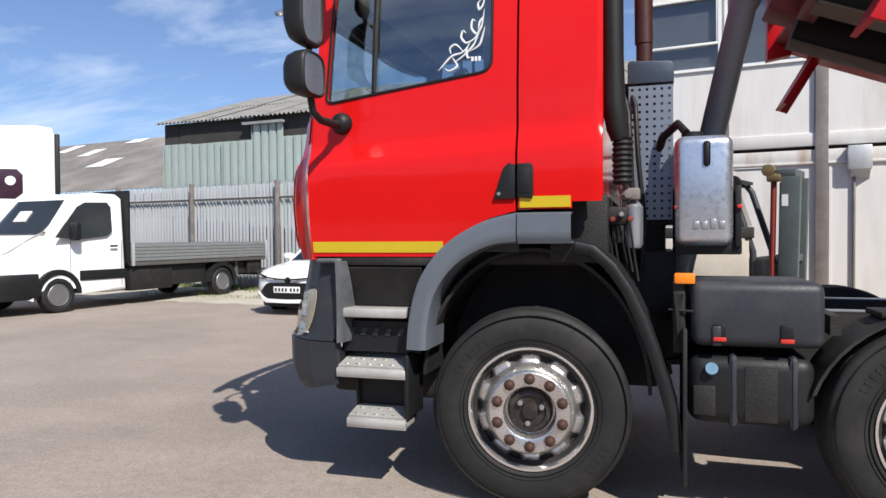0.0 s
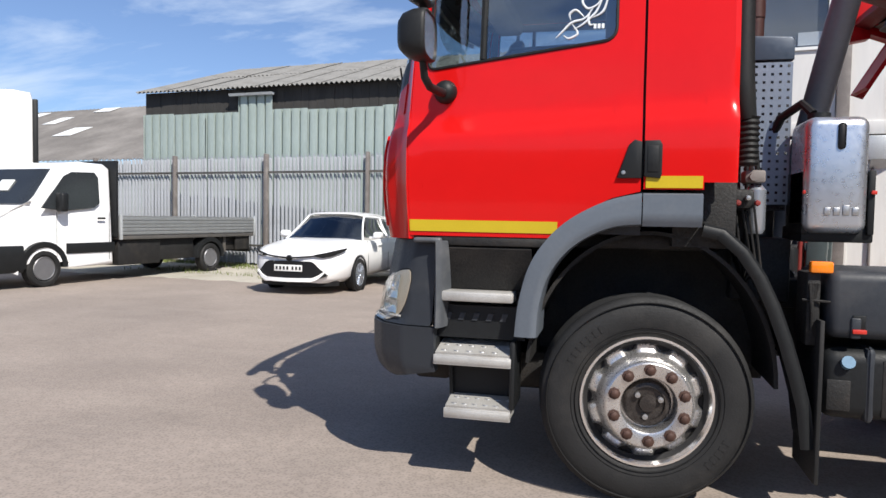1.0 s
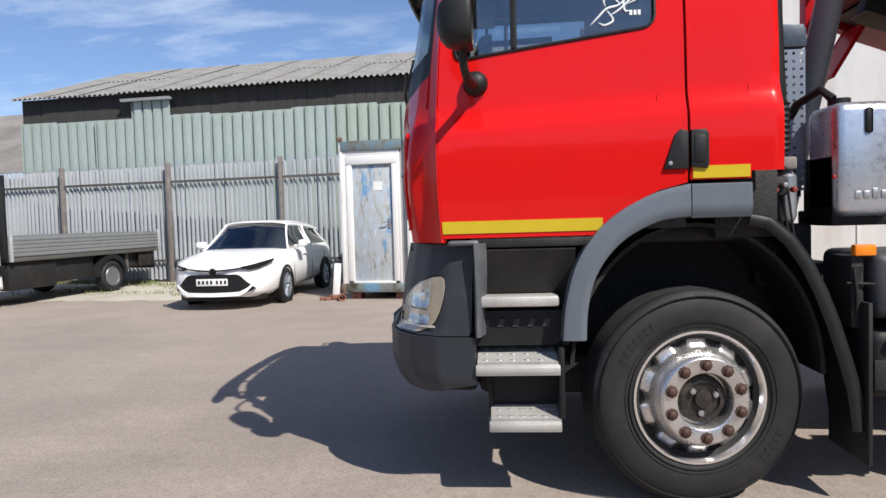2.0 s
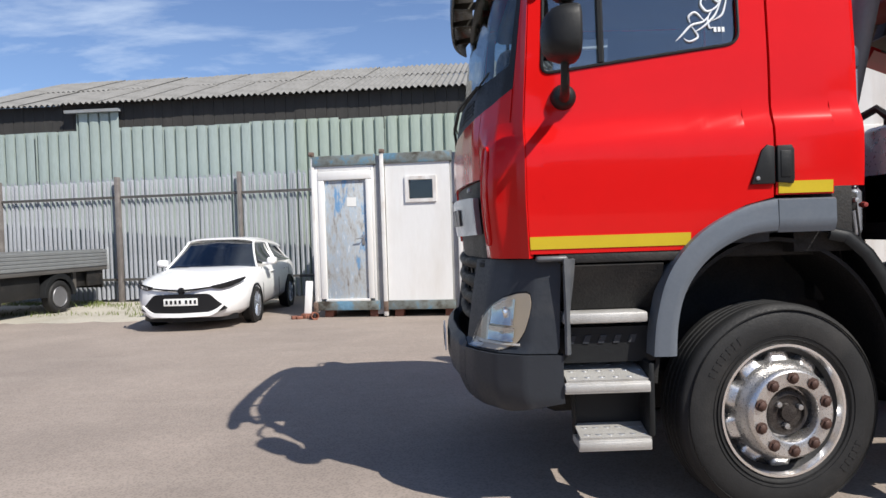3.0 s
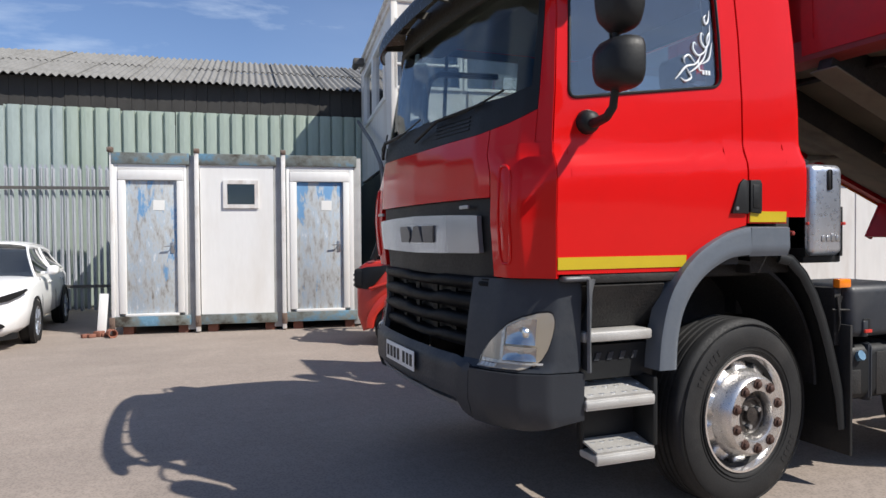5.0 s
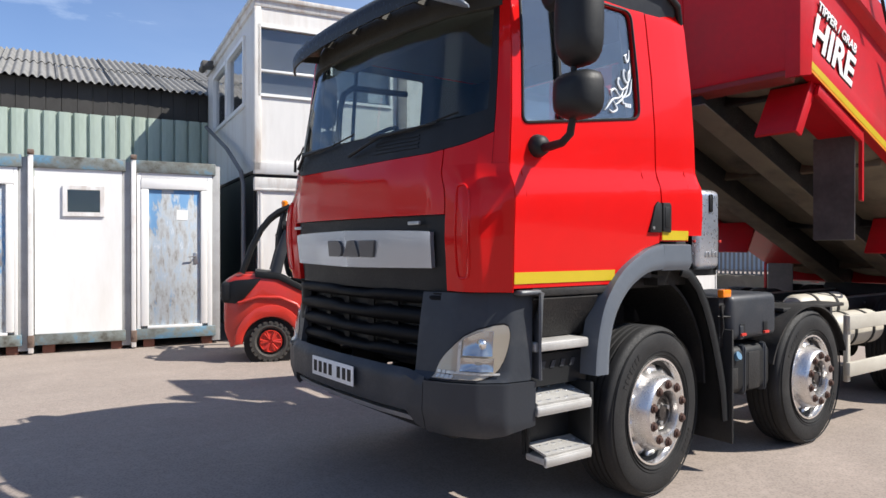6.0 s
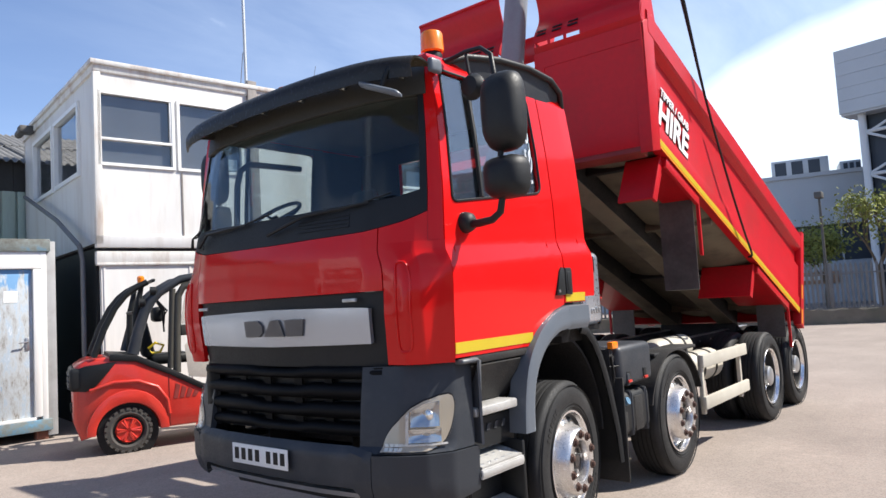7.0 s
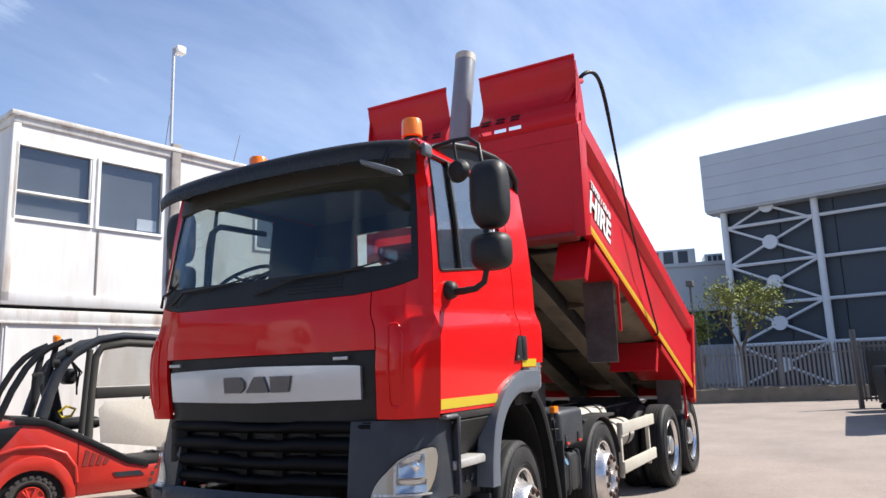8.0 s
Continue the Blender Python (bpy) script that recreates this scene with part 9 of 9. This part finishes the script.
# ---- the far end of the yard: railings, gate, bin, hall, low block, tree ----
FAR = pose(24.2, 0.0, 0, 0, 0, 108)          # x runs along the far railing, towards +y of the yard
fence2 = thing("railing_fence", "grey steel palisade railing on a low rough wall", "fence", FAR)
bm = B()
pr(bm, [(-0.04, 0.0), (0.04, 0.0), (0.04, 0.012), (-0.04, 0.012)], "z", 0.0, 1.95)
vs = [bm.verts.new(p) for p in ((-0.04, 0.006, 1.95), (0.04, 0.006, 1.95), (0.0, 0.006, 2.08))]
bm.faces.new(vs)
pl2 = bpy.data.meshes.new("pale")
bm.to_mesh(pl2)
bm.free()
pl2.materials.append(FENCEGREY)
for k in range(150):
    o = new("pale", pl2)
    o.parent = fence2
    o.matrix_basis = pose(-2.6 + k * 0.155, 0, 0.05, 0, 0, 0)
for z in (0.5, 1.7):
    bm = B()
    bx(bm, -2.7, 20.8, 0.012, 0.06, z, z + 0.05)
    part("rail", bm, FENCEGREY, fence2)
for k in range(9):
    bm = B()
    bx(bm, -2.66 + k * 2.75, -2.56 + k * 2.75, 0.02, 0.12, 0, 2.1, 0.008)
    part("post", bm, FENCEGREY, fence2)
bm = B()
rng = random.Random(21)
grid(bm, lambda a, b: (-2.7 + 24 * a, -0.32 + 0.02 * math.sin(60 * a) + 0.7 * b, 0.50 * min(1, 2.6 * math.sin(math.pi * b)) + 0.09 * noise.noise(Vector((a * 90, b * 4, 0)))), 240, 8)
part("base_wall", bm, mat("rough_kerb_wall", (0.20, 0.165, 0.12), 0.9, 0, 0.4, 4, 0.5, 0, (0.07, 0.08, 0.04), 0.6, 2), fence2, "rough low wall with weeds")

gate = thing("yard_gate", "dark steel gate leaf standing open", "gate", pose(19.9, -2.3, 0, 0, 0, -62))
for x in (0.0, 3.6):
    bm = B()
    bx(bm, x - 0.06, x + 0.06, -0.06, 0.06, 0, 2.35 if x == 0 else 2.0, 0.008)
    part("post", bm, DARKSTEEL, gate, "dark gate post")
for z in (0.25, 1.8):
    bm = B()
    bx(bm, 0.06, 3.54, -0.03, 0.03, z, z + 0.07, 0.006)
    part("rail", bm, DARKSTEEL, gate)
for k in range(24):
    bm = B()
    bx(bm, 0.14 + k * 0.145, 0.18 + k * 0.145, -0.02, 0.02, 0.2, 2.0)
    part("bar", bm, DARKSTEEL, gate)
bin_ = thing("black_skip_bin", "black wheeled waste container beside the gate", "bin", pose(19.0, -3.4, 0, 0, 0, -70))
bm = B()
pr(bm, [(-0.55, 0.2), (0.55, 0.2), (0.65, 1.1), (0.6, 1.25), (-0.6, 1.25), (-0.65, 1.1)], "y", -0.45, 0.45, 0.03)
part("body", bm, BLACK, bin_)
for x in (-0.45, 0.45):
    bm = B()
    lt(bm, [(0.0, -0.4), (0.09, -0.4), (0.09, -0.34), (0.0, -0.34)], (x, 0, 0.1), "y", 14)
    lt(bm, [(0.0, 0.34), (0.09, 0.34), (0.09, 0.4), (0.0, 0.4)], (x, 0, 0.1), "y", 14)
    part("castor", bm, RUBBER, bin_)
for x in (0.3, 1.4, 2.5):
    bm = B()
    bx(bm, x, x + 0.9, -0.09, -0.05, 0.35, 1.7, 0.01)
    part("mesh_sheet", bm, mat("dark_sheet", (0.03, 0.032, 0.03), 0.8) if x == 0.3 else MATS["dark_sheet"], gate, "dark sheeting on the gate")

# the large hall, with white outside bracing; local x along the front, y into the building
hall = thing("large_hall", "large hall with grey upper cladding and white cross bracing", "building", pose(39.66, 4.81, 0, 0, 0, -100.4))
HZ0, HZ1, HWD = 10.58, 14.17, 60.0
bm = B()
bx(bm, 1.25, HWD, 1.2, 30, 0, HZ0 + 0.2)
part("dark_wall", bm, HALLDARK, hall, "dark blue-grey lower cladding")
for k in range(5):
    bm = B()
    z = HZ0 + (HZ1 - HZ0) * k / 5
    bx(bm, 0.33, HWD, 0.0, 30, z, z + (HZ1 - HZ0) / 5 - 0.012, 0.0)
    part("upper_panel", bm, HALLGREY, hall, "pale grey upper cladding band" if k == 0 else "")
bm = B()
bx(bm, 0.38, HWD, 0.1, 1.4, HZ0 - 0.12, HZ0)
part("soffit", bm, HALLGREY, hall)
BAY = 5.05
for k in range(11):
    bm = B()
    tb(bm, [(k * BAY + 1.2, 0.7, 0), (k * BAY + 1.2, 0.7, HZ0)], 0.20, 12)
    part("column", bm, HALLWHITE, hall, "white steel column" if k == 0 else "")
for k in range(10):
    x0, x1 = k * BAY + 1.2, (k + 1) * BAY + 1.2
    for z in (2.37, 4.74, 7.11, 9.48):
        bm = B()
        tb(bm, [(x0, 0.7, z), (x1, 0.7, z)], 0.10, 8)
        part("beam", bm, HALLWHITE, hall, "white horizontal beam" if k == 0 and z < 3 else "")
    if k % 2 == 0:
        for z in (1.18, 3.55, 5.92, 8.29, 10.5):
            bm = B()
            c = ((x0 + x1) / 2, 0.6, z)
            for q in ((x0, z - 1.2), (x0, z + 1.2), (x1, z - 1.2), (x1, z + 1.2)):
                if q[1] < 11:
                    tb(bm, [(q[0], 0.7, q[1]), c], 0.075, 8)
            lt(bm, [(0.0, -0.12), (0.42, -0.12), (0.42, 0.12), (0.0, 0.12)], c, "y", 20)
            part("cross_brace", bm, HALLWHITE, hall, "white cross brace with a round node")
bm = B()
for j in range(4):
    for i in range(20):
        bx(bm, 1.3 + i * 2.9, 1.33 + i * 2.9, 1.17, 1.2, 0, HZ0)
part("wall_joint", bm, INK, hall, "dark panel joints")

low = thing("low_service_block", "low pale grey service block with dark windows and roof plant", "building", pose(44, 9.5, 0, 0, 0, -76))
bm = B()
bx(bm, -16, 6, 0, 14, 4.9, 8.2)
bx(bm, -16.2, 6.2, -0.15, 14, 8.0, 8.25)
part("upper_wall", bm, HALLGREY, low, "pale grey upper band")
bm = B()
bx(bm, -16, 6, 0.6, 14, 2.6, 4.9)
part("window_band", bm, HALLDARK, low, "dark recessed window band")
bm = B()
bx(bm, -16, 6, 0.1, 14, 0, 2.6)
part("lower_wall", bm, HALLGREY, low, "pale grey lower wall")
for k in range(10):
    bm = B()
    bx(bm, -15.6 + 2.15 * k, -15.5 + 2.15 * k, 0.5, 0.6, 2.6, 4.9)
    part("mullion", bm, HALLGREY, low)
for x, w, h in ((-3.0, 2.2, 0.9), (0.2, 3.4, 1.3), (4.2, 1.2, 0.8)):
    bm = B()
    bx(bm, x, x + w, 2, 4.5, 8.25, 8.25 + h, 0.05)
    pu = part("roof_plant", bm, HALLGREY, low, "grey roof plant unit")
    for k in range(3):
        bm = B()
        bx(bm, x + 0.2 + k * w / 3.4, x + 0.2 + k * w / 3.4 + w / 5, 1.97, 2.0, 8.4, 8.1 + h)
        part("louvre", bm, HALLDARK, pu)
bm = B()
bx(bm, 1.2, 3.4, 0.02, 0.08, 1.2, 1.95, 0.01)
sg_ = part("sign", bm, mat("faded_orange_sign", (0.40, 0.22, 0.12), 0.6, 0, 0.3, 3), low, "faded orange sign board")
for k in range(3):
    bm = B()
    bx(bm, 1.4 + 0.6 * k, 1.85 + 0.6 * k, 0.005, 0.02, 1.45, 1.7)
    part("sign_bar", bm, PAPER, sg_, "pale bar of unreadable writing")

post = thing("street_lamp", "thin dark lamp post behind the railing", "street lamp", pose(29.0, 3.9, 0))
bm = B()
tb(bm, [(0, 0, 0), (0, 0, 5.0)], [0.07, 0.05], 10)
part("pole", bm, DARKSTEEL, post)
bm = B()
bx(bm, -0.25, 0.25, -0.15, 0.15, 5.0, 5.28, 0.04)
part("lamp_head", bm, DARKSTEEL, post)


def tree(name, label, m, h, spread, seed, leaves):
    rng = random.Random(seed)
    t = thing(name, label, "tree", m)
    bm = B()
    tips = []

    def grow(p, d, l, r, depth):
        q = p + d * l
        mid = (p + q) / 2 + Vector((rng.uniform(-1, 1), rng.uniform(-1, 1), 0)) * l * 0.06
        tb(bm, [p, mid, q], [r, r * 0.85, r * 0.68], 6)
        if depth == 0:
            tips.append(q)
            return
        if depth < 3:
            tips.append(mid)
        for _ in range(3 if depth > 1 else 4):
            nd = (d + Vector((rng.uniform(-1, 1), rng.uniform(-1, 1), rng.uniform(-0.25, 0.7))) * spread).normalized()
            grow(q, nd, l * rng.uniform(0.6, 0.85), r * 0.6, depth - 1)
    grow(Vector((0, 0, 0)), Vector((0.03, 0, 1)), h * 0.34, h * 0.022, 4)
    part("trunk", bm, BARK, t, "slender trunk and limbs")
    verts, faces = [], []
    for k in range(leaves):
        c = rng.choice(tips) + Vector((rng.gauss(0, 0.28), rng.gauss(0, 0.28), rng.gauss(0, 0.24)))
        s = rng.uniform(0.05, 0.11)
        a = Vector((rng.uniform(-1, 1), rng.uniform(-1, 1), rng.uniform(-1, 1))).normalized()
        b = a.orthogonal().normalized()
        i = len(verts)
        verts += [c - a * s, c + b * s * 0.5, c + a * s, c - b * s * 0.5]
        faces.append((i, i + 1, i + 2, i + 3))
    me = bpy.data.meshes.new("crown")
    me.from_pydata([tuple(v) for v in verts], [], faces)
    me.materials.append(LEAF)
    o = new("crown", me)
    o.parent = t
    tagged(o, "thin spring crown of small yellow-green leaves")
    return t


tree("young_tree", "young tree in thin yellow-green leaf behind the railing", pose(30.0, 2.1, 0, 0, 0, 30), 5.3, 0.62, 9, 1700)
tree("dark_tree", "dense darker tree beside the service block", pose(33.0, 4.7, 0), 3.9, 0.68, 14, 3600)
